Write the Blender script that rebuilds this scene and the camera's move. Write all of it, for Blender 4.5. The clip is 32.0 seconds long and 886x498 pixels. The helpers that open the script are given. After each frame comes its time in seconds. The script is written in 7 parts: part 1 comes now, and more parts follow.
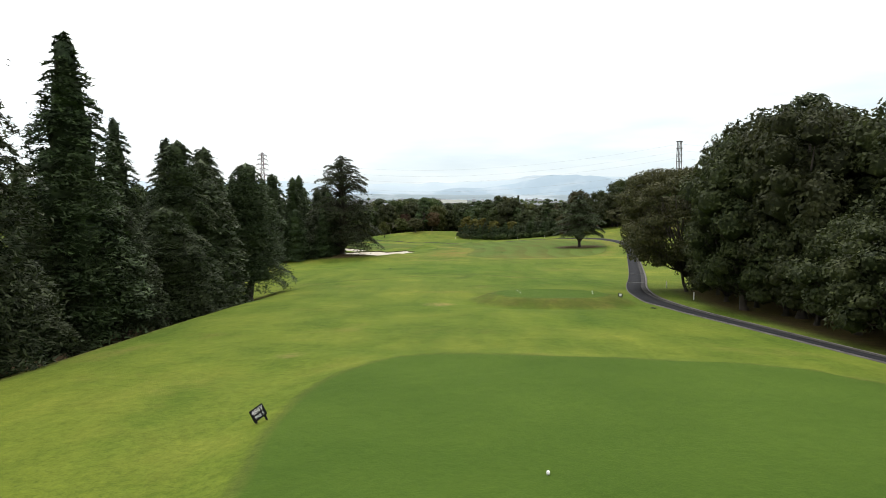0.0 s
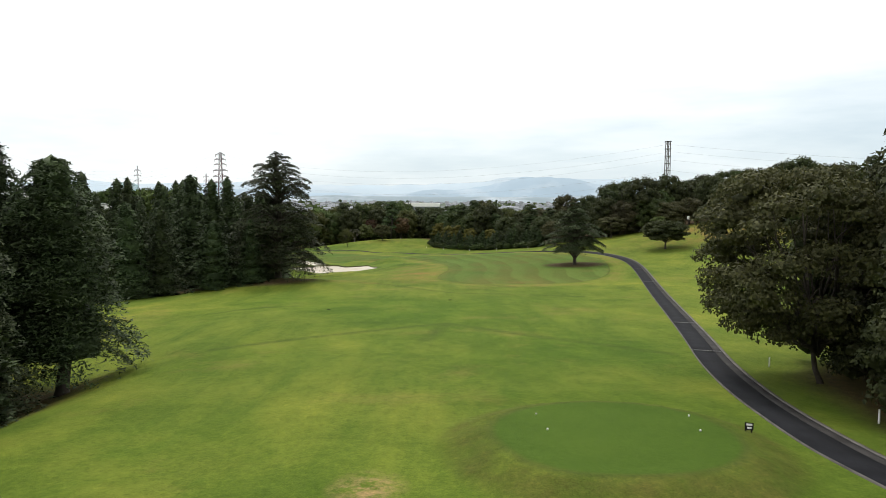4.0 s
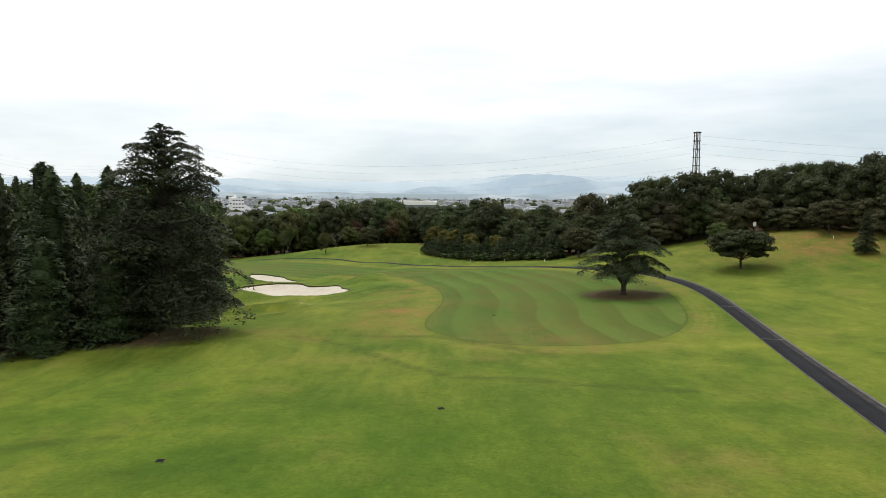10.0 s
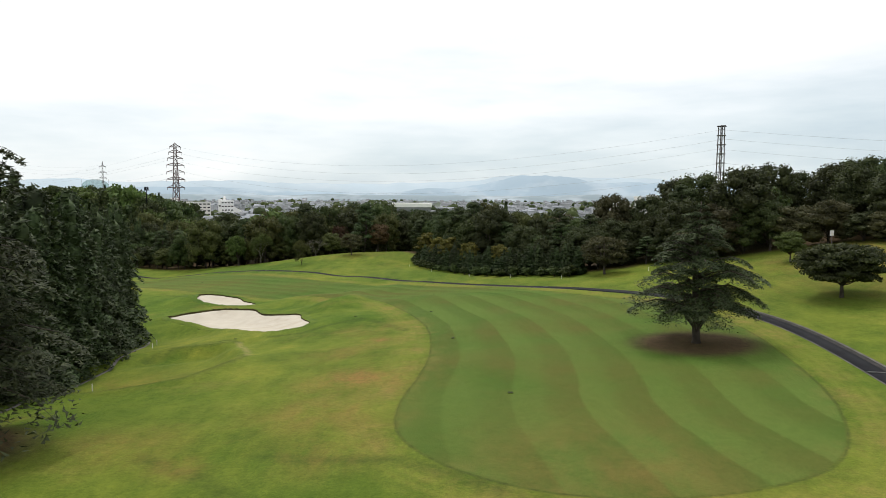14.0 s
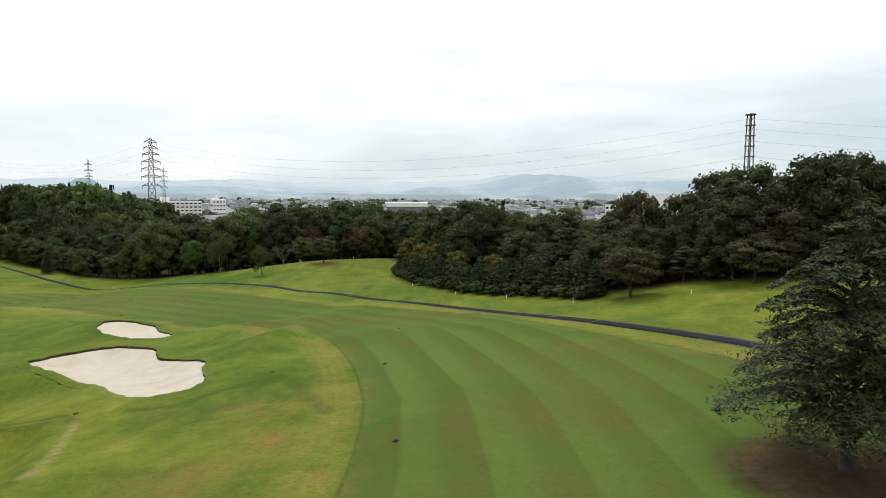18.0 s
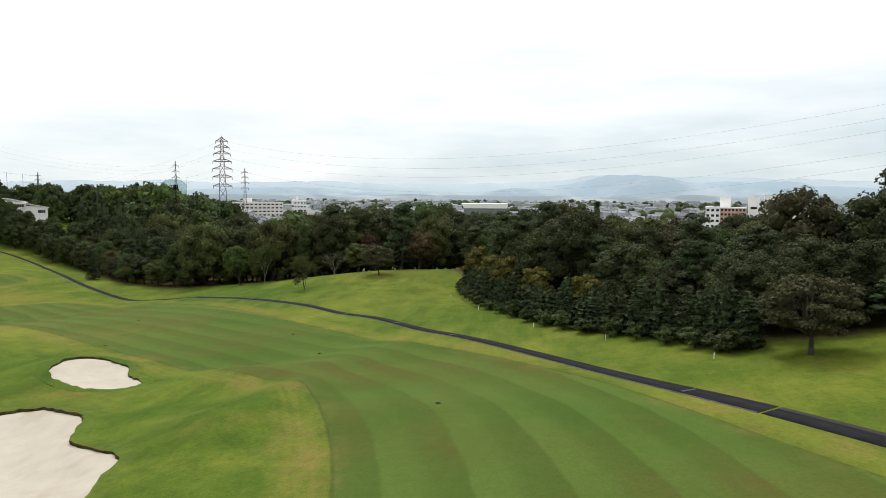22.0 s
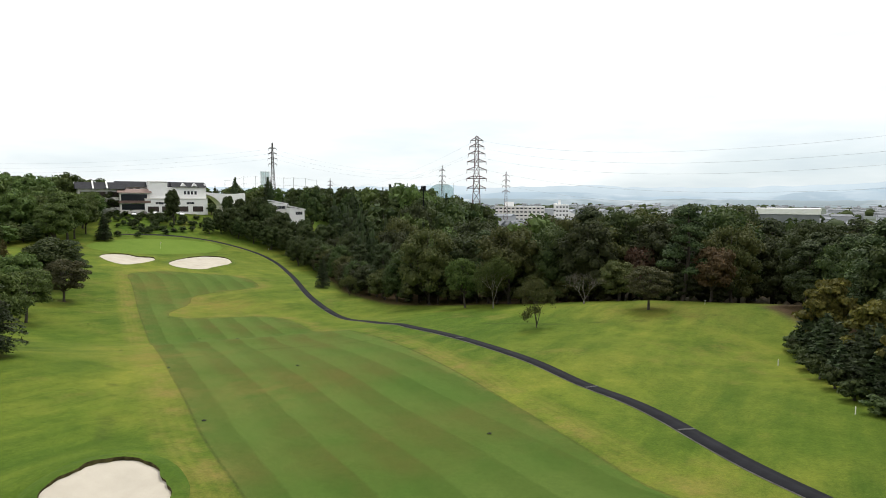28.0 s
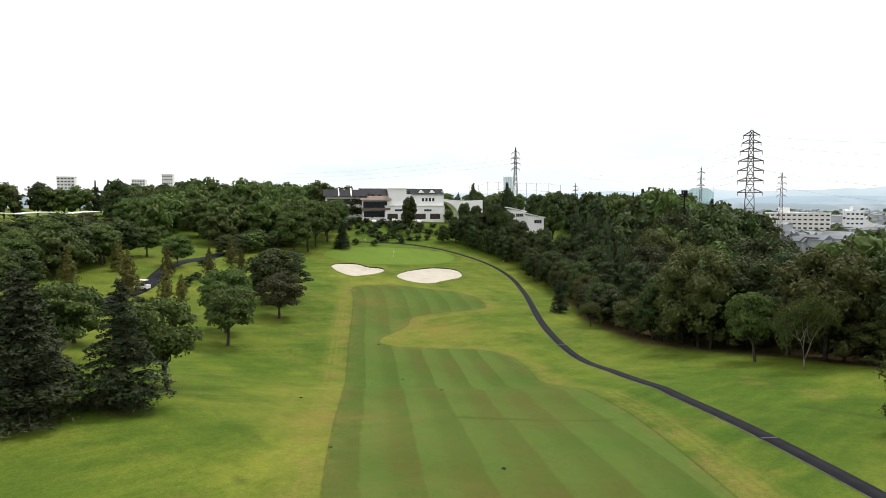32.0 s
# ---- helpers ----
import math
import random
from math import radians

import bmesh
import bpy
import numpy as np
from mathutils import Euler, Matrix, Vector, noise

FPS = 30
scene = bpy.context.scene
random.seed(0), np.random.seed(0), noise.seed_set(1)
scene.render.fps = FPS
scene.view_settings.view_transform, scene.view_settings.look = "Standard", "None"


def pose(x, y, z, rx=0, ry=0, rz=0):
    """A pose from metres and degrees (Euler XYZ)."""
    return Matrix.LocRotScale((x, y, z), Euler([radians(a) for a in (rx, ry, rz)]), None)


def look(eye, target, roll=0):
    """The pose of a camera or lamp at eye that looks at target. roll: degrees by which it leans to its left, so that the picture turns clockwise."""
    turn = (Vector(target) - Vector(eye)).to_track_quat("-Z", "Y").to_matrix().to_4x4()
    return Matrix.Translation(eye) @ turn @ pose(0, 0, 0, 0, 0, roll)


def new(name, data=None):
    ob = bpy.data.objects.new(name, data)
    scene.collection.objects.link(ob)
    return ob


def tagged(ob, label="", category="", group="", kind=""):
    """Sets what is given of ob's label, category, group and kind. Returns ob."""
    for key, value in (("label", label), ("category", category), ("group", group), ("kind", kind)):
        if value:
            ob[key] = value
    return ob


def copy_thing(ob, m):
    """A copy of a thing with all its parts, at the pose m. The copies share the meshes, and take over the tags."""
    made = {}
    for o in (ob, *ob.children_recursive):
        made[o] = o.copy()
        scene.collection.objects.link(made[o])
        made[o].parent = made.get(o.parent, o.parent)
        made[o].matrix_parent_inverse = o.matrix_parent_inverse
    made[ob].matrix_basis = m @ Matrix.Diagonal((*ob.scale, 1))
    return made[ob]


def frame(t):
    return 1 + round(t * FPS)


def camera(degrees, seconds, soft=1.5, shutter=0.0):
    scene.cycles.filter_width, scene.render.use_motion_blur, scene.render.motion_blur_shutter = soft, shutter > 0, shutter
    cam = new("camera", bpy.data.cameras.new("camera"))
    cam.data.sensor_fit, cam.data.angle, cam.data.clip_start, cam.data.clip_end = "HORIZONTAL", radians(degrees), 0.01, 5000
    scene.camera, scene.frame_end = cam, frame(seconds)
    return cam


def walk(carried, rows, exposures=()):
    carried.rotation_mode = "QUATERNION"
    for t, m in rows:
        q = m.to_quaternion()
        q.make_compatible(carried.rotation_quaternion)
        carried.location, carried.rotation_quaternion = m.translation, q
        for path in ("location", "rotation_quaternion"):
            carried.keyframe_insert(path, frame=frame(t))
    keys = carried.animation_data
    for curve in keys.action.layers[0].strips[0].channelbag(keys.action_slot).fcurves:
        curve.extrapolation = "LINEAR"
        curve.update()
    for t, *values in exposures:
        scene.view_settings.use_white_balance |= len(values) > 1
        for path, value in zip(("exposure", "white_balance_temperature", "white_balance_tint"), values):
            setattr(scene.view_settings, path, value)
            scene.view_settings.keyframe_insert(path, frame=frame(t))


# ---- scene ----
cam = camera(68.4, 32.0, 0.85)
METRES, EYE, TILT, LEAN, TURN = 234.0, 5.85, -4.1, -0.6, 2.1
ROWS = [
    (0.0, 0.0, 0.0, 0.0, -0.01, -0.74, 0.52),
    (0.5, 0.0006, 0.0162, 0.0016, -0.49, -0.68, 0.52),
    (1.0, 0.0013, 0.0322, 0.0029, -0.72, -0.61, 0.49),
    (1.5, 0.002, 0.0479, 0.0043, -1.28, -0.58, 0.52),
    (2.0, 0.0028, 0.0633, 0.0062, -1.74, -0.58, 0.51),
    (2.5, 0.0035, 0.0791, 0.0079, -1.99, -0.58, 0.51),
    (3.0, 0.0041, 0.0945, 0.0096, -2.19, -0.59, 0.5),
    (3.5, 0.0049, 0.1098, 0.0112, -2.32, -0.61, 0.52),
    (5.5, 0.0088, 0.1661, 0.0167, -2.47, -0.61, 0.51),
    (6.0, 0.0096, 0.1803, 0.0182, -2.5, -0.62, 0.43),
    (6.5, 0.0103, 0.1945, 0.0198, -2.53, -0.68, 0.39),
    (7.0, 0.0113, 0.2086, 0.0213, -2.56, -0.73, 0.4),
    (7.5, 0.0122, 0.2228, 0.0221, -2.55, -0.74, 0.38),
    (8.0, 0.0128, 0.2368, 0.0228, -2.54, -0.74, 0.38),
    (8.5, 0.0136, 0.2511, 0.0237, -2.58, -0.77, 0.31),
    (9.0, 0.0147, 0.2657, 0.0244, -2.58, -0.82, 0.33),
    (9.5, 0.0156, 0.2805, 0.0246, -2.58, -0.89, 0.37),
    (10.0, 0.0167, 0.2954, 0.0263, -2.55, -0.87, 0.36),
    (10.5, 0.0173, 0.3104, 0.028, -2.53, -0.85, 0.35),
    (11.0, 0.0182, 0.3257, 0.0287, -2.56, -0.83, 0.38),
    (11.5, 0.0193, 0.3412, 0.0294, -2.59, -0.79, 0.37),
    (12.0, 0.0204, 0.3569, 0.0309, -2.55, -0.81, 0.37),
    (12.5, 0.0211, 0.3731, 0.0315, -2.53, -0.79, 0.43),
    (13.0, 0.0219, 0.3895, 0.0326, -2.58, -0.77, 0.46),
    (13.5, 0.0233, 0.4058, 0.0332, -2.67, -0.74, 0.48),
    (14.0, 0.0264, 0.4215, 0.0349, -2.8, -0.73, 0.5),
    (14.5, 0.0298, 0.4372, 0.0356, -2.75, -0.73, 0.44),
    (16.5, 0.0411, 0.5008, 0.0393, -2.62, -0.74, 0.49),
    (17.0, 0.0444, 0.5165, 0.0402, -2.69, -0.75, 0.49),
    (17.5, 0.0474, 0.5324, 0.0416, -2.59, -0.77, 0.45),
    (18.0, 0.0502, 0.5481, 0.0426, -2.59, -0.81, 0.53),
    (18.5, 0.0533, 0.564, 0.0436, -2.07, -0.76, 0.43),
    (19.0, 0.0546, 0.5797, 0.0444, 0.72, -0.65, -0.04),
    (19.5, 0.0556, 0.5956, 0.0454, 0.68, -0.63, 0.11),
    (20.0, 0.0575, 0.6115, 0.0464, 0.72, -0.61, 0.15),
    (20.5, 0.0592, 0.6272, 0.0471, 2.07, -0.54, -0.02),
    (21.0, 0.0592, 0.6436, 0.0475, 4.57, -0.53, -0.25),
    (21.5, 0.0601, 0.6598, 0.0481, 4.52, -0.61, -0.08),
    (22.0, 0.0612, 0.6761, 0.0497, 4.66, -0.66, -0.01),
    (22.5, 0.0607, 0.6922, 0.0513, 6.75, -0.63, -0.24),
    (23.0, 0.0597, 0.7082, 0.0521, 10.71, -0.52, -0.7),
    (23.5, 0.0583, 0.7243, 0.0531, 10.8, -0.58, -0.48),
    (24.0, 0.0559, 0.74, 0.0543, 15.6, -0.48, -1.12),
    (24.5, 0.0532, 0.7559, 0.0557, 15.65, -0.58, -0.83),
    (25.0, 0.0504, 0.7718, 0.0573, 18.64, -0.57, -1.11),
    (25.5, 0.0466, 0.7869, 0.0586, 18.73, -0.66, -0.79),
    (27.5, 0.0299, 0.8481, 0.0603, 23.88, -0.64, -1.16),
    (28.0, 0.0244, 0.8628, 0.058, 27.6, -0.57, -1.61),
    (28.5, 0.0181, 0.8773, 0.0586, 28.86, -0.59, -1.59),
    (29.0, 0.0104, 0.8912, 0.0599, 33.44, -0.59, -2.03),
    (29.5, 0.003, 0.9052, 0.0614, 34.87, -0.63, -1.98),
    (30.0, -0.0058, 0.9182, 0.0631, 38.52, -0.67, -2.33),
    (30.5, -0.0161, 0.9306, 0.0644, 41.87, -0.7, -2.57),
    (31.0, -0.0261, 0.9426, 0.0659, 42.19, -0.77, -2.27),
    (31.5, -0.0362, 0.9535, 0.0677, 47.39, -0.86, -2.91),
    (32.0, -0.0476, 0.9645, 0.069, 48.87, -0.96, -2.8),
]
walk(cam, [(t, pose(0, 0, EYE, TILT, LEAN, TURN) @ pose(METRES * x, METRES * y, METRES * z, 90 + pitch, roll, yaw)) for t, x, y, z, yaw, pitch, roll in ROWS],
     ((0.0, 0.22), (3.0, 0.14), (7.0, 0.0), (14.0, -0.05), (26.0, 0.0), (32.0, 0.12)))

# ---------------------------------------------------------------- plan
# The plan below is drawn in units of 1.17 m.
K = 1.17
FAIRWAY_RIGHT = [(0.1, 120), (0.4, 116.5), (2.1, 113.2), (4.1, 111.1), (6.5, 109.6), (9.4, 108.9), (12.7, 109), (16.5, 110.1),
                 (19.8, 112), (22.6, 115.6), (25.7, 122.1), (28, 131), (29.7, 140), (29.8, 147), (28.9, 153), (26.5, 158.5), (23.5, 163.8),
                 (20.8, 168.7), (17.6, 175.5), (13.3, 184.8), (8.4, 192.5), (3, 200), (-1.5, 203.8), (-7.3, 207.5), (-14, 213.3),
                 (-22, 220), (-30, 226.2), (-39.8, 233.5), (-53.5, 244), (-60, 247), (-68, 249.6), (-76.4, 255.5)]
FAIRWAY_END = [(-83.4, 259.8), (-87.9, 259), (-92.8, 252), (-95.5, 247.2), (-99.3, 246.6), (-102.1, 250.1), (-106.7, 257.8), (-113.5, 263.4),
               (-113.8, 270.8), (-111.5, 279.2), (-112, 281.5), (-118.8, 285.9), (-125.6, 286.5), (-129.8, 280.7), (-134.5, 275.5), (-135.3, 266.6)]
FAIRWAY_LEFT = [(-133.3, 262.8), (-125, 258.5), (-115, 252.1), (-102, 243.7), (-88.7, 235.5), (-73, 225.5), (-56.5, 214.8), (-47.8, 209.5),
                (-36, 202), (-25, 196.2), (-17.5, 191.5), (-12.3, 188.5), (-8, 183), (-3.6, 172.5), (-1, 164.1), (0.6, 156.1), (1.8, 148.7),
                (2.1, 137), (1.3, 129), (0.4, 124)]
BUNKERS = [
    [(-35, 174.2), (-33.8, 176.2), (-32.4, 178.2), (-31, 179.9), (-29.2, 181), (-27.2, 180.4), (-25, 179.4), (-23.8, 178.5), (-22.7, 176.2), (-21.6, 173.6),
     (-18.6, 172), (-15.6, 170.6), (-14.6, 167), (-13.6, 164.2), (-12.5, 162), (-12.7, 160.3), (-13.8, 159.2), (-15.6, 158.8), (-17.8, 159.4), (-19.5, 161.2),
     (-23.4, 166.2), (-26, 168.2), (-29.5, 170.8), (-32.5, 172.4)],
    [(-36.4, 190.9), (-37.3, 192.6), (-37.8, 195), (-37, 197), (-35, 197.3), (-33, 196.6), (-31, 195.4), (-30, 193.6), (-29.6, 192.7), (-27.4, 191.9),
     (-26.9, 190.4), (-27.8, 188.7), (-29.5, 188.2), (-31.5, 188.4), (-34.2, 189.6)],
    [(-143.2, 280.6), (-147.2, 285.4), (-150.7, 294.1), (-151.3, 302), (-148, 305), (-140.5, 299.9), (-138.1, 292.3), (-134.9, 284.6), (-138.2, 280.4)],
    [(-154.3, 269.3), (-157.2, 275.3), (-156.6, 279), (-152.6, 279), (-151.2, 283), (-147.1, 280.3), (-143.3, 273.1), (-142.9, 269.1), (-147.8, 268)],
]
TEE_BACK = [(-3.4, -8), (-3.7, 10.5), (-4.1, 12.3), (-4.3, 14.5), (-4.3, 16.8), (-3.9, 19.2), (-2.8, 21.2), (-1.2, 21.8), (1.4, 21.7),
            (5.1, 21.1), (8.4, 20.3), (10.1, 19.5), (11.4, 17.2), (12, 12), (12, -8)]
TEE_FRONT = [(1.9, 46.2), (2.5, 48.0), (4.0, 49.5), (6.2, 50.1), (8.4, 49.7), (9.7, 48.4), (10.1, 46.2), (9.6, 44.0), (8.0, 42.3), (5.5, 41.8), (3.5, 42.3), (2.4, 43.8)]
SWALE = [(-30, 127.5), (-23.5, 128.4), (-18.6, 130), (-16, 131.5), (-15, 135), (-14.6, 139.7), (-17, 147), (-20.3, 153.5), (-24.8, 151.5), (-27, 146), (-32, 140)]
GREEN = [(-158, 292), (-157.5, 302), (-160, 312), (-164.5, 318), (-171, 316), (-177, 305), (-179.5, 294), (-178, 284), (-171.5, 276), (-163, 277), (-158.5, 284)]
CART_PATH = [(20, -40), (18.5, 0), (16.6, 15), (15.5, 24.5), (14.4, 33), (13.4, 41), (13.6, 50), (15.4, 59.5), (18.2, 69.5), (21.8, 84),
             (25.8, 101), (30.3, 120), (33, 133), (33.9, 142), (33.2, 150), (31.5, 157.5), (28.1, 164.3), (21.8, 175), (15.4, 185.2), (9.9, 195.4),
             (3.6, 206.0), (-4, 213.9), (-13.1, 224.5), (-22.6, 231.5), (-32.7, 237.9), (-43.5, 245.2), (-52.6, 251.5), (-62, 258), (-72.5, 265), (-80.3, 269.5),
             (-88, 274.3), (-99, 282.8), (-117.2, 299), (-125, 305.7), (-139.8, 317.2), (-152, 322.6), (-162, 322.6), (-172, 319), (-181, 309), (-186, 296)]
SIDE_ROAD = [(-90, 176), (-104, 194), (-116.7, 206.5), (-128, 216.5), (-136.4, 223.6), (-150.8, 230.3), (-160, 236), (-166, 246), (-175, 252)]

# Broad levels of the land every 40 units, smoothed into slopes; south half, then north half.
LEVELS_SOUTH = [
    [-30.4, -26.3, -22.1, -17.8, -13.8, -10.0, -6.7, -3.8, -0.8, 2.4, 5.6, 8.7],
    [-26.4, -23.3, -20.2, -16.8, -13.4, -9.8, -6.4, -3.3, -0.4, 2.5, 5.0, 7.1],
    [-22.5, -20.3, -18.1, -15.8, -13.1, -9.8, -6.2, -2.6, 0.5, 2.6, 4.2, 5.6],
    [-18.7, -17.2, -15.9, -14.5, -12.8, -10.3, -6.7, -2.2, 1.9, 1.7, 2.8, 4.7],
    [-15.1, -14.1, -13.2, -12.8, -12.3, -11.0, -7.8, -3.3, -1.7, -3.0, 0.9, 4.7],
    [-11.9, -11.0, -10.4, -10.6, -10.9, -10.8, -8.8, -5.0, -4.5, -5.3, -0.3, 5.7]]
LEVELS_NORTH = [
    [-8.8, -8.3, -8.1, -8.4, -8.9, -9.4, -9.7, -8.3, -5.6, -6.4, -1.6, 7.9],
    [-5.1, -5.8, -6.2, -6.5, -7.1, -7.9, -9.6, -12.9, -7.2, -5.9, 1.7, 10.8],
    [-0.2, -2.8, -4.6, -5.3, -6.4, -9.2, -9.7, -13.0, -12.5, -4.7, 4.5, 11.1],
    [1.5, 0.5, -2.8, -5.3, -6.9, -14.9, -20.3, -11.4, -11.5, -8.1, -0.9, 6.5],
    [3.0, 2.0, 0.5, -6.5, -10.8, -14.8, -18.1, -12.2, -8.8, -9.8, -6.3, -0.6],
    [3.0, 2.0, 0.5, -1.6, -14.1, -19.3, -19.7, -20.2, -18.0, -15.6, -12.1, -7.7],
    [2.0, 1.0, 0.0, -3.0, -11.6, -22.4, -27.1, -29.2, -27.7, -23.4, -18.8, -14.5]]
LEVELS = np.array(LEVELS_SOUTH + LEVELS_NORTH)
# Mounds and hollows: x, y, half width, half length, turn, height
MOUNDS = [(2, 176, 11, 7, -25, 0.9), (-20, 61, 9, 14, 0, -0.8), (-31, 161, 9, 9, 0, -1.0), (-71, 204, 10, 10, 0, 1.1), (-85, 226, 12, 12, 0, -0.9),
          (60, 164, 16, 16, 0, 1.4), (-110, 265, 13, 13, 0, -0.9), (-75, 268, 12, 10, 0, -0.9), (-5, 244, 12, 12, 0, -0.9), (-22.5, 113.5, 9, 7, 0, 1.2),
          (-17, 146, 9, 12, 0, -0.7), (-22, 269, 18, 12, 0, 0.9), (-34, 28, 11, 30, 0, -3.0), (-16, 60, 5, 25, 0, 0.4),
          (-10.8, 181, 3.0, 11, 0, 1.3), (-14.2, 176, 3.4, 4.5, 15, 0.75), (-29, 166, 6, 4, 30, -0.6), (-17.6, 194, 4, 3, 0, 0.6), (-15, 137, 4, 8, -15, 0.5), (-22, 149.5, 7, 2.2, 40, -0.5), (-8, 203, 3.5, 8, -45, 0.5), (-22, 192, 4, 4, 0, 0.5), (-145, 293, 4, 9, 20, 0.8), (-150, 272, 8, 4, 0, 0.6),
          (-206, 332, 24, 18, 35, 2.9), (-186, 345, 10, 10, 0, 2.5), (-12, 194.3, 11, 2.6, 39, 0.45), (-19, 200.5, 11, 4, 39, -0.45),
          (-67, 238, 17, 3.0, 48, 0.5), (-74, 245, 15, 5, 48, -0.5), (-8, 162, 4, 6, 0, 0.35), (-38, 194, 4, 5, 0, 0.6), (-26.5, 191, 3, 3, 0, -0.35),
          (19.5, 22, 5.2, 24, 0, -0.75), (-18, 229.5, 6, 6, 0, -0.4), (-23.5, 42, 4.6, 26, 0, -1.7), (-2, 22.5, 6, 1.4, 0, 0.15)]


def smooth(a, b, v):
    u = np.clip((v - a) / (b - a), 0, 1)
    return u * u * (3 - 2 * u)


def edge(px, py, poly, closed=True):
    """Distance of points to an outline, negative inside it."""
    px, py = np.asarray(px, float), np.asarray(py, float)
    best, inside = np.full(px.shape, 1e9), np.zeros(px.shape, bool)
    n = len(poly)
    for k in range(n if closed else n - 1):
        (ax, ay), (bx, by) = poly[k], poly[(k + 1) % n]
        ex, ey = bx - ax, by - ay
        u = np.clip(((px - ax) * ex + (py - ay) * ey) / (ex * ex + ey * ey + 1e-9), 0, 1)
        best = np.minimum(best, np.hypot(px - ax - u * ex, py - ay - u * ey))
        if closed and ay != by:
            cross = (ay > py) != (by > py)
            inside ^= cross & (px < ex * (py - ay) / (by - ay) + ax)
    return np.where(inside, -best, best) if closed else best


def rounded(poly, closed=True, passes=2):
    """Corner cutting, so that outlines curve."""
    for _ in range(passes):
        out, n = [], len(poly)
        for k in range(n if closed else n - 1):
            (ax, ay), (bx, by) = poly[k], poly[(k + 1) % n]
            out += [(0.75 * ax + 0.25 * bx, 0.75 * ay + 0.25 * by), (0.25 * ax + 0.75 * bx, 0.25 * ay + 0.75 * by)]
        poly = out if closed else [poly[0]] + out + [poly[-1]]
    return poly


def land(x, y):
    """Height of the bare land over the plan, all in plan units."""
    x, y = np.asarray(x, float), np.asarray(y, float)
    gx, gy = np.clip((x + 280) / 40, 0, 8.999), np.clip((y + 80) / 40, 0, 9.999)
    i, j = gx.astype(int), gy.astype(int)
    u, v = gx - i, gy - j
    bu = [(1 - u) ** 3 / 6, (3 * u ** 3 - 6 * u ** 2 + 4) / 6, (-3 * u ** 3 + 3 * u ** 2 + 3 * u + 1) / 6, u ** 3 / 6]
    bv = [(1 - v) ** 3 / 6, (3 * v ** 3 - 6 * v ** 2 + 4) / 6, (-3 * v ** 3 + 3 * v ** 2 + 3 * v + 1) / 6, v ** 3 / 6]
    z = np.zeros(np.broadcast(x, y).shape)
    for b in range(4):
        for a in range(4):
            z = z + bu[a] * bv[b] * LEVELS[j + b, i + a]
    for mx, my, rx, ry, turn, h in MOUNDS:
        c, s = math.cos(radians(turn)), math.sin(radians(turn))
        dx, dy = x - mx, y - my
        z = z + h * np.exp(-((c * dx + s * dy) / rx) ** 2 - ((-s * dx + c * dy) / ry) ** 2)
    out = np.maximum(np.maximum(-300 - x, x - 110), np.maximum(-120 - y, y - 350))
    far = -23 + 20 * np.exp(-((x + 330) / 170) ** 2 - ((y - 440) / 120) ** 2) + 24 * np.exp(-((x + 420) / 200) ** 2 - ((y - 200) / 260) ** 2) \
        + 22 * np.exp(-((x - 190) / 110) ** 2 - ((y - 120) / 170) ** 2)
    w = smooth(0, 110, out)
    return z * (1 - w) + far * w


BUNKER_EDGES = [rounded(b) for b in BUNKERS]


def turf(x, y, cut=True):
    """Height of the turf: the land with tee banks, bunker lips and hollows under the sand."""
    z = land(x, y)
    for k, b in enumerate(BUNKER_EDGES):
        cx, cy = sum(p[0] for p in b) / len(b), sum(p[1] for p in b) / len(b)
        near = np.hypot(x - cx, y - cy) < 26
        if not near.any():
            continue
        d = np.full(z.shape, 50.0)
        d[near] = edge(x[near], y[near], b)
        back = np.clip(0.5 + ((x - cx) * (-0.25) + (y - cy) * 0.97) / 16, 0, 1)
        z = z + (0.55 * back) * np.exp(-(np.maximum(d, 0) / 2.6) ** 2 - (np.maximum(-d, 0) / 2.2) ** 2) - (1.6 * smooth(-0.55, 0.45, -d) if cut else 0)
    d = edge(x, y, TEE_FRONT)
    z = z + 0.42 * (1 - smooth(0.0, 1.9, d)) - 0.1 * np.exp(-((d - 2.2) / 0.8) ** 2) + 0.05 * np.exp(-(d / 0.6) ** 2)
    d = edge(x, y, SWALE)
    z = z - 0.55 * (1 - smooth(-2.2, 0.2, d)) + 0.16 * np.exp(-((d - 0.4) / 0.9) ** 2)
    d = edge(x, y, TEE_BACK)
    z = z + 0.22 * (1 - smooth(-0.1, 1.3, d))
    return z


def at(x, y, up=0.0):
    """The place on the turf over a point of the plan, in metres."""
    return Vector((K * x, K * y, K * float(turf(np.array([float(x)]), np.array([float(y)]))[0]) + up))


# ---------------------------------------------------------------- sky and sun
world = bpy.data.worlds.new("overcast_sky")
scene.world = world
world.use_nodes = True
wn, wl = world.node_tree.nodes, world.node_tree.links
wn.clear()
w_out, w_add = wn.new("ShaderNodeOutputWorld"), wn.new("ShaderNodeAddShader")
clear_sky = wn.new("ShaderNodeTexSky")
clear_sky.sky_type, clear_sky.sun_disc, clear_sky.sun_elevation, clear_sky.sun_rotation = "NISHITA", False, radians(59), radians(-11)
b_sky, b_cloud = wn.new("ShaderNodeBackground"), wn.new("ShaderNodeBackground")
b_sky.inputs["Strength"].default_value = 0.015
w_tc, w_sep = wn.new("ShaderNodeTexCoord"), wn.new("ShaderNodeSeparateXYZ")
w_map, w_noise = wn.new("ShaderNodeMapping"), wn.new("ShaderNodeTexNoise")
w_map.inputs["Scale"].default_value = (1.5, 1.5, 8.0)
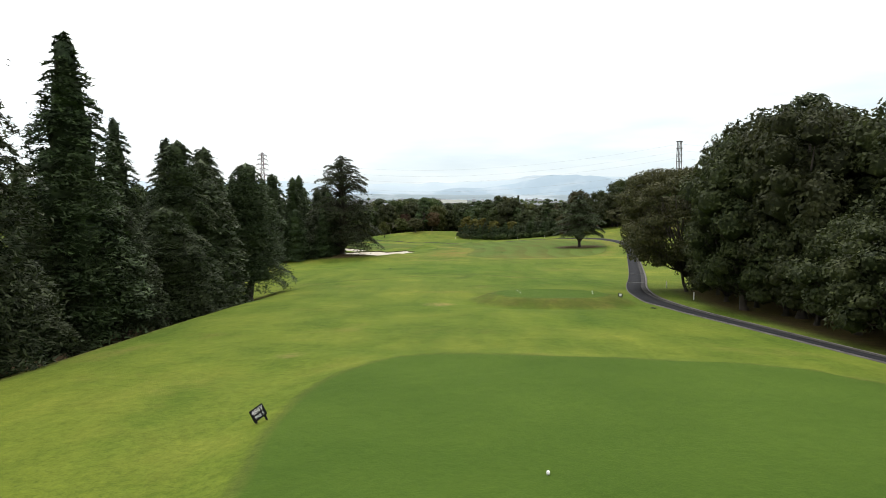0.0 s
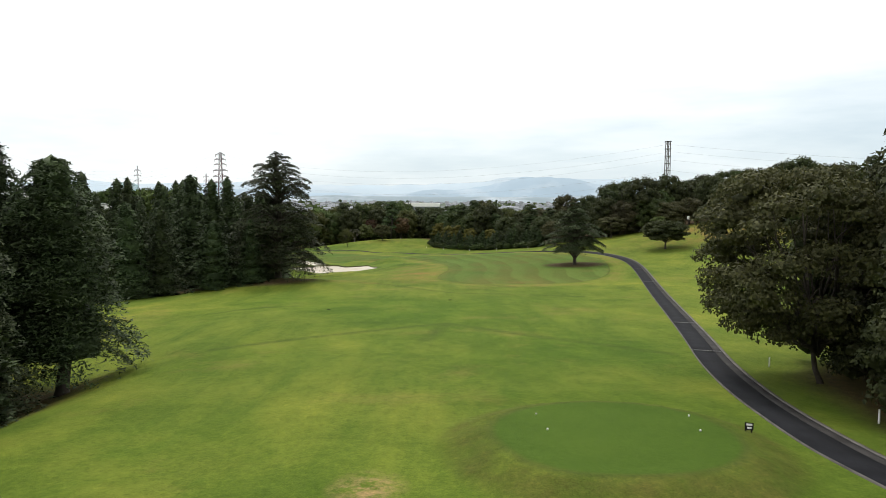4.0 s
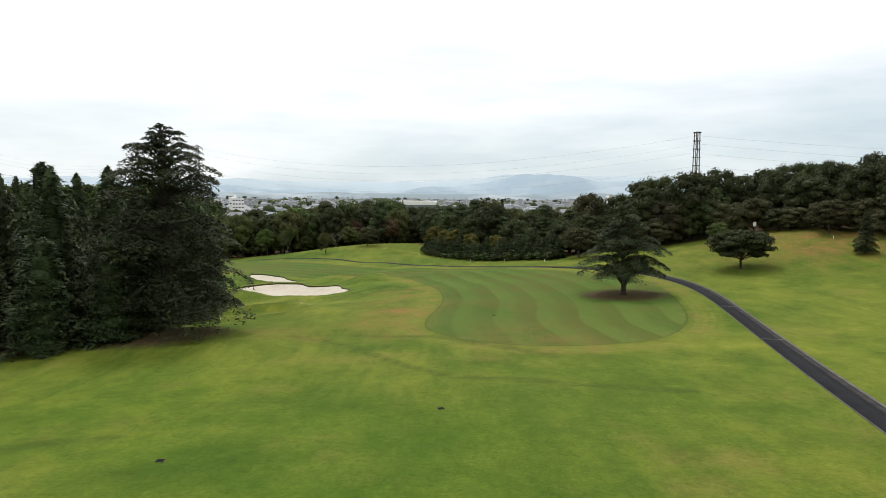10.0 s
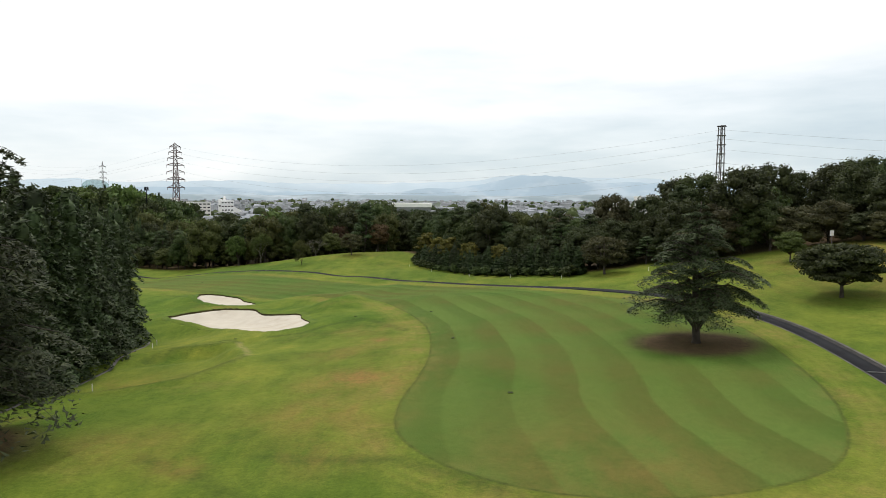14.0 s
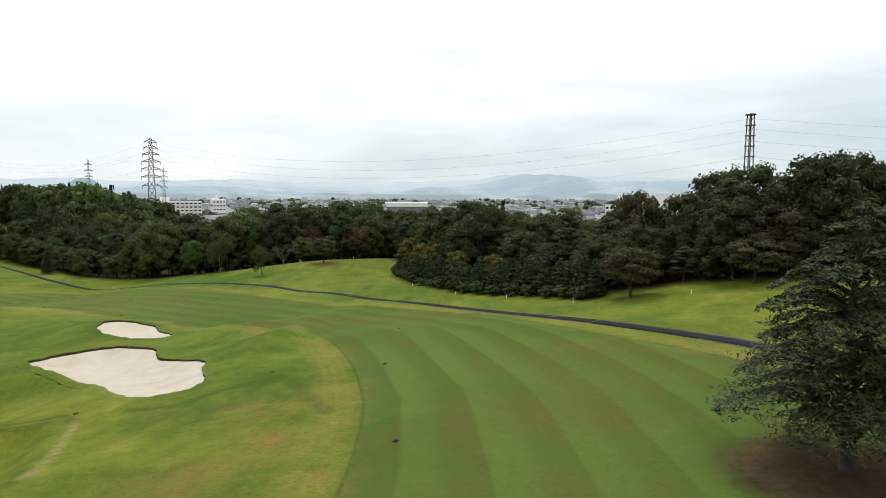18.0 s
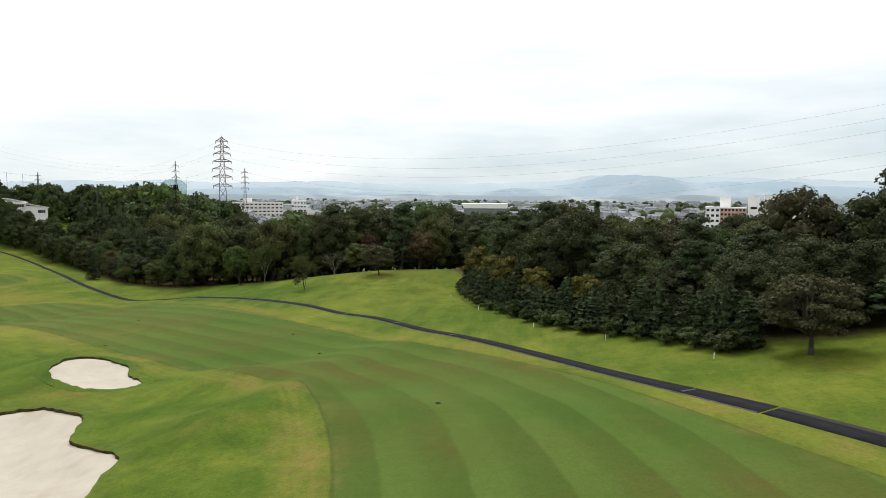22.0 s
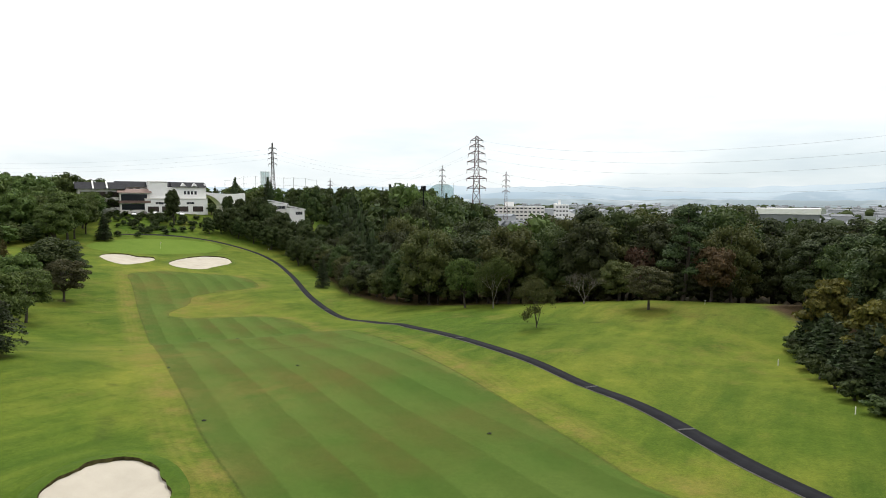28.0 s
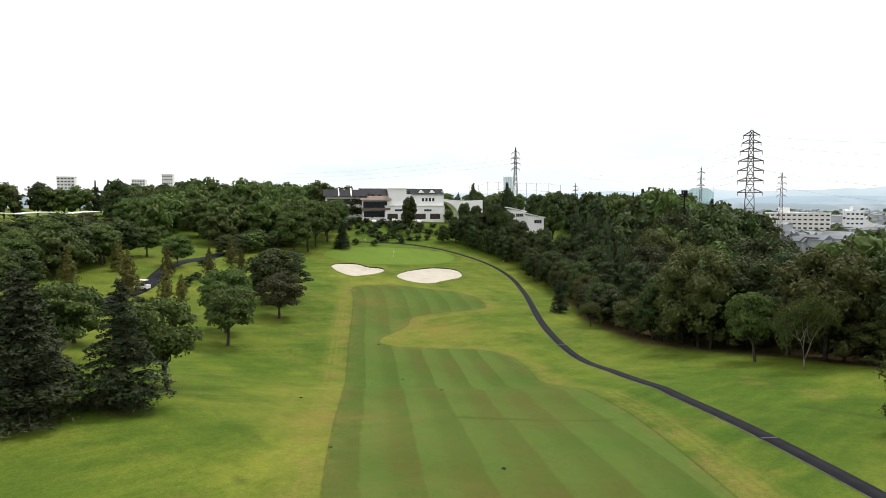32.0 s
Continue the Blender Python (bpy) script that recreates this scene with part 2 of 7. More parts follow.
w_noise.inputs["Scale"].default_value, w_noise.inputs["Detail"].default_value, w_noise.inputs["Roughness"].default_value = 1.7, 5.0, 0.55
w_mul = wn.new("ShaderNodeMath")
w_mul.operation, w_mul.inputs[1].default_value = "MULTIPLY_ADD", 0.42
w_ramp = wn.new("ShaderNodeValToRGB")
w_ramp.color_ramp.elements[0].position, w_ramp.color_ramp.elements[0].color = 0.0, (0.48, 0.58, 0.66, 1)
w_ramp.color_ramp.elements[1].position, w_ramp.color_ramp.elements[1].color = 1.0, (1.5, 1.5, 1.48, 1)
for pos, col in ((0.15, (0.54, 0.64, 0.71, 1)), (0.22, (0.66, 0.745, 0.79, 1)), (0.29, (0.80, 0.86, 0.89, 1)), (0.37, (0.97, 0.99, 1.0, 1)), (0.53, (1.15, 1.16, 1.15, 1))):
    e = w_ramp.color_ramp.elements.new(pos)
    e.color = col
wl.new(w_tc.outputs["Generated"], w_sep.inputs[0])
wl.new(w_tc.outputs["Generated"], w_map.inputs["Vector"])
wl.new(w_map.outputs[0], w_noise.inputs["Vector"])
wl.new(w_noise.outputs["Fac"], w_mul.inputs[0])
wl.new(w_sep.outputs["Z"], w_mul.inputs[2])
w_side = wn.new("ShaderNodeMath")  # brighter towards the west
w_side.operation, w_side.inputs[1].default_value = "MULTIPLY_ADD", -0.09
wl.new(w_sep.outputs["X"], w_side.inputs[0])
wl.new(w_mul.outputs[0], w_side.inputs[2])
wl.new(w_side.outputs[0], w_ramp.inputs["Fac"])
# thin cloud is brighter round the hidden sun than on the far side of the sky
w_dot, w_glow, w_tint = wn.new("ShaderNodeVectorMath"), wn.new("ShaderNodeMapRange"), wn.new("ShaderNodeMix")
w_dot.operation, w_dot.inputs[1].default_value = "DOT_PRODUCT", (-0.10, 0.50, 0.86)
for i, v in enumerate((-0.55, 0.25, 0.56, 1.0)):
    w_glow.inputs[i + 1].default_value = v
w_tint.data_type, w_tint.blend_type = "RGBA", "MULTIPLY"
w_tint.inputs[0].default_value = 1.0
wl.new(w_tc.outputs["Generated"], w_dot.inputs[0])
wl.new(w_dot.outputs["Value"], w_glow.inputs[0])
wl.new(w_ramp.outputs["Color"], w_tint.inputs[6])
wl.new(w_glow.outputs[0], w_tint.inputs[7])
wl.new(w_tint.outputs[2], b_cloud.inputs["Color"])
b_cloud.inputs["Strength"].default_value = 1.0
wl.new(clear_sky.outputs[0], b_sky.inputs["Color"])
wl.new(b_sky.outputs[0], w_add.inputs[0])
wl.new(b_cloud.outputs[0], w_add.inputs[1])
wl.new(w_add.outputs[0], w_out.inputs["Surface"])
sun = new("sun", bpy.data.lights.new("sun", "SUN"))
sun.data.energy, sun.data.angle, sun.data.color = 2.2, radians(14), (1.0, 0.97, 0.9)
sun.matrix_world = look((0, 0, 0), (0.10, -0.50, -0.86))

# ---------------------------------------------------------------- materials


class Mat:
    """A short way to lay out a node material."""

    def __init__(self, name, rough=0.8, metal=0.0):
        self.m = bpy.data.materials.new(name)
        self.m.use_nodes = True
        self.n, self.l = self.m.node_tree.nodes, self.m.node_tree.links
        self.b = self.n["Principled BSDF"]
        self.b.inputs["Roughness"].default_value, self.b.inputs["Metallic"].default_value = rough, metal
        self.pos = None

    def node(self, kind, **values):
        k = self.n.new(kind)
        for key, v in values.items():
            k.inputs[key].default_value = v
        return k

    def place(self):
        if self.pos is None:
            self.pos = self.node("ShaderNodeTexCoord").outputs["Object"]
        return self.pos

    def noise(self, scale, detail=4.0, rough=0.55, stretch=None):
        k = self.node("ShaderNodeTexNoise", Scale=scale, Detail=detail, Roughness=rough)
        v = self.place()
        if stretch:
            mp = self.node("ShaderNodeMapping")
            mp.inputs["Scale"].default_value = stretch
            self.l.new(v, mp.inputs["Vector"])
            v = mp.outputs[0]
        self.l.new(v, k.inputs["Vector"])
        return k.outputs["Fac"]

    def ramp(self, fac, *stops):
        k = self.node("ShaderNodeValToRGB")
        e = k.color_ramp.elements
        e[0].position, e[0].color = stops[0][0], (*stops[0][1], 1)
        e[1].position, e[1].color = stops[-1][0], (*stops[-1][1], 1)
        for p, c in stops[1:-1]:
            e.new(p).color = (*c, 1)
        self.l.new(fac, k.inputs["Fac"])
        return k.outputs["Color"]

    def range(self, fac, a, b, lo=0.0, hi=1.0):
        k = self.node("ShaderNodeMapRange")
        for i, v in enumerate((a, b, lo, hi)):
            k.inputs[i + 1].default_value = v
        self.l.new(fac, k.inputs[0])
        return k.outputs[0]

    def math(self, op, a, b):
        k = self.node("ShaderNodeMath")
        k.operation = op
        for i, v in enumerate((a, b)):
            if isinstance(v, (int, float)):
                k.inputs[i].default_value = v
            else:
                self.l.new(v, k.inputs[i])
        return k.outputs[0]

    def mix(self, fac, a, b, mode="MIX"):
        k = self.node("ShaderNodeMix")
        k.data_type, k.blend_type = "RGBA", mode
        for i, v in ((0, fac), (6, a), (7, b)):
            if isinstance(v, (int, float)):
                k.inputs[i].default_value = v
            elif isinstance(v, tuple):
                k.inputs[i].default_value = (*v, 1)
            else:
                self.l.new(v, k.inputs[i])
        return k.outputs[2]

    def attr(self, name):
        k = self.node("ShaderNodeAttribute")
        k.attribute_name = name
        return k.outputs["Fac"]

    def color(self, c):
        if isinstance(c, tuple):
            self.b.inputs["Base Color"].default_value = (*c, 1)
        else:
            self.l.new(c, self.b.inputs["Base Color"])
        return self

    def bump(self, fac, strength=0.4, depth=0.05):
        k = self.node("ShaderNodeBump", Strength=strength, Distance=depth)
        self.l.new(fac, k.inputs["Height"])
        self.l.new(k.outputs[0], self.b.inputs["Normal"])
        return self


def plain(name, c, rough=0.7, metal=0.0, vary=0.18, scale=1.5, bump=0.15, gloss=0.5):
    m = Mat(name, rough, metal)
    m.b.inputs["Specular IOR Level"].default_value = gloss
    f = m.noise(scale, 5.0)
    g = m.noise(scale * 14, 3.0)
    lo, hi = tuple(v * (1 - vary) for v in c), tuple(min(1, v * (1 + vary)) for v in c)
    m.color(m.mix(m.range(g, 0.3, 0.7, 0, 0.3), m.ramp(f, (0.3, lo), (0.7, hi)), lo))
    m.bump(g, bump, 0.01)
    return m.m


def foliage(name, dark, light, tint=None, through_light=0.25):
    """Leaves: each leaf and each tree a little different, light shining through."""
    m = Mat(name, 0.75)
    geo, info = m.node("ShaderNodeNewGeometry"), m.node("ShaderNodeObjectInfo")
    c = m.mix(geo.outputs["Random Per Island"], dark, light)
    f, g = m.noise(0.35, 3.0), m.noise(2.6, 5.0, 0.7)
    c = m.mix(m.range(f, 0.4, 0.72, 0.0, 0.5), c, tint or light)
    # noise paints shaded gaps and lit tips into the leaf colour
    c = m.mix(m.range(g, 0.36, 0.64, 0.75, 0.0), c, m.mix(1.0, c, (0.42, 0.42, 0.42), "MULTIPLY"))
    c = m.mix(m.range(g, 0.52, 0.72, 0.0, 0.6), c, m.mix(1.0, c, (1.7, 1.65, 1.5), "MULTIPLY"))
    hsv = m.node("ShaderNodeHueSaturation")
    m.l.new(m.range(info.outputs["Random"], 0, 1, 0.485, 0.515), hsv.inputs["Hue"])
    m.l.new(m.range(info.outputs["Random"], 0, 1, 0.75, 1.25), hsv.inputs["Value"])
    m.l.new(c, hsv.inputs["Color"])
    m.color(hsv.outputs[0])
    m.b.inputs["Specular IOR Level"].default_value = 0.25
    tr, mixer = m.node("ShaderNodeBsdfTranslucent"), m.node("ShaderNodeMixShader")
    m.l.new(hsv.outputs[0], tr.inputs["Color"])
    mixer.inputs[0].default_value = through_light
    m.l.new(m.b.outputs[0], mixer.inputs[1])
    m.l.new(tr.outputs[0], mixer.inputs[2])
    m.l.new(mixer.outputs[0], m.n["Material Output"].inputs["Surface"])
    return m.m


def long_grass(m):
    """The uncut turf: yellow-green, patchy and faintly streaked, here and there dry."""
    big, mid = m.noise(0.03, 3.0), m.noise(0.16, 6.0, 0.65)
    streak = m.noise(0.42, 5.0, 0.65, (1.0, 0.16, 1.0))
    c = m.ramp(mid, (0.28, (0.043, 0.077, 0.009)), (0.5, (0.079, 0.117, 0.0135)), (0.72, (0.127, 0.147, 0.022)))
    c = m.mix(m.range(big, 0.38, 0.62), c, m.ramp(streak, (0.3, (0.046, 0.085, 0.01)), (0.7, (0.11, 0.139, 0.0185))))
    c = m.mix(m.range(m.noise(0.018, 4.0, 0.6), 0.42, 0.6, 0.0, 0.9), c, m.mix(1.0, c, (0.56, 0.76, 0.6), "MULTIPLY"))
    c = m.mix(m.range(m.noise(0.055, 5.0, 0.62, (1.0, 0.6, 1.0)), 0.46, 0.66, 0.0, 0.85), c, m.mix(1.0, c, (1.55, 1.3, 1.35), "MULTIPLY"))
    mottle = m.noise(0.3, 6.0, 0.72, (1.0, 0.7, 1.0))
    c = m.mix(m.range(mottle, 0.5, 0.34, 0.0, 0.45), c, m.mix(1.0, c, (0.62, 0.74, 0.6), "MULTIPLY"))
    c = m.mix(m.range(mottle, 0.5, 0.66, 0.0, 0.45), c, m.mix(1.0, c, (1.4, 1.26, 1.3), "MULTIPLY"))
    dry = m.range(m.noise(0.11, 7.0, 0.7), 0.56, 0.78, 0, 0.6)
    return m.mix(1.0, m.mix(dry, c, (0.165, 0.127, 0.037)), (1.03, 0.99, 1.1), "MULTIPLY")


def blades(m, c, strength=1.0):
    """Tufts and blades: darker hollows, lighter tips."""
    fine, tuft, blade = m.noise(1.3, 8.0, 0.78), m.noise(4.5, 5.0, 0.7), m.noise(17.0, 4.0, 0.75)
    for f, lo, hi, amount, by in ((fine, 0.44, 0.7, 0.5, (0.58, 0.64, 0.54)), (tuft, 0.5, 0.72, 0.45, (1.6, 1.45, 1.35)), (tuft, 0.48, 0.28, 0.5, (0.55, 0.6, 0.55)),
                                  (blade, 0.46, 0.72, 0.6, (1.6, 1.45, 1.3)), (blade, 0.45, 0.25, 0.65, (0.5, 0.55, 0.5))):
        if isinstance(strength, (int, float)):
            k = m.range(f, lo, hi, 0.0, amount * strength)
        else:
            k = m.math("MULTIPLY", m.range(f, lo, hi, 0.0, amount), strength)
        c = m.mix(k, c, m.mix(1.0, c, by, "MULTIPLY"))
    return c, m.math("ADD", m.math("ADD", blade, tuft), fine)


def ground_material():
    m = Mat("turf", 0.95)
    m.b.inputs["Specular IOR Level"].default_value = 0.06
    m.b.inputs["Sheen Weight"].default_value = 0.05
    m.b.inputs["Sheen Roughness"].default_value = 0.26
    m.b.inputs["Sheen Tint"].default_value = (0.8, 0.85, 0.1, 1)
    mid, fine = m.noise(0.16, 6.0, 0.65), m.noise(1.6, 7.0, 0.75)
    rough_grass = long_grass(m)
    # mown fairway: passes five metres wide along its left edge, each fading from light to dark towards the next
    sway = m.range(m.noise(0.08, 5.0, 0.6), 0.2, 0.8, -0.32, 0.32)
    run = m.math("FRACT", m.math("DIVIDE", m.math("ADD", m.math("ADD", m.attr("mow"), sway), 2.4), 4.9), 0.0)
    shade = m.ramp(run, (0.0, (0.1, 0.1, 0.1)), (0.05, (0.95, 0.95, 0.95)), (0.42, (0.78, 0.78, 0.78)), (0.62, (0.28, 0.28, 0.28)), (1.0, (0.05, 0.05, 0.05)))
    faint = m.range(m.noise(0.04, 3.0), 0.35, 0.6, 0.35, 0.75)
    shade = m.math("ADD", m.math("MULTIPLY", m.math("ADD", shade, -0.5), faint), m.range(fine, 0.2, 0.8, 0.42, 0.58))
    fair = m.mix(shade, (0.047, 0.077, 0.013), (0.077, 0.118, 0.024))
    fair = m.mix(m.range(m.noise(0.09, 5.0, 0.6), 0.45, 0.65, 0.0, 0.55), fair, m.mix(1.0, fair, (0.6, 0.84, 0.6), "MULTIPLY"))
    worn_turf = m.math("MULTIPLY", m.range(m.noise(0.06, 5.0, 0.62), 0.44, 0.66, 0, 0.62), m.range(shade, 0.15, 0.8, 1.0, 0.35))
    fair = m.mix(worn_turf, fair, (0.087, 0.068, 0.019))
    fd = m.attr("fairway")
    inside = m.range(fd, 0.06, -0.06)
    rim = m.range(m.math("ABSOLUTE", m.math("ADD", fd, -0.1), 0.0), 0.0, 0.2, 0.75, 0.0)
    base = m.mix(inside, rough_grass, fair)
    # first cut beside the fairway, pale and streaked along it
    lines_along = m.math("SINE", m.math("MULTIPLY", fd, 7.0), 0.0)
    pale = m.math("MULTIPLY", m.range(m.math("ABSOLUTE", m.math("ADD", fd, -2.2), 0.0), 0.6, 2.2, 0.7, 0.0), m.range(lines_along, -1.0, 1.0, 0.55, 1.0))
    base = m.mix(m.math("MULTIPLY", pale, m.range(m.noise(0.3, 5.0, 0.65), 0.35, 0.6, 0.25, 1.0)), base, (0.135, 0.145, 0.026))
    worn = m.math("MULTIPLY", m.range(m.math("ABSOLUTE", m.math("ADD", fd, -1.4), 0.0), 0.3, 3.0, 0.7, 0.0), m.range(m.noise(0.25, 6.0, 0.7), 0.46, 0.68))
    base = m.mix(worn, base, (0.175, 0.127, 0.043))
    # finer turf of tees and green
    tee = m.range(m.attr("tee"), 0.15, -0.15, 0.0, 0.96)
    base = m.mix(tee, base, m.ramp(mid, (0.3, (0.034, 0.067, 0.0085)), (0.7, (0.053, 0.092, 0.0125))))
    step = m.range(m.math("ABSOLUTE", m.math("ADD", m.attr("tee"), -0.1), 0.0), 0.0, 0.3, 0.7, 0.0)
    base = m.mix(m.math("MULTIPLY", step, m.range(fine, 0.3, 0.6, 0.5, 1.0)), base, (0.042, 0.058, 0.014))
    bank = m.math("MULTIPLY", m.range(m.math("ABSOLUTE", m.math("ADD", m.attr("bank"), -1.1), 0.0), 0.5, 1.3, 0.75, 0.0), m.range(m.noise(0.7, 6.0, 0.7), 0.35, 0.65, 0.3, 1.0))
    base = m.mix(bank, base, (0.06, 0.058, 0.015))
    green = m.range(m.attr("green"), 0.2, -0.2)
    base = m.mix(green, base, m.ramp(mid, (0.3, (0.085, 0.14, 0.02)), (0.7, (0.11, 0.165, 0.026))))
    # dark lines along old wheel tracks and the swale's rims, and a bare patch
    dark_line = m.math("MULTIPLY", m.range(m.attr("dark_line"), 0.12, 0.9, 0.75, 0.0), m.range(fine, 0.3, 0.6, 0.4, 1.0))
    base = m.mix(dark_line, base, (0.036, 0.056, 0.011))
    patch = m.math("MULTIPLY", m.range(m.attr("patch"), 0.9, -0.4), m.range(fine, 0.4, 0.6))
    base = m.mix(patch, base, (0.30, 0.2, 0.1))
    # dry, tan patches and a trodden trail
    dryness = m.math("MULTIPLY", m.attr("dry"), m.range(m.noise(0.35, 7.0, 0.7, (1.0, 0.5, 1.0)), 0.35, 0.62))
    base = m.mix(dryness, base, (0.175, 0.105, 0.036))
    trail = m.math("MULTIPLY", m.range(m.attr("trail"), 0.1, 0.6, 0.75, 0.0), m.range(fine, 0.38, 0.6))
    base = m.mix(trail, base, (0.25, 0.205, 0.105))
    # litter and bare soil under woods and trees, toned darker for the shade
    shaded_litter = m.range(m.math("ADD", m.attr("wood"), m.range(fine, 0, 1, -1.2, 1.2)), 0.4, -1.8)
    base = m.mix(shaded_litter, base, m.ramp(fine, (0.3, (0.038, 0.028, 0.017)), (0.7, (0.085, 0.054, 0.032))))
    base = m.mix(m.math("MULTIPLY", rim, m.range(fine, 0.3, 0.6, 0.4, 1)), base, (0.035, 0.042, 0.014))
    cropped = m.math("MAXIMUM", inside, tee)
    base, relief = blades(m, base, m.range(cropped, 0.0, 1.0, 1.1, 0.55))
    # land beyond the course is wooded and built over
    base = m.mix(m.attr("beyond"), base, m.ramp(m.noise(0.012, 6.0, 0.7), (0.35, (0.035, 0.05, 0.03)), (0.6, (0.11, 0.125, 0.125))))
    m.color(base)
    return m.bump(relief, 0.5, 0.05).m


def lip_material():
    m = Mat("lip_turf", 0.95)
    m.b.inputs["Specular IOR Level"].default_value = 0.1
    c, relief = blades(m, long_grass(m))
    m.color(c)
    return m.bump(relief, 0.6, 0.05).m


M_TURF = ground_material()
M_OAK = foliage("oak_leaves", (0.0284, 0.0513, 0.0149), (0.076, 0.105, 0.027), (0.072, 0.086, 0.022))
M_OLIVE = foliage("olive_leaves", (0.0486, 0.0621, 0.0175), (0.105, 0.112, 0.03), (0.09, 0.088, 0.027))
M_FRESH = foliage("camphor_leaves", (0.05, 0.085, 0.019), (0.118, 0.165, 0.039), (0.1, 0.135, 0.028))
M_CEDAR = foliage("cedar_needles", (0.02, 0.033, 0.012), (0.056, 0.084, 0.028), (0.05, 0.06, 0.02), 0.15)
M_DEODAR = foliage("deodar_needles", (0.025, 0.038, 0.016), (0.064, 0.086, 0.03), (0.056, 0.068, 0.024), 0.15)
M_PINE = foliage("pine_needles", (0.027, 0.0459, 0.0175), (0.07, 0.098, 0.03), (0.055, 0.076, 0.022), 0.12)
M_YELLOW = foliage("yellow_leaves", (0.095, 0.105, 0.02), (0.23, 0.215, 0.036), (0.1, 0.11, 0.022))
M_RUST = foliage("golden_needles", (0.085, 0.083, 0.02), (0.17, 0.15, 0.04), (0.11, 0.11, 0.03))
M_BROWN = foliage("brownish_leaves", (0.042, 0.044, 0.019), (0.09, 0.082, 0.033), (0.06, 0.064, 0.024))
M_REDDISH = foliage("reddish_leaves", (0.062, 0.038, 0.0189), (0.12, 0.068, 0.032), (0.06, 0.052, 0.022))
# broadleaf leaves in a darker tone that carries the woods' shade
M_SHADED_LEAVES = foliage("shaded_leaves", (0.022, 0.032, 0.011), (0.06, 0.072, 0.021), (0.055, 0.06, 0.018))
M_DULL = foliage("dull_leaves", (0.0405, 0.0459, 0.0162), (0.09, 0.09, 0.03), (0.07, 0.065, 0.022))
M_BARK = plain("bark", (0.055, 0.045, 0.034), 0.95, vary=0.4, scale=2.0, bump=0.6)
M_ASPHALT = plain("asphalt", (0.014, 0.0145, 0.017), 0.95, vary=0.3, scale=0.7, bump=0.5, gloss=0.1)
M_KERB = plain("worn_concrete", (0.10, 0.092, 0.085), 0.95, vary=0.35, scale=1.0, bump=0.4, gloss=0.2)
M_GUTTER = plain("stained_concrete", (0.038, 0.036, 0.035), 0.95, vary=0.35, scale=0.8, bump=0.4, gloss=0.1)
M_GRATE = plain("grey_grating", (0.07, 0.07, 0.07), 0.7, 0.2, vary=0.25, scale=1.0)
M_SAND = Mat("bunker_sand", 1.0)
M_SAND.b.inputs["Specular IOR Level"].default_value = 0.1
grain, damp = M_SAND.noise(9.0, 4.0, 0.7), M_SAND.noise(0.22, 5.0, 0.6)
sand = M_SAND.ramp(M_SAND.noise(0.5, 5.0), (0.3, (0.385, 0.35, 0.29)), (0.7, (0.44, 0.4, 0.335)))
sand = M_SAND.mix(M_SAND.range(damp, 0.55, 0.72, 0.0, 0.5), sand, (0.3, 0.255, 0.19))
M_SAND.color(M_SAND.mix(M_SAND.range(grain, 0.5, 0.75, 0.0, 0.25), sand, (0.32, 0.285, 0.22)))
M_SAND = M_SAND.bump(grain, 0.3, 0.02).m
M_LIP = lip_material()
M_WHITE = plain("white_paint", (0.84, 0.83, 0.81), 0.5, vary=0.05, scale=0.5, bump=0.05)
M_CREAM = plain("cream_render", (0.72, 0.69, 0.64), 0.8, vary=0.07, scale=0.3)
# dark brown that stands for the shade inside open floors
M_OPENING_SHADE = plain("brown_opening_shade", (0.055, 0.042, 0.036), 0.8, vary=0.3, scale=0.4, gloss=0.2)
M_PINK = plain("pink_tile", (0.55, 0.33, 0.27), 0.8, vary=0.08, scale=0.2)
M_ROOF = plain("dark_roof_tile", (0.03, 0.03, 0.034), 0.85, vary=0.3, scale=0.8, bump=0.4, gloss=0.1)
M_REDROOF = plain("red_roof", (0.2, 0.05, 0.04), 0.7, vary=0.2, scale=0.8)
M_BROWNROOF = plain("brown_roof", (0.16, 0.10, 0.08), 0.7, vary=0.2, scale=0.8)
M_GLASS = plain("dark_window", (0.02, 0.023, 0.028), 0.12, vary=0.2, scale=0.4, bump=0.0)
M_STEEL = plain("weathered_steel", (0.12, 0.105, 0.1), 0.7, 0.2, vary=0.3, scale=0.3)
M_REDSTEEL = plain("red_white_steel", (0.105, 0.06, 0.055), 0.7, 0.0, vary=0.35, scale=0.12)
M_BLACK = plain("black_board", (0.012, 0.012, 0.013), 0.8, vary=0.2, gloss=0.1)
# earth of the bunker face, its colour darkened for shade under the lip
M_SHADED_EARTH = plain("shaded_earth", (0.06, 0.052, 0.022), 0.95, vary=0.7, scale=2.5, bump=0.6, gloss=0.1)
M_NET = plain("green_net", (0.16, 0.42, 0.38), 0.8, vary=0.1, scale=0.1)
thin = M_NET.node_tree
veil, half = thin.nodes.new("ShaderNodeBsdfTransparent"), thin.nodes.new("ShaderNodeMixShader")
half.inputs[0].default_value = 0.68
thin.links.new(thin.nodes["Principled BSDF"].outputs[0], half.inputs[1])
thin.links.new(veil.outputs[0], half.inputs[2])
thin.links.new(half.outputs[0], thin.nodes["Material Output"].inputs["Surface"])
M_RUBBER = plain("rubber", (0.025, 0.025, 0.025), 0.85, vary=0.2)
M_WIRE = plain("wire", (0.3, 0.32, 0.34), 0.5, 0.4, vary=0.1)
M_HOUSE = plain("house_walls", (0.42, 0.43, 0.45), 0.8, vary=0.3, scale=0.03)
M_HOUSEROOF = plain("house_roofs", (0.15, 0.165, 0.185), 0.7, vary=0.7, scale=0.03)
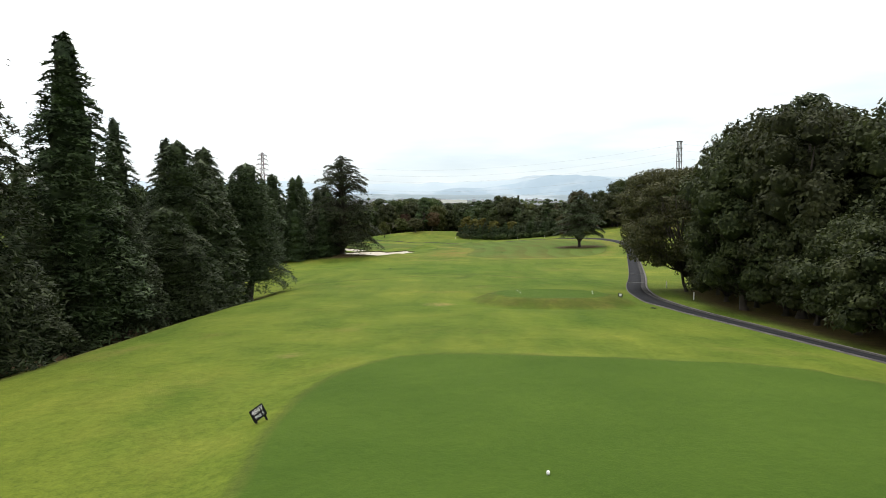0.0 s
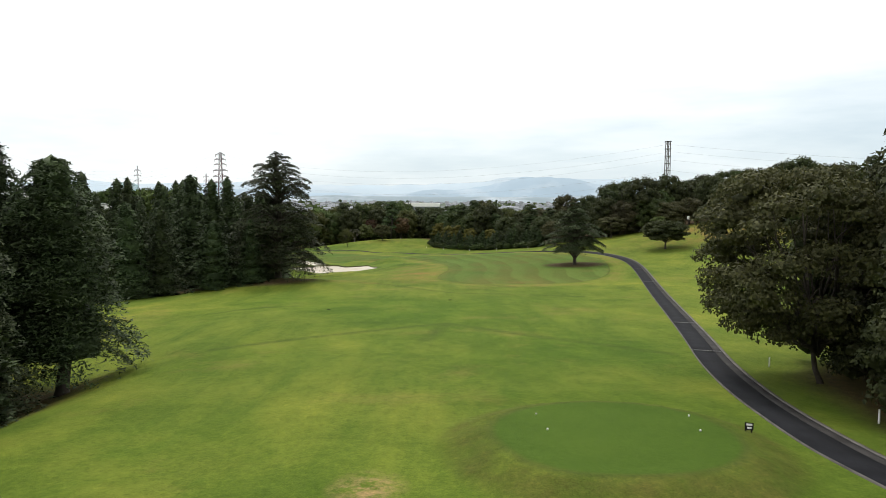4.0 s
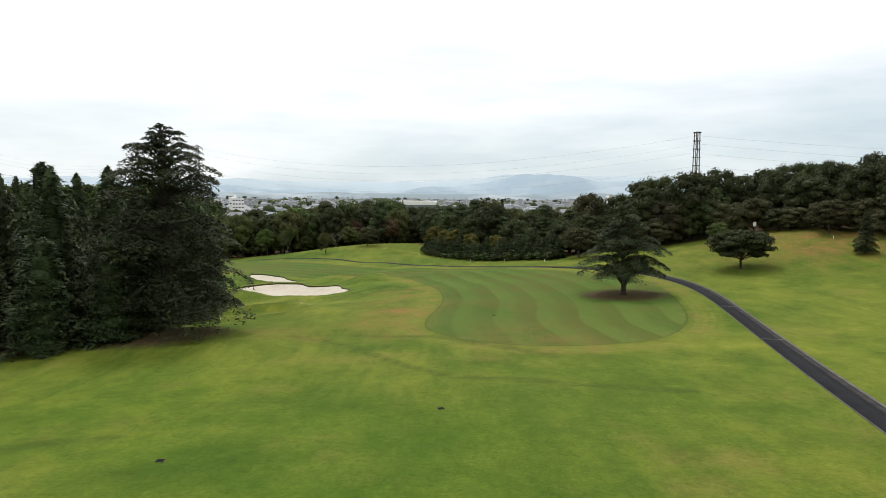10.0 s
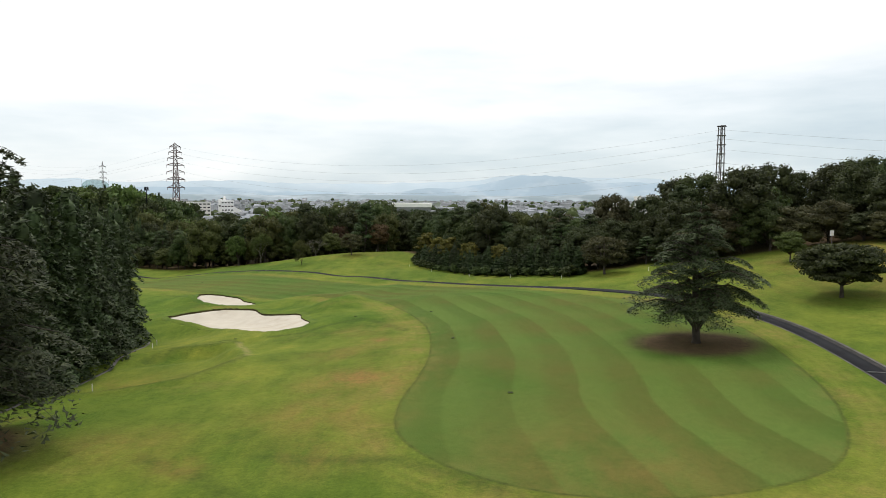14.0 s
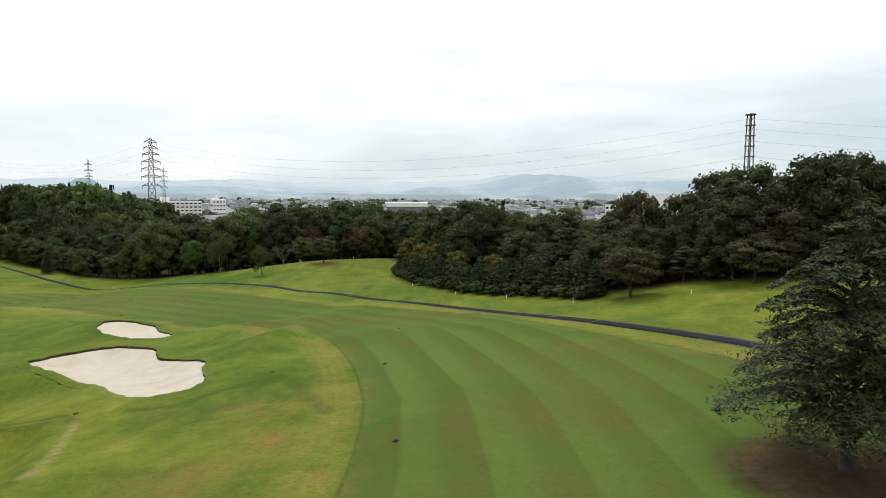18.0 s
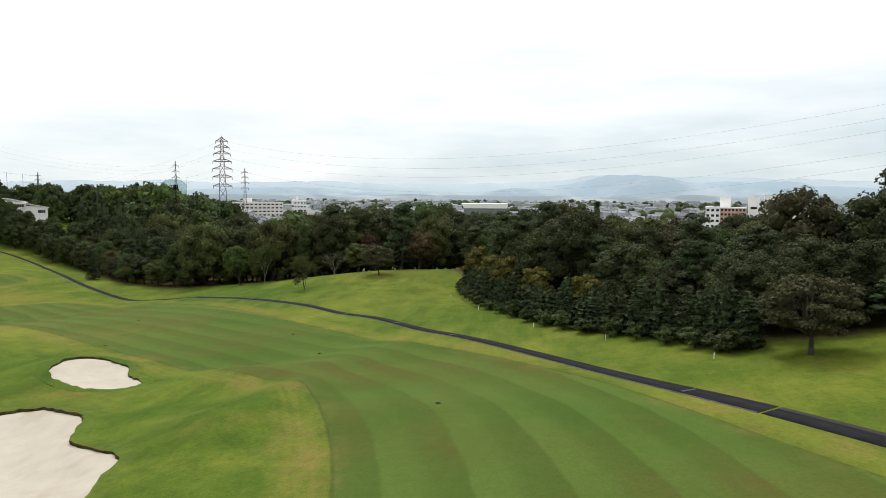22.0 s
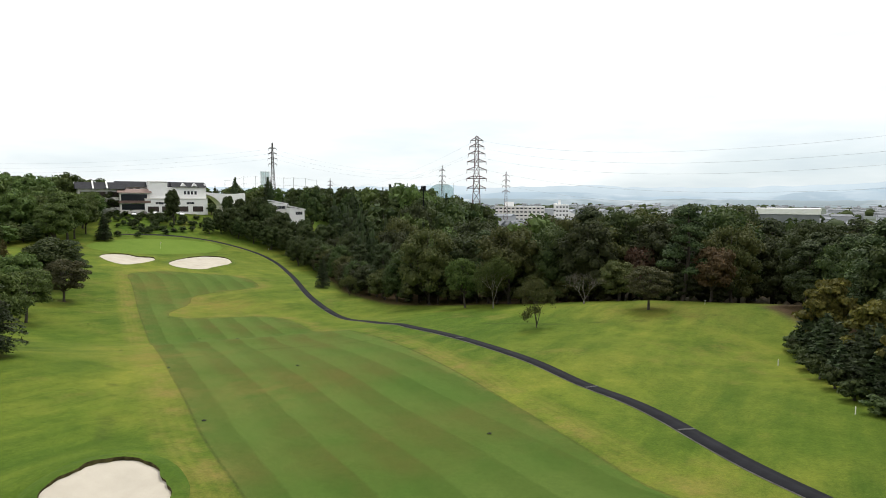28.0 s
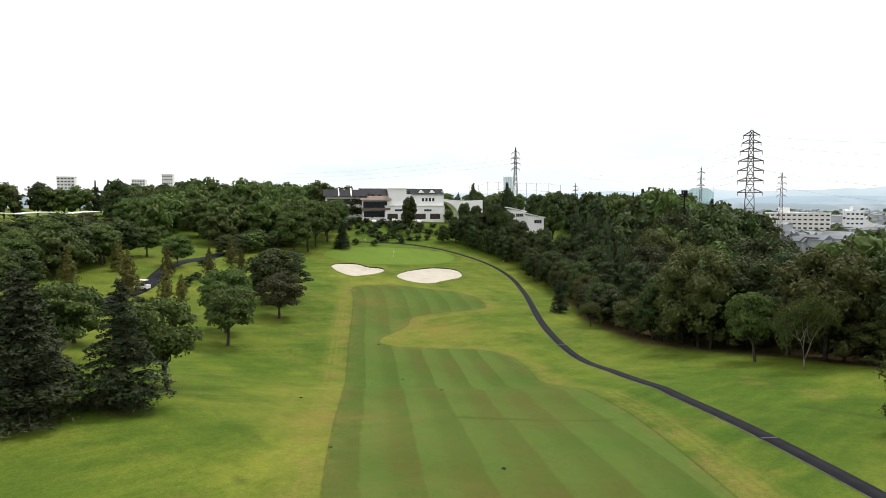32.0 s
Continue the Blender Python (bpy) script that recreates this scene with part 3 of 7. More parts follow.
# haze and mist over the hills, painted in as pale self-glowing colour
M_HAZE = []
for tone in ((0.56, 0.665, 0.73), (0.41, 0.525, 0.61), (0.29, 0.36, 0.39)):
    mm = Mat("haze_toned_hill", 1.0)
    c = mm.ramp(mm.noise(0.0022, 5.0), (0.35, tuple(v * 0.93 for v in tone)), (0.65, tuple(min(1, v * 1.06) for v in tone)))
    painted_mist = mm.noise(0.0035, 4.0, 0.6, (1.0, 1.0, 3.0))
    c = mm.mix(mm.range(painted_mist, 0.5, 0.68, 0.0, 0.6), c, (0.66, 0.73, 0.77))
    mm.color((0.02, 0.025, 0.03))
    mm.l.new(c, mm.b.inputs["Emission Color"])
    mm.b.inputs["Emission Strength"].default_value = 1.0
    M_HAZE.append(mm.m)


# ---------------------------------------------------------------- mesh tools
def mesh(name, verts, faces, *mats, uses=None, smooth_shade=False):
    me = bpy.data.meshes.new(name)
    verts = np.asarray(verts, np.float32).reshape(-1, 3)
    if isinstance(faces, np.ndarray) and faces.ndim == 2:
        n, k = faces.shape
        me.vertices.add(len(verts))
        me.vertices.foreach_set("co", verts.ravel())
        me.loops.add(n * k)
        me.loops.foreach_set("vertex_index", faces.astype(np.int32).ravel())
        me.polygons.add(n)
        me.polygons.foreach_set("loop_start", np.arange(0, n * k, k, dtype=np.int32))
        me.update(calc_edges=True)
    else:
        me.from_pydata([tuple(map(float, v)) for v in verts], [], [tuple(int(i) for i in f) for f in faces])
    for m in mats:
        me.materials.append(m)
    if uses is not None:
        me.polygons.foreach_set("material_index", np.asarray(uses, np.int32))
    if smooth_shade:
        me.polygons.foreach_set("use_smooth", np.ones(len(me.polygons), bool))
    me.update()
    return me


def part(name, me, parent=None, label="", m=None):
    ob = new(name, me)
    ob.parent = parent
    if m is not None:
        ob.matrix_basis = m
    if label:
        ob["label"] = label
    return ob


class Shape:
    """Collects boxes, tubes and plates into one mesh."""

    def __init__(self):
        self.v, self.f = [], []

    def add(self, v, f):
        k = len(self.v)
        self.v += [tuple(p) for p in v]
        self.f += [tuple(i + k for i in q) for q in f]
        return self

    def box(self, x0, x1, y0, y1, z0, z1):
        v = [(x, y, z) for z in (z0, z1) for y in (y0, y1) for x in (x0, x1)]
        return self.add(v, [(0, 2, 3, 1), (4, 5, 7, 6), (0, 1, 5, 4), (2, 6, 7, 3), (0, 4, 6, 2), (1, 3, 7, 5)])

    def gable(self, x0, x1, y0, y1, z0, z1, over=0.0):
        ym = (y0 + y1) / 2
        x0, x1, y0, y1 = x0 - over, x1 + over, y0 - over, y1 + over
        v = [(x0, y0, z0), (x1, y0, z0), (x1, y1, z0), (x0, y1, z0), (x0, ym, z1), (x1, ym, z1)]
        return self.add(v, [(0, 3, 2, 1), (0, 1, 5, 4), (2, 3, 4, 5), (0, 4, 3), (1, 2, 5)])

    def tube(self, pts, radii, sides=6):
        pts = [Vector(p) for p in pts]
        if not hasattr(radii, "__len__"):
            radii = [radii] * len(pts)
        v, f = [], []
        for k, p in enumerate(pts):
            d = (pts[min(k + 1, len(pts) - 1)] - pts[max(k - 1, 0)]).normalized()
            a = d.orthogonal().normalized() if abs(d.z) > 0.9 else d.cross(Vector((0, 0, 1))).normalized()
            b = d.cross(a)
            for s in range(sides):
                t = math.tau * s / sides
                v.append(p + (a * math.cos(t) + b * math.sin(t)) * radii[k])
        for k in range(len(pts) - 1):
            for s in range(sides):
                t = (s + 1) % sides
                f.append((k * sides + s, k * sides + t, (k + 1) * sides + t, (k + 1) * sides + s))
        f.append(tuple(range(sides - 1, -1, -1)))
        f.append(tuple((len(pts) - 1) * sides + s for s in range(sides)))
        return self.add(v, f)

    def ball(self, c, r, rings=6, seg=10):
        r = r if hasattr(r, "__len__") else (r, r, r)
        v, f = [(c[0], c[1], c[2] - r[2])], []
        for i in range(1, rings):
            a = math.pi * i / rings - math.pi / 2
            for j in range(seg):
                t = math.tau * j / seg
                v.append((c[0] + r[0] * math.cos(a) * math.cos(t), c[1] + r[1] * math.cos(a) * math.sin(t), c[2] + r[2] * math.sin(a)))
        v.append((c[0], c[1], c[2] + r[2]))
        for j in range(seg):
            f.append((0, 1 + (j + 1) % seg, 1 + j))
            f.append((len(v) - 1, len(v) - 1 - seg + j, len(v) - 1 - seg + (j + 1) % seg))
        for i in range(rings - 2):
            for j in range(seg):
                a, b = 1 + i * seg + j, 1 + i * seg + (j + 1) % seg
                f.append((a, b, b + seg, a + seg))
        return self.add(v, f)

    def mesh(self, name, mat, smooth_shade=False):
        return mesh(name, self.v, self.f, mat, smooth_shade=smooth_shade)


# ---------------------------------------------------------------- ground
def lines(lo, hi, fine_lo, fine_hi, step, fine, reach):
    a = list(np.arange(lo, fine_lo, step)) + list(np.arange(fine_lo, fine_hi, fine)) + list(np.arange(fine_hi, hi + 1, step))
    g, s = [], step
    v = hi
    while v < reach:
        s *= 1.16
        v += s
        g.append(v)
    h, s = [], step
    v = lo
    while v > -reach:
        s *= 1.16
        v -= s
        h.append(v)
    return np.array(sorted(set(h)) + a + g)


FAIRWAY = rounded(FAIRWAY_RIGHT + FAIRWAY_END + FAIRWAY_LEFT, passes=1)
WOODS = {
    "cedars": [(-17, -20), (-16.5, 20), (-17, 40), (-17.5, 56), (-19, 63), (-40, 66), (-50, 50), (-45, -20)],
    "cedars_far": [(-20, 112), (-25, 110), (-34, 106), (-44, 100), (-52, 92), (-66, 96), (-66, 130), (-52, 168), (-38, 168), (-33, 160), (-31, 151), (-27, 136), (-25, 122)],
    "near_mixed": [(17.2, 24), (16.6, 35), (16.4, 48), (18.0, 58), (27, 66), (44, 62), (60, 40), (60, -20), (24, -20), (21, 10)],
    "hill": [(80, 128), (72, 148), (66, 166), (60, 176), (50, 182), (40, 188), (36, 196), (46, 212), (80, 204), (110, 170), (110, 110)],
    "hedge_wood": [(34, 190), (25, 194), (19, 204), (12, 215), (5, 229), (0, 245), (-2, 258), (-8, 272), (-4, 300), (40, 300), (60, 260), (56, 210), (44, 196)],
    "valley": [(-12, 276), (-28, 277), (-42, 275), (-52, 280), (-62, 280), (-76, 281), (-88, 287), (-97, 292), (-108, 303), (-122, 314), (-136, 326), (-150, 333), (-150, 370), (-110, 372), (-60, 350), (0, 345), (20, 330), (20, 300), (-6, 296)],
    "club_side": [(-150, 352), (-160, 362), (-180, 366), (-205, 366), (-232, 352), (-330, 420), (-330, 560), (-215, 560), (-195, 440), (-150, 405)],
    "rise": [(-148, 384), (-195, 400), (-214, 440), (-214, 500), (-165, 490), (-132, 450), (-112, 400), (-120, 378)],
    "west": [(-166, 250), (-176, 262), (-186, 278), (-194, 284), (-206, 287), (-222, 302), (-245, 335), (-330, 335), (-330, 245), (-262, 250), (-240, 240), (-200, 238), (-176, 240)],
    "west_low": [(-164, 226), (-176, 232), (-200, 236), (-236, 236), (-240, 206), (-190, 190), (-150, 196), (-146, 212)],
}
gx = lines(-300, 130, -48, 36, 2.4, 0.8, 4400)
gy = lines(-60, 400, -4, 30, 2.0, 0.9, 4400)
gy = np.array(sorted(set(np.round(np.concatenate([gy, np.arange(156.3, 202, 1.0), np.arange(39.3, 56, 0.9), np.arange(62.3, 78, 0.9), np.arange(136.3, 156, 1.0), np.arange(264.5, 308, 1.1), np.arange(126.2, 160, 0.5), np.arange(58.4, 126, 0.9), np.arange(39.1, 52, 0.45)]), 2))))
gx = np.array(sorted(set(np.round(np.concatenate([gx, np.arange(-160.3, -132, 1.1), np.arange(-24.2, -10, 0.5)]), 2))))
GX, GY = np.meshgrid(gx, gy)
fx, fy = GX.ravel(), GY.ravel()
fz = turf(fx, fy)
nx, ny = len(gx), len(gy)
ii = (np.arange(ny - 1)[:, None] * nx + np.arange(nx - 1)[None, :]).ravel()
ground_me = mesh("ground", np.stack([fx * K, fy * K, fz * K], 1), np.stack([ii, ii + 1, ii + nx + 1, ii + nx], 1), M_TURF, smooth_shade=True)
near = (fx > -330) & (fx < 140) & (fy > -90) & (fy < 430)


def field(name, values):
    a = ground_me.attributes.new(name, "FLOAT", "POINT")
    a.data.foreach_set("value", np.asarray(values, np.float32))


def masked(fn, fill=30.0):
    v = np.full(fx.shape, fill)
    v[near] = fn(fx[near], fy[near])
    return v


field("fairway", masked(lambda x, y: K * edge(x, y, FAIRWAY)))
field("mow", masked(lambda x, y: K * edge(x, y, rounded(FAIRWAY_LEFT, False, 1) + [(0.1, 118), (1.5, 105)], False)))
field("tee", masked(lambda x, y: K * np.minimum(edge(x, y, rounded(TEE_BACK, True, 1)), edge(x, y, rounded(TEE_FRONT, True, 1)))))
field("bank", masked(lambda x, y: K * edge(x, y, rounded(TEE_FRONT, True, 1))))
field("green", masked(lambda x, y: K * edge(x, y, rounded(GREEN))))


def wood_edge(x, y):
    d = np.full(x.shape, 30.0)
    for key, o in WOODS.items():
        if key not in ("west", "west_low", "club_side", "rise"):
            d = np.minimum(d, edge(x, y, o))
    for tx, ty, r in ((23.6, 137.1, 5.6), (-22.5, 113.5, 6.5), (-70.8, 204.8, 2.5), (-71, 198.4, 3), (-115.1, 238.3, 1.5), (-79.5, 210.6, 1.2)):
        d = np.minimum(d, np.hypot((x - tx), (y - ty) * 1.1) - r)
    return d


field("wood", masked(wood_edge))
# old tracks; the last two lines follow the rims of the swale
DARK_LINES = [[(-11, 113.6), (-7.3, 111.1), (-5.2, 108.7), (-2.4, 104.4), (0.1, 101.1), (2.1, 99.3), (4.6, 98.8), (6.9, 98.4), (9, 97.4), (16, 96)],
          [(-6, 114), (-3.1, 113.4), (0.6, 113.2), (4.1, 110.5), (6.2, 108.3), (9.8, 105.4)], [(-20.3, 84.7), (-18.4, 86.2), (-16.1, 87.2), (-13.4, 87.9)],
          [(0.8, 75.9), (-0.2, 70.5), (-0.6, 68)], [(-64.4, 200.9), (-63.7, 203.5), (-63.1, 207)],
          [(-14, 66), (-8.7, 69.8), (0.8, 75.9), (7, 70), (14.2, 63.7)], [(-60, 230), (-52, 236), (-47, 243)],
          [(-64, 213), (-52, 206), (-43, 199)], [(-12, 262), (-20, 256), (-30, 252), (-40, 252)],
          [(-15.7, 155.7), (-12.4, 155.1), (-10.3, 157.2), (-6, 160)], [(-27, 152), (-23.8, 153.9), (-20.6, 155.6), (-18.9, 154.2)], [(-4.9, 158.3), (-0.7, 149.2)],
          [(-29.4, 127.9), (-23.5, 128.2), (-18.6, 129.8), (-16, 131.1), (-14.7, 135), (-14.1, 139.7), (-15.3, 143.1)], [(-25.6, 146.6), (-24.8, 151.7), (-20.3, 154)]]
TRAIL = [(-18.9, 154.2), (-17.2, 150), (-15.8, 146.5), (-14.8, 143.5), (-14.1, 141)]
DRY = [(63, 160, 17, 1.0), (-2.9, 144.7, 2.0, 1.0), (-2.6, 129, 4.0, 1.0), (-3.9, 120.9, 4, 0.6), (-9.1, 112.7, 1.2, 1.0), (-2.9, 114.6, 3, 0.5), (-12.8, 115.4, 3, 0.5), (-20.5, 135, 5, 0.45), (-5.2, 138.8, 4, 0.45), (-18, 263, 8, 0.35), (-103, 262, 8, 0.5), (-4, 152, 4, 0.5), (-122, 262, 6, 0.4), (-31, 187, 4, 0.5), (-64, 222, 7, 0.4), (10, 112, 6, 0.4), (-44, 214, 6, 0.4)]
field("dark_line", masked(lambda x, y: K * np.minimum.reduce([edge(x, y, o, False) for o in DARK_LINES])))
field("trail", masked(lambda x, y: K * edge(x, y, TRAIL, False)))
field("dry", masked(lambda x, y: np.maximum.reduce([v * np.exp(-((x - a) ** 2 + (y - b) ** 2) / q ** 2) for a, b, q, v in DRY]), 0.0))
field("patch", masked(lambda x, y: K * (np.minimum(np.hypot(x + 1.7, (y - 42.3) * 0.8), np.hypot(x + 6.5, y - 23.5) + 0.4) - 0.5)))
field("beyond", smooth(20, 160, np.maximum(np.maximum(-330 - fx, fx - 120), np.maximum(-130 - fy, fy - 380))))
ground = tagged(new("ground", ground_me), "rolling golf course turf with mown fairway, tees and green", "ground", kind="structure")


# ---------------------------------------------------------------- cart paths
def ribbon(name, line, left, right, up, mat, depth=0.12, grow=1.0):
    """A strip along a line of the plan, laid on the turf; left and right are metres from the line."""
    line = rounded(line, False, 3)
    p = np.array(line)
    seg = np.hypot(*np.diff(p, axis=0).T)
    run = np.concatenate([[0], np.cumsum(seg)])
    s = np.arange(0, run[-1], 1.0)
    x, y = np.interp(s, run, p[:, 0]), np.interp(s, run, p[:, 1])
    tx, ty = np.gradient(x), np.gradient(y)
    n = np.hypot(tx, ty)
    ox, oy = ty / n, -tx / n
    v = []
    mid_z = turf(x, y) * K
    cols = []
    widen = grow + (1 - grow) * smooth(0, 14, s)
    for off in (left * widen, (left * 0.5 + right * 0.5) * widen, right * widen):
        px, py = x + ox * off / K, y + oy * off / K
        pz = np.maximum(turf(px, py) * K, mid_z - 0.25) + up
        cols.append(np.stack([px * K, py * K, pz], 1))
    low = [cols[0] - (0, 0, depth), cols[2] - (0, 0, depth)]
    rows = np.stack([low[0], cols[0], cols[1], cols[2], low[1]], 1)
    k = len(x)
    idx = np.arange(k * 5).reshape(k, 5)
    f = np.concatenate([np.stack([idx[:-1, c], idx[1:, c], idx[1:, c + 1], idx[:-1, c + 1]], 1) for c in range(4)])
    return mesh(name, rows.reshape(-1, 3), f[:, ::-1].copy(), mat)


path_root = tagged(new("cart_path"), "dark asphalt cart path with worn concrete kerb, winding along the fairway", "cart path", kind="structure")
part("asphalt", ribbon("asphalt", CART_PATH[:18], -1.0, 0.5, 0.05, M_ASPHALT), path_root)
part("gutter", ribbon("gutter", CART_PATH[:18], 0.5, 1.0, 0.06, M_GUTTER), path_root, "dark worn concrete gutter")
part("kerb", ribbon("kerb", CART_PATH[:17], 1.0, 1.2, 0.085, M_KERB), path_root, "worn concrete kerb strip")
part("edging", ribbon("edging", CART_PATH[:17], -1.06, -1.0, 0.07, M_KERB), path_root, "thin concrete edging")
part("narrow_asphalt", ribbon("narrow_asphalt", CART_PATH[17:], -0.78, 0.78, 0.05, M_ASPHALT, grow=1.28), path_root)
part("thin_edging", ribbon("thin_edging", CART_PATH[17:], -0.84, -0.78, 0.065, M_KERB, grow=1.28), path_root, "thin concrete edging")
channel = tagged(new("drain_channel"), "narrow grey concrete drain channel along the cypresses", "drain channel", kind="structure")
part("channel", ribbon("channel", [(-24.5, 124), (-25.4, 130), (-26.2, 137.3), (-27.7, 146), (-29, 152), (-31.2, 159.8), (-33, 164.5)], -0.16, 0.16, 0.04, M_KERB), channel)
side_root = tagged(new("side_road"), "narrow asphalt cart road between the trees", "cart path", kind="structure")
part("asphalt", ribbon("side_asphalt", SIDE_ROAD, -1.6, 1.6, 0.05, M_ASPHALT), side_root)


# ---------------------------------------------------------------- bunkers
def bunker(outline, label):
    o = rounded(outline)
    xs, ys = [p[0] for p in o], [p[1] for p in o]
    root = tagged(new("sand_bunker"), label, "sand bunker", "bunkers of the hole")
    step = 0.6
    ax, ay = np.arange(min(xs) - 1, max(xs) + 1, step), np.arange(min(ys) - 1, max(ys) + 1, step)
    X, Y = np.meshgrid(ax, ay)
    d = edge(X.ravel(), Y.ravel(), o).reshape(X.shape)
    rng = np.random.default_rng(3)
    mx, my = sum(xs) / len(xs), sum(ys) / len(ys)
    back = np.clip(0.5 + ((X - mx) * (-0.25) + (Y - my) * 0.97) / 14, 0, 1)
    Z = turf(X, Y, False) - 0.06 - 0.17 * back - 0.3 * smooth(0, 3.5, -d) + rng.normal(0, 0.006, X.shape)
    # snap the outer ring of the grid to the outline's inside
    idx = -np.ones(X.shape, int)
    keep = d < 0.7
    idx[keep] = np.arange(keep.sum())
    v = np.stack([X[keep] * K, Y[keep] * K, Z[keep] * K], 1)
    f = []
    for j in range(X.shape[0] - 1):
        for i in range(X.shape[1] - 1):
            q = (idx[j, i], idx[j, i + 1], idx[j + 1, i + 1], idx[j + 1, i])
            if min(q) >= 0:
                f.append(q)
    part("sand", mesh("sand", v, np.array(f), M_SAND, smooth_shade=True), root, "pale raked sand")
    n = len(o)
    px, py = np.array(xs), np.array(ys)
    tx, ty = np.roll(px, -1) - np.roll(px, 1), np.roll(py, -1) - np.roll(py, 1)
    ln = np.hypot(tx, ty)
    nx_, ny_ = ty / ln, -tx / ln
    area = sum(px * np.roll(py, -1) - np.roll(px, -1) * py)
    if area < 0:
        nx_, ny_ = -nx_, -ny_
    rings = []
    for off, up, wob in ((1.0, 0.004, 0.0), (0.65, 0.03, 0.03), (0.3, 0.05, 0.05), (0.0, 0.02, 0.09), (-0.02, -0.6, 0.06)):
        jit = rng.normal(0, wob, n)
        qx, qy = px + nx_ * (off + jit), py + ny_ * (off + jit)
        z = turf(px + nx_ * max(off, 0.3), py + ny_ * max(off, 0.3), False) + up + rng.normal(0, 0.3 * wob, n)
        rings.append(np.stack([qx * K, qy * K, z * K], 1))
    v = np.concatenate(rings)
    f = [(j * n + k, j * n + (k + 1) % n, (j + 1) * n + (k + 1) % n, (j + 1) * n + k) for j in range(3) for k in range(n)]
    face = [(k, (k + 1) % n, n + (k + 1) % n, n + k) for k in range(n)]
    part("face", mesh("face", v[3 * n:], np.array(face), M_SHADED_EARTH), root, "earth face darkened for the shade under the lip")
    v = v[:4 * n]
    part("lip", mesh("lip", v, np.array(f), M_LIP, smooth_shade=True), root, "ragged dark grass lip")
    return root


for o, text in zip(BUNKERS, ("large fairway bunker of pale sand with a ragged grass lip", "kidney-shaped fairway bunker of pale sand",
                             "oval greenside bunker with a steep sand face", "pale greenside bunker with a wavy outline")):
    bunker(o, text)


# ---------------------------------------------------------------- trees
def leaf_cards(rng, p, out, size, flat=0.0, slim=1.0):
    """Small pointed leaves at points p, facing roughly along out; flat tips them level."""
    n = len(p)
    nrm = out + rng.normal(0, 0.55, (n, 3))
    nrm[:, 2] += flat
    nrm /= np.linalg.norm(nrm, axis=1, keepdims=True) + 1e-9
    a = np.cross(nrm, rng.normal(0, 1, (n, 3)))
    a /= np.linalg.norm(a, axis=1, keepdims=True) + 1e-9
    b = np.cross(nrm, a)
    s = (size * rng.uniform(0.6, 1.4, n))[:, None]
    w = slim
    g = slim ** -0.45
    v = np.stack([p - a * s * w - b * s * 0.3 * g, p + a * s * w - b * s * 0.4 * g, p + b * s * 1.1 * g + nrm * s * 0.15], 1).reshape(-1, 3)
    return v, np.arange(3 * n).reshape(n, 3)


def join(*pieces):
    v, f, k = [], [], 0
    for pv, pf in pieces:
        v.append(pv)
        f.append(pf + k)
        k += len(pv)
    return np.concatenate(v), np.concatenate(f)


def blob(rng, c, r, seg=6, rings=3):
    """A dark, lumpy inner mass, so that a crown is not see-through all over."""
    a = np.linspace(-math.pi / 2, math.pi / 2, rings + 1)
    t = np.linspace(0, math.tau, seg, endpoint=False)
    A, T = np.meshgrid(a, t, indexing="ij")
    k = rng.uniform(0.8, 1.1, A.shape)
    v = np.stack([np.cos(A) * np.cos(T) * r[0] * k, np.cos(A) * np.sin(T) * r[1] * k, np.sin(A) * r[2] * k], -1) + np.asarray(c)
    idx = np.arange((rings + 1) * seg).reshape(rings + 1, seg)
    nxt = np.roll(idx, -1, 1)
    f = np.concatenate([np.stack([idx[:-1], nxt[:-1], nxt[1:]], -1).reshape(-1, 3), np.stack([idx[:-1], nxt[1:], idx[1:]], -1).reshape(-1, 3)])
    return v.reshape(-1, 3), f


def puffs_to_leaves(rng, puffs, count, leaf, flat=0.25, core=0.72):
    """Leaves over the outside of a heap of rounded puffs (x, y, z, rx, ry, rz)."""
    q = np.array(puffs)
    area = (q[:, 3] * q[:, 4]) ** 0.5 * q[:, 5]
    area = area / area.sum()
    pick = rng.choice(len(q), int(count * 1.9), p=area)
    d = rng.normal(0, 1, (len(pick), 3))
    d /= np.linalg.norm(d, axis=1, keepdims=True)
    d[:, 2] = np.where(d[:, 2] < -0.35, -d[:, 2] * 0.6, d[:, 2])
    rad = rng.uniform(0.78, 1.12, len(pick))[:, None]
    p = q[pick, :3] + d * q[pick, 3:] * rad
    inside = np.zeros(len(p), bool)
    for k in range(len(q)):
        w = (p - q[k, :3]) / (q[k, 3:] * 0.82)
        inside |= ((w ** 2).sum(1) < 1) & (pick != k)
    p, d = p[~inside][:count], d[~inside][:count]
    v, f = leaf_cards(rng, p, d, leaf, flat)
    cores = [blob(rng, c[:3], c[3:] * core) for c in q]
    return join((v, f), *cores)


def limb(shape, a, b, r0, r1, rng, bend=0.12, sides=5):
    a, b = Vector(a), Vector(b)
    ln = (b - a).length
    pts = [a.lerp(b, t) + Vector(rng.normal(0, bend * ln * t * (1 - t) * 2, 3)) for t in (0, 0.33, 0.66, 1)]
    shape.tube(pts, [r0, r0 * 0.75 + r1 * 0.25, r0 * 0.4 + r1 * 0.6, r1], sides)
    return pts


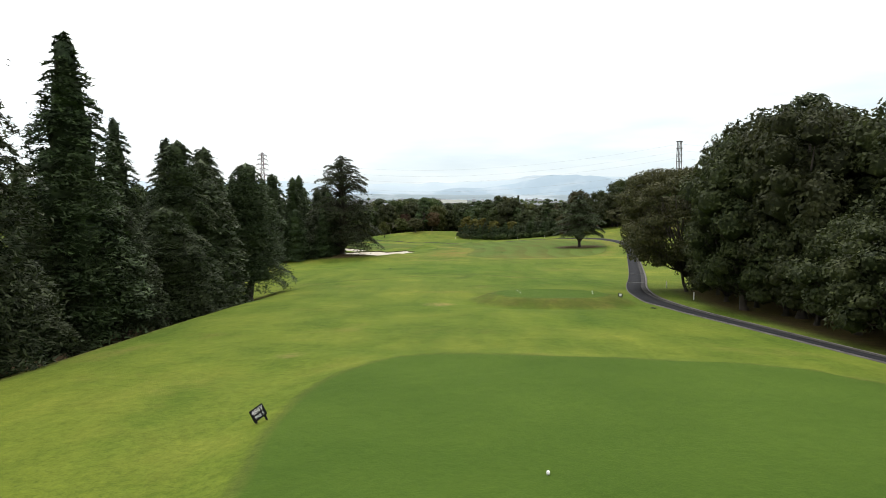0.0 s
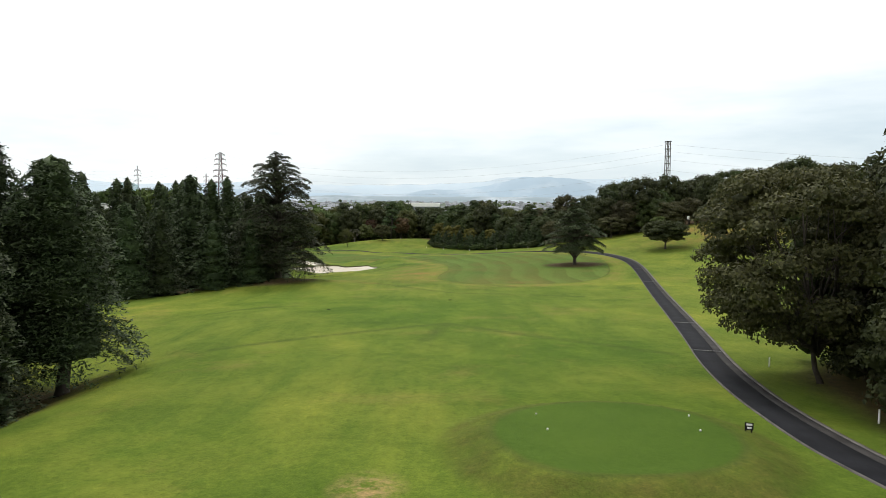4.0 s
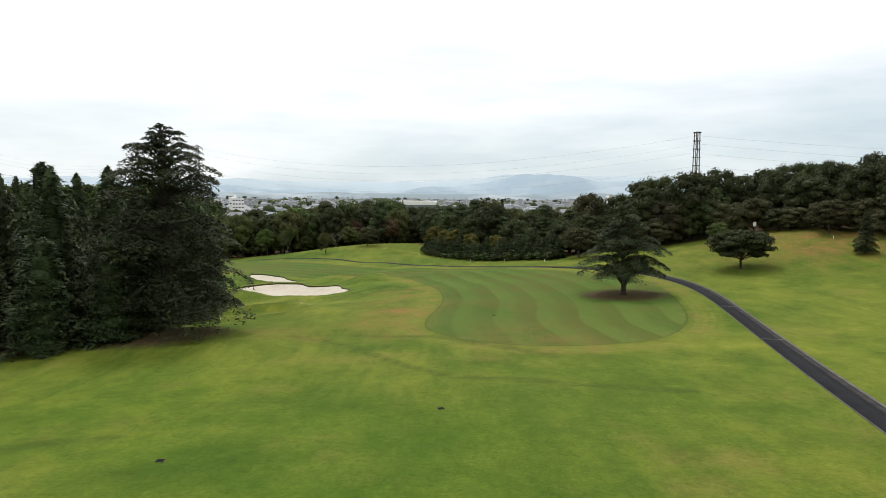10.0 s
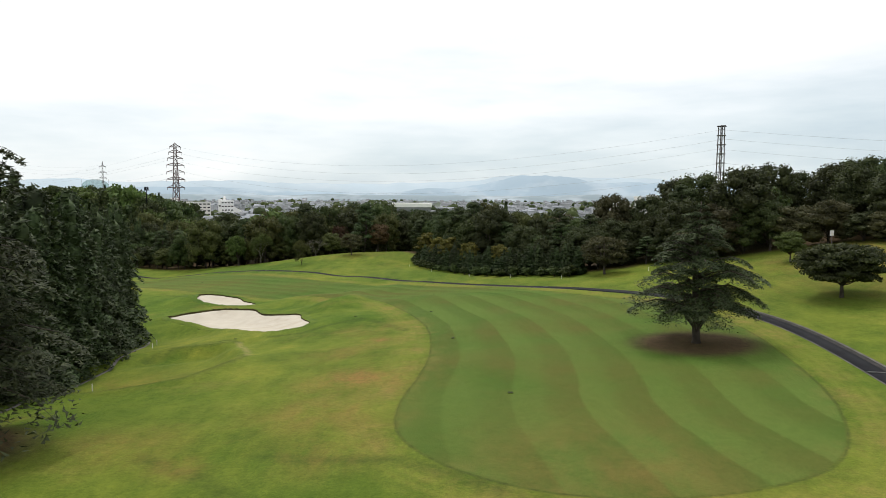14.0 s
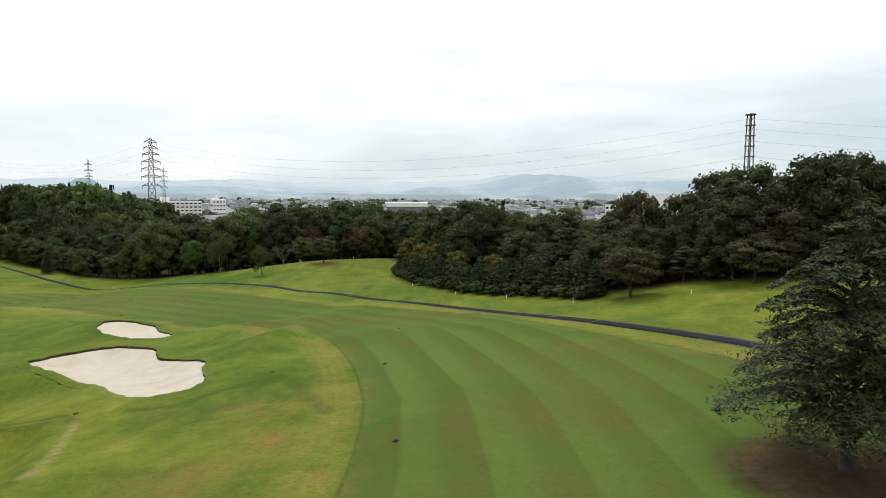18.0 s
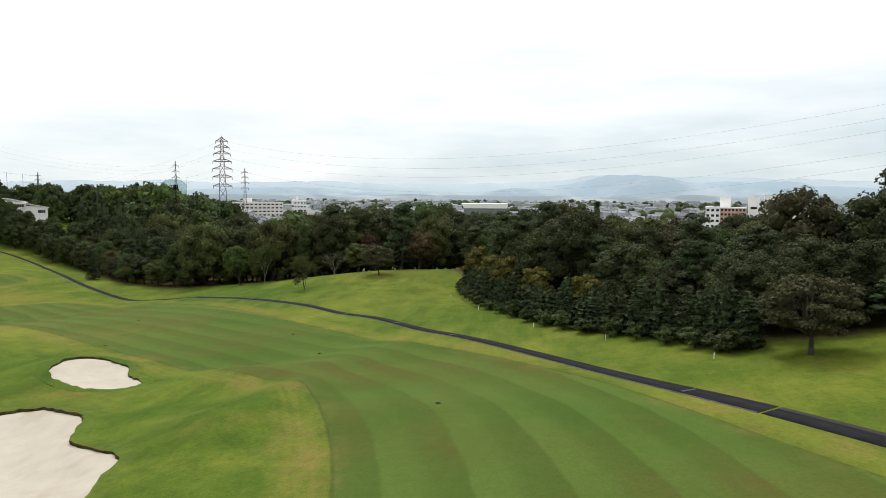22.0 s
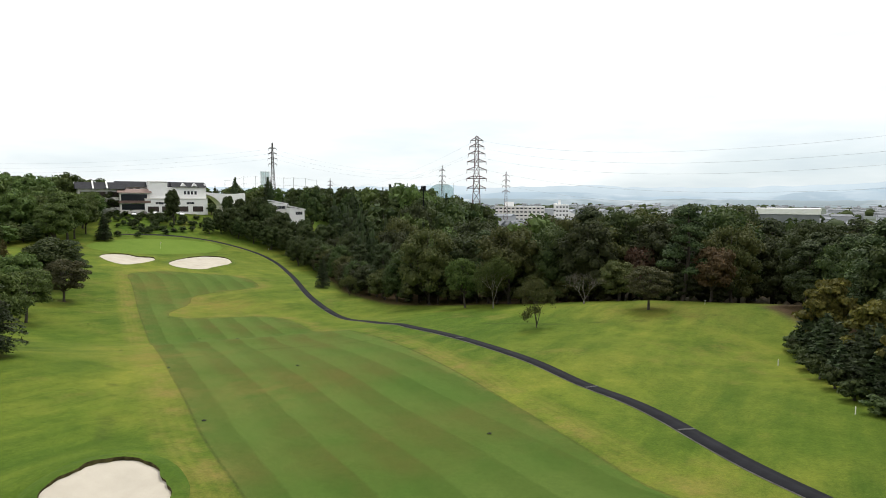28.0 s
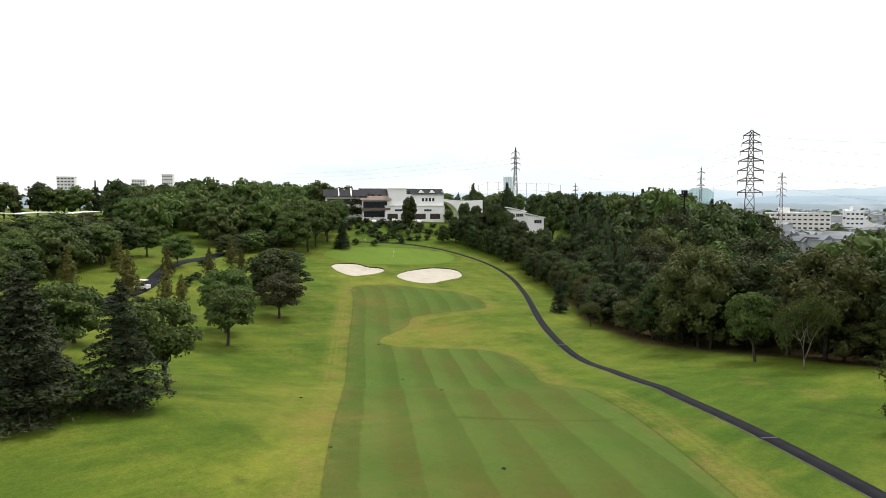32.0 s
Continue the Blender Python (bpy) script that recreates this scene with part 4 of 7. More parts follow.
def broadleaf(seed, H, W, base, npuff, count, leaf, squash=1.0, open_limbs=False, puff_size=0.36, top_heavy=0.0, lean_to=(0.0, 0.0), simple=False, skirt=0.0, stout=1.0):
    """Trunk and crown meshes of a spreading tree, H high, W wide, crown from height base up."""
    rng = np.random.default_rng(seed)
    trunk = Shape()
    lean = rng.normal(0, 0.03, 2) * H + np.array(lean_to)
    cz, rz, rr = (base + H) / 2, (H - base) / 2, W / 2
    fork = Vector((lean[0] * 0.4, lean[1] * 0.4, base + rz * 0.25))
    r = (0.022 * H + 0.05) * stout
    trunk.tube([(0, 0, -0.4), (0, 0, 0.15), (lean[0] * 0.2, lean[1] * 0.2, base * 0.6), fork, (lean[0], lean[1], H * 0.85)], [r * 1.7, r * 1.15, r * 0.95, r * 0.8, r * 0.15], 5 if simple else 8)
    puffs = []
    for k in range(npuff):
        t = k * 2.39996 + rng.uniform(-0.4, 0.4)
        u = 1 - 2 * (k + 0.5) / npuff
        u = u * 0.9 + 0.05
        hor = math.sqrt(max(0, 1 - u * u)) * rng.uniform(0.72, 1.0)
        hor = max(hor, skirt * rng.uniform(0.8, 1.0)) if u < 0.1 else hor
        s = puff_size * rng.uniform(0.75, 1.25)
        c = (lean[0] + math.cos(t) * hor * rr * (1 - puff_size * 0.7), lean[1] + math.sin(t) * hor * rr * (1 - puff_size * 0.7), cz + (u + top_heavy * (1 - abs(u))) * rz * (1 - s * 0.55))
        puffs.append((*c, rr * s * 1.1, rr * s * 1.1, max(rz, rr * 0.6) * s * 0.8 * squash))
        if k % (1 if open_limbs else 5 if simple else 2) == 0:
            limb(trunk, fork.lerp(Vector((0, 0, base * 0.9)), rng.uniform(0, 0.8)), c, r * 0.5, r * 0.08, rng, sides=3 if simple else 5)
    if not open_limbs:
        puffs.append((lean[0], lean[1], cz, rr * 0.55, rr * 0.55, rz * 0.7))
    v, f = puffs_to_leaves(rng, puffs, count, leaf, core=0.5 if open_limbs else 0.74)
    return trunk, v, f


def sugi(seed, H, W, base, count, leaf, power=0.8, lobes=0.25):
    """A dense cedar or cypress: a straight bole and a cone of drooping tufts."""
    rng = np.random.default_rng(seed)
    trunk = Shape()
    r = 0.013 * H + 0.06
    trunk.tube([(0, 0, -1.5), (0, 0, 0.3), (0, 0, H * 0.5), (0, 0, H * 0.97)], [r * 1.5, r * 1.1, r * 0.7, 0.03], 7)
    tufts = int(count / 24)
    h = np.sort(rng.beta(1.1, 1.6, tufts))
    t = np.arange(tufts) * 2.39996 + rng.normal(0, 0.5, tufts)
    prof = (1 - h) ** power * (0.55 + 0.45 * np.minimum(1, h / 0.12))
    R = W / 2 * prof * (1 + lobes * rng.normal(0, 1, tufts)) + 0.12
    z = base + (H - base) * h
    c = np.stack([np.cos(t) * R * 0.86, np.sin(t) * R * 0.86, z - 0.1 * R], 1)
    tr = (0.16 * W * (0.45 + 0.55 * prof))
    p = np.repeat(c, 24, 0) + rng.normal(0, 0.42, (tufts * 24, 3)) * np.repeat(tr, 24)[:, None] * np.array([1, 1, 0.8])
    out = np.repeat(np.stack([np.cos(t), np.sin(t), np.full(tufts, 0.35)], 1), 24, 0)
    spire = np.stack([rng.normal(0, 0.1, 40), rng.normal(0, 0.1, 40), rng.uniform(H * 0.93, H, 40)], 1)
    v, f = leaf_cards(rng, np.concatenate([p, spire]), np.concatenate([out, rng.normal(0, 1, (40, 3))]), leaf, 0.0, 0.5)
    cores = []
    for k in range(7):
        a = (k + 0.4) / 7.4
        q = W / 2 * (1 - a) ** power * 0.72
        cores.append(blob(rng, (0, 0, base + (H - base) * a), (q, q, (H - base) * 0.11)))
    return (trunk, *join((v, f), *cores))


def deodar(seed, H, W, base, branches, leaf, per=46, droop=0.22, crown=0.55, top=0.12, ragged=0.25, split=False, tiers=0, wide=0.34, core=0.0, shape=None, slim=0.5, lift=1.0):
    """A cedar with level, drooping boughs and gaps between its tiers."""
    rng = np.random.default_rng(seed)
    trunk = Shape()
    r = 0.018 * H + 0.08
    trunk.tube([(0, 0, -0.4), (0, 0, 0.25), (0.02 * H * rng.normal(), 0.02 * H * rng.normal(), H * 0.45), (0, 0, H * 0.97)], [r * 1.9, r * 1.2, r * 0.75, 0.04], 8)
    P, O, boughs = [], [], []
    for k in range(branches):
        a = (k + rng.uniform(0, 0.8)) / branches
        a = min(0.98, (math.floor(a * tiers) + rng.uniform(0.15, 0.5)) / tiers) if tiers else a
        z0 = base + (H * 0.97 - base) * a
        ln = W / 2 * (shape(a) if shape else (1 - a) ** crown * (1 - top) + top) * (1 + ragged * rng.normal() * 0.6)
        ln = max(ln, 0.35)
        t = k * 2.39996 + rng.normal(0, 0.35)
        d = Vector((math.cos(t), math.sin(t), 0))
        rise = (0.26 + 0.16 * a) * lift * ln * rng.uniform(0.6, 1.1)
        pts = [Vector((0, 0, z0 - 0.1 * ln)) + d * ln * u + Vector((0, 0, rise * math.sin(u * 2.0) - droop * (1 - (lift - 1) * 1.2 * a) * ln * u ** 3)) for u in (0, 0.3, 0.6, 0.85, 1)]
        if split:
            boughs.append(Shape())
        if core:
            trunk.tube([pts[0], pts[2]], [0.04, 0.012], 3)
        else:
            (boughs[-1] if split else trunk).tube(pts, [0.07 * r / 0.25 + 0.012 * ln, 0.011 * ln + 0.02, 0.008 * ln + 0.015, 0.012, 0.006], 4)
        n = max(9, int(per * ln / (W / 2) * 1.25))
        u = rng.beta(1.7, 1.0, n) * 0.95 + 0.07
        q = np.stack([np.interp(u, (0, 0.3, 0.6, 0.85, 1), [pt[ax] for pt in pts]) for ax in range(3)], 1)
        side = np.array([-d.y, d.x, 0])
        spread = rng.normal(0, 0.5, n) * ln * wide * (0.35 + np.sin(np.clip(u, 0, 1) * 2.6))
        q = q + side * spread[:, None]
        q[:, 2] -= np.abs(spread) * 0.22 + rng.uniform(0, 0.14, n) * ln * 0.35
        P.append(q)
        O.append(np.tile((d.x * 0.25, d.y * 0.25, 0.9), (n, 1)))
    v, f = leaf_cards(rng, np.concatenate(P), np.concatenate(O), leaf, 0.5, slim)
    if core:
        cores = []
        for k in range(8):
            a = (k + 0.3) / 8.3
            q = W / 2 * ((1 - a) ** crown * (1 - top) + top) * core
            cores.append(blob(rng, (0, 0, base + (H - base) * a), (q, q, (H - base) * 0.1)))
        v, f = join((v, f), *cores)
    return (trunk, v, f, boughs) if split else (trunk, v, f)


def pine(seed, H, W, base, count, leaf):
    """A tall pine: bare reddish bole, level clouds of needles."""
    rng = np.random.default_rng(seed)
    trunk = Shape()
    r = 0.016 * H + 0.06
    bend = rng.normal(0, 0.05, 2) * H
    trunk.tube([(0, 0, -0.4), (0, 0, 0.2), (bend[0], bend[1], H * 0.5), (bend[0] * 0.6, bend[1] * 0.6, H * 0.96)], [r * 1.5, r * 1.1, r * 0.8, 0.05], 7)
    puffs = []
    for k in range(20):
        a = (k + 0.5) / 20
        t = k * 2.39996 + rng.normal(0, 0.3)
        ln = W / 2 * (1 - a) ** 0.55 * rng.uniform(0.55, 0.95)
        z = base + (H - base) * a
        c = (bend[0] * 0.8 + math.cos(t) * ln, bend[1] * 0.8 + math.sin(t) * ln, z)
        limb(trunk, (bend[0] * 0.8, bend[1] * 0.8, z - 0.3), c, r * 0.35, 0.03, rng)
        s = W * rng.uniform(0.12, 0.19)
        puffs.append((*c, s, s, s * 0.55))
    v, f = puffs_to_leaves(rng, puffs, count, leaf, 0.6, 0.62)
    return trunk, v, f


def bare(seed, H, W, base, leafy=0, leaf=0.12, depth=4, stem=1.0, spread=0.28):
    """A thin tree with many twigs and few leaves."""
    rng = np.random.default_rng(seed)
    trunk = Shape()
    tips = []

    def grow(a, d, ln, r, depth):
        b = a + d * ln
        trunk.tube([a, (a + b) / 2 + Vector(rng.normal(0, 0.05 * ln, 3)), b], [r, r * 0.8, r * 0.6], 5 if depth > 1 else 4)
        if depth == 0:
            tips.append(b)
            return
        for _ in range(3):
            e = (d + Vector(rng.normal(0, 0.5, 3)) + Vector((0, 0, 0.12))).normalized()
            grow(b, e, ln * rng.uniform(0.6, 0.8), r * 0.55, depth - 1)

    for k in range(3):
        t = k * 2.1 + rng.uniform(0, 1)
        e = Vector((math.cos(t) * W / H * 0.55, math.sin(t) * W / H * 0.55, 1)).normalized()
        grow(Vector((0, 0, base * 0.6)), e, H * (0.3 if depth == 4 else 0.25), (0.011 * H + 0.02) * stem, depth)
    trunk.tube([(0, 0, -0.3), (0, 0, base * 0.65)], [0.024 * H, 0.017 * H], 7)
    tip = np.array([tuple(p) for p in tips])
    n = max(leafy, 1)
    p = tip[rng.integers(0, len(tip), n)] + rng.normal(0, spread, (n, 3))
    v, f = leaf_cards(rng, p, rng.normal(0, 1, (n, 3)), leaf, 0.2)
    return trunk, v, f


PROTOS = {}


def species(key, name, label, built, leaves, trunk_name="trunk", group="", bark=None):
    trunk, v, f, *rest = built
    PROTOS[key] = dict(name=name, label=label, group=group, trunk=trunk.mesh("trunk", bark or M_BARK, True), crown=mesh("crown", v, f, leaves), root=None,
                       boughs=[b.mesh("bough", bark or M_BARK) for b in (rest[0] if rest else [])], v=v, f=f, high=float(v[:, 2].max()), wide=float(np.percentile(np.hypot(v[:, 0], v[:, 1]), 97)) * 2)


def tree(key, x, y, H=None, W=None, turn=None, label="", sink=0.0):
    """A tree of a kind on the turf over (x, y); H and W in metres."""
    k = PROTOS[key]
    sz = (H / k["high"]) if H else 1.0
    sx = (W / k["wide"]) if W else sz
    turn = (x * 37.7 + y * 91.3) % 360 if turn is None else turn
    m = Matrix.Translation(at(x, y, -sink)) @ pose(0, 0, 0, 0, 0, turn) @ Matrix.Diagonal((sx, sx, sz, 1))
    if k["root"] is None:
        root = k["root"] = tagged(new(k["name"]), k["label"], "tree", k["group"])
        part("trunk", k["trunk"], root)
        part("crown", k["crown"], root)
        for b in k["boughs"]:
            part("bough", b, root)
        root.matrix_basis = m
    else:
        root = copy_thing(k["root"], m @ Matrix.Diagonal((*(1 / v for v in k["root"].scale), 1)))
    if label:
        root["label"] = label
    return root


species("sugi_a", "cedar_tree", "tall dark cedar with drooping tufts in a dense row", deodar(1, 17, 8.5, 2.6, 175, 0.135, 250, slim=0.42, droop=0.34, crown=0.5, top=0.03, ragged=0.2, core=0.62), M_CEDAR, group="cedars beside the tee")
species("sugi_b", "cedar_tree", "tall dark cedar with a pointed top in a dense row", deodar(2, 19, 7.2, 2.6, 185, 0.135, 240, slim=0.42, droop=0.34, crown=0.72, top=0.03, ragged=0.3, core=0.62), M_CEDAR, group="cedars beside the tee")
species("sugi_c", "cedar_tree", "broad dark cedar with a ragged rounded top", deodar(3, 14, 8.6, 2.6, 165, 0.135, 250, slim=0.42, droop=0.42, crown=0.4, top=0.03, ragged=0.22, core=0.62), M_CEDAR, group="cedars beside the tee")
species("column", "cypress_tree", "slim dark columnar cypress", sugi(4, 11, 2.8, 0.2, 1700, 0.24, 0.5, 0.2), M_CEDAR)
forked = deodar(11, 13.3, 11.0, 2.7, 110, 0.125, 560, slim=0.42, droop=0.2, ragged=0.32, split=True, tiers=14, wide=0.24, shape=lambda a: 1.0 - 0.55 * a if a < 0.35 else 0.8075 * max(0.02, (1 - a) / 0.65) ** 0.9)
fork_rng = np.random.default_rng(77)
for k in range(9):
    t = k * 2.39996
    forked[3].append(Shape())
    limb(forked[3][-1], (0.1 * math.cos(t), 0.1 * math.sin(t), 0.9 + 0.12 * k), (math.cos(t) * 2.6, math.sin(t) * 2.6, 3.4 + 0.32 * k), 0.15, 0.05, fork_rng, 0.06)
species("deodar_a", "deodar_cedar", "deodar cedar with forked trunk and drooping boughs over bare soil", forked, M_DEODAR)
species("deodar_b", "deodar_cedar", "large deodar cedar with open tiered boughs", deodar(12, 19.5, 14.0, 1.6, 170, 0.17, 330, slim=0.42, droop=0.27, ragged=0.24, split=True, wide=0.25, lift=1.5,
        shape=lambda a: 1.02 - 0.5 * a if a < 0.48 else 0.28 if a < 0.57 else 0.72 * (max(0.003, 0.985 - a) / 0.4) ** 0.6), M_DEODAR)
species("fir", "fir_tree", "dense dark fir with level boughs down to the grass", deodar(13, 12, 8.6, 0.5, 120, 0.2, 150, droop=0.12, crown=0.8, top=0.04, ragged=0.25), M_CEDAR)
species("oak_a", "oak_tree", "dense dark green broadleaf tree", broadleaf(21, 14, 10, 1.6, 24, 5600, 0.27, puff_size=0.31), M_OAK)
species("oak_b", "oak_tree", "dense dark broadleaf tree with a lumpy crown", broadleaf(22, 15, 9, 2.5, 26, 5600, 0.27, puff_size=0.29), M_OAK)
species("oak_c", "oak_tree", "olive green broadleaf tree in the wood", broadleaf(23, 13, 10.5, 1.2, 22, 5000, 0.28, puff_size=0.31), M_OLIVE)
species("fine_a", "oak_tree", "tall broadleaf tree with fine dark leaves", broadleaf(24, 15, 11, 0.6, 44, 15000, 0.155, puff_size=0.25), M_SHADED_LEAVES)
species("fine_b", "oak_tree", "spreading broadleaf tree with layered boughs", broadleaf(25, 13, 13, 1.4, 64, 34000, 0.11, squash=0.8, open_limbs=True, puff_size=0.23, lean_to=(-1.6, 0.4), stout=0.5), M_DULL)
species("camphor_a", "camphor_tree", "rounded camphor tree with fresh green leaves", broadleaf(26, 9.4, 9, 2.4, 26, 6500, 0.19, open_limbs=True, puff_size=0.29), M_FRESH)
species("camphor_b", "camphor_tree", "rounded green broadleaf tree", broadleaf(27, 10, 9.6, 2.2, 24, 5200, 0.21, puff_size=0.3), M_FRESH)
species("dome", "round_tree", "low dark round-topped tree with a short forked trunk", broadleaf(28, 6.6, 9.2, 1.3, 34, 9000, 0.15, squash=0.95, top_heavy=0.2, puff_size=0.26), M_SHADED_LEAVES)
species("pine_a", "pine_tree", "tall pine with level clouds of needles", pine(31, 16, 9, 4.5, 7000, 0.165), M_PINE)
species("pine_b", "pine_tree", "leaning pine with an open crown", pine(32, 14, 8.5, 4.5, 6000, 0.165), M_PINE)
species("brown", "brownish_tree", "rounded tree with thin brownish autumn leaves", broadleaf(33, 7.2, 8.4, 1.5, 24, 6000, 0.15, open_limbs=True, puff_size=0.27), M_BROWN)
species("reddish", "maple_tree", "rounded maple turning dull red in the wood", broadleaf(36, 8, 7, 1.5, 18, 3400, 0.2), M_REDDISH)
species("yellow", "yellow_tree", "small tree with bright yellow-green leaves", broadleaf(34, 7, 5.6, 1.0, 18, 3600, 0.19, squash=0.6, puff_size=0.28), M_YELLOW)
species("rust", "golden_tree", "slender feathery conifer turning golden brown", sugi(35, 9, 4.2, 0.8, 2600, 0.2, 0.8, 0.35), M_RUST)
PALE_BARK = plain("pale_bark", (0.16, 0.145, 0.12), 0.9, vary=0.25)
species("bare_a", "bare_tree", "small leafless tree with many pale twigs", bare(41, 6, 6, 0.7, 1, depth=5, stem=0.62), M_OLIVE, bark=PALE_BARK)
species("thin_a", "thin_tree", "slender tree with sparse leaves and bare boughs", bare(42, 10, 8, 2.2, 9000, 0.15, spread=0.5), M_FRESH, bark=PALE_BARK)
species("thin_b", "small_tree", "small upright tree with light leafy boughs", bare(46, 7.4, 5.0, 0.5, 7000, 0.125, spread=0.33), M_OLIVE)
species("wood_a", "oak_tree", "dense dark broadleaf tree leafy down to the ground", broadleaf(51, 14, 11.5, 0.3, 26, 4600, 0.215, puff_size=0.29, skirt=0.85, simple=True), M_OAK)
species("wood_b", "evergreen_tree", "dark lumpy broadleaf tree at the edge of the wood", broadleaf(52, 13, 11, 0.2, 28, 4600, 0.215, puff_size=0.27, skirt=0.85, simple=True), M_SHADED_LEAVES)
species("wood_c", "maple_tree", "olive green broadleaf tree leafy down to the ground", broadleaf(53, 12, 11, 0.2, 25, 4600, 0.215, puff_size=0.29, skirt=0.85, simple=True), M_OLIVE)
species("wood_d", "chestnut_tree", "brownish green broadleaf tree in the wood", broadleaf(54, 12, 10.5, 0.3, 25, 4600, 0.215, puff_size=0.3, skirt=0.85, simple=True), M_BROWN)
species("edge_a", "evergreen_tree", "dense tree with fine shade-dark leaves at the wood's edge", broadleaf(61, 11, 9.5, 0.2, 40, 8600, 0.175, puff_size=0.26, skirt=0.85, simple=True), M_SHADED_LEAVES)
species("edge_b", "oak_tree", "leafy oak at the edge of the wood", broadleaf(62, 10, 9.5, 0.2, 38, 8600, 0.175, puff_size=0.27, skirt=0.85, simple=True), M_OAK)
species("far_a", "far_tree", "distant dark green broadleaf tree in the wood", broadleaf(55, 13, 12, 0.4, 16, 950, 0.55, puff_size=0.32, skirt=0.7, simple=True), M_OAK)
species("far_b", "far_camphor_tree", "distant fresh green broadleaf tree", broadleaf(56, 12, 12, 0.3, 16, 950, 0.53, puff_size=0.32, skirt=0.7, simple=True), M_FRESH)
species("far_c", "far_conifer", "distant dark pointed conifer in the wood", sugi(57, 15, 6, 0.3, 1400, 0.4, 0.7, 0.25), M_CEDAR)
species("fine_c", "oak_tree", "low broadleaf tree leafy down to the ground beside the path", broadleaf(58, 9, 9, 0.2, 34, 10000, 0.142, puff_size=0.26, skirt=0.8), M_SHADED_LEAVES)
species("sugi_d", "cypress_tree", "tall dark cypress in a dense group", deodar(5, 16, 6.5, 0.4, 110, 0.24, 80, droop=0.4, crown=0.62, top=0.04, ragged=0.22, core=0.7), M_CEDAR, group="cypresses beside the fairway")
species("sugi_e", "cypress_tree", "broad dark cypress in a dense group", deodar(6, 14, 7.6, 0.4, 100, 0.24, 84, droop=0.4, crown=0.5, top=0.04, ragged=0.22, core=0.7), M_CEDAR, group="cypresses beside the fairway")
species("bush", "shrub", "rounded clipped dark shrub", broadleaf(44, 1.8, 2.4, 0.05, 8, 650, 0.13, simple=True), M_OAK)

# trees standing alone on the grass
tree("deodar_a", 23.7, 137.2, 13.4, 11.4)
tree("deodar_b", -22.0, 114.6, 20.5, 15.0)
tree("dome", 44, 150.5, 6.6, 9.8)
tree("fir", 60.2, 148.6, 7.2, 3.9, label="small dark conical fir on the grass slope")
tree("brown", 63.5, 162.5, 6.3, 7.4)
tree("camphor_b", 49, 169.5, 4.9, 4.6, label="small round tree on the slope")
tree("brown", 42.2, 183.6, 6.2, 8.2)
tree("brown", 29.1, 187, 7.2, 8.4)
tree("thin_b", -31.5, 249.6, 7.8, 5.2)
tree("bare_a", -31.4, 268.6, 3.9, 4.6)
tree("thin_a", -47.3, 270.2, 10.4, 8.0)
tree("camphor_a", -54.9, 274.6, 10.6, 7.8)
tree("brown", -20.6, 262.8, 7.0, 7.6)
tree("oak_c", -27.5, 274, 7.6, 7.4, label="low olive tree at the edge of the wood")
tree("fir", -103.6, 293.8, 9.0, 4.6, label="narrow dark fir beside the cart path")
tree("thin_b", -90.5, 287.1, 5.8, 5.0)
tree("fir", -178.8, 287.2, 9.2, 5.6, label="conical fir on the bank behind the green")
tree("brown", -115.1, 238.3, 8.7, 9.6, label="broad-leaved tree turning reddish brown beside the fairway")
tree("oak_a", -124.5, 242.3, 11.6, 11.5)
tree("pine_b", -127, 247, 10.5, 7)
tree("camphor_a", -100.5, 224.3, 9.4, 9.0)
tree("camphor_b", -107, 226.5, 11.2, 9.2)
tree("camphor_a", -79.5, 210.6, 10.2, 10.0)
tree("fir", -70.8, 204.8, 11.8, 7.6)
tree("fir", -72.0, 198.6, 12.6, 10.2)
tree("fir", -81, 199, 12.2, 8.6)
tree("camphor_b", -154.6, 234.4, 7.8, 7.6)
for x, y, h in ((-151.3, 222.5, 7.5), (-156.1, 246.3, 7.4), (-145.5, 237.8, 6.8), (-128.3, 224.5, 6.6), (-125, 226, 5.8), (-150, 246, 6.0), (-138, 212, 8), (-146, 230, 7)):
    tree("rust", x, y, h, h * 0.5)

for x, y, h in ((-122, 200, 9), (-130, 205, 8.5), (-141, 205, 9), (-114, 194, 9), (-149, 214, 8), (-106, 186, 10), (-96, 186, 10), (-160, 222, 8), (-168, 232, 8)):
    tree("camphor_b" if int(h) == h else "oak_a", x, y, h, h * 0.95)
for x, y in ((-118, 213.5), (-121, 216), (-112, 208), (-124, 219.5), (-140, 232), (-143, 234.5), (-134, 229), (-156, 240), (-106, 202)):
    tree("bush", x, y, 1.7, 2.8, label="dark shrub beside the side road")

tree("camphor_b", -91.5, 203.4, 10, 9.5)
tree("oak_a", -101, 206.5, 8, 8)
tree("rust", -131, 219.5, 9, 4.8)
for x, y, h in ((-158, 221, 10), (-161, 213, 10), (-152, 207, 9), (-166, 226, 9.5), (-150, 199, 9), (-169, 218, 10.5), (-160, 203, 10)):
    tree("camphor_b" if int(h) == h else "oak_a", x, y, h, h * 1.05)

# the woods: outline, spacing, height of the tree tops, kinds
RNG = random.Random(7)


def stand(kind, x, y, top, low, vary=(0.66, 1.05), spread=1.0):
    """A tree of the wood whose top reaches a level of the plan."""
    g = float(land(np.array([x]), np.array([y]))[0])
    h = max(low, K * (top - g)) * RNG.uniform(*vary)
    k = PROTOS[kind]
    return tree(kind, x, y, h, spread * k["wide"] * RNG.uniform(0.85, 1.15) * (0.4 + 0.6 * h / k["high"]), RNG.uniform(0, 360))


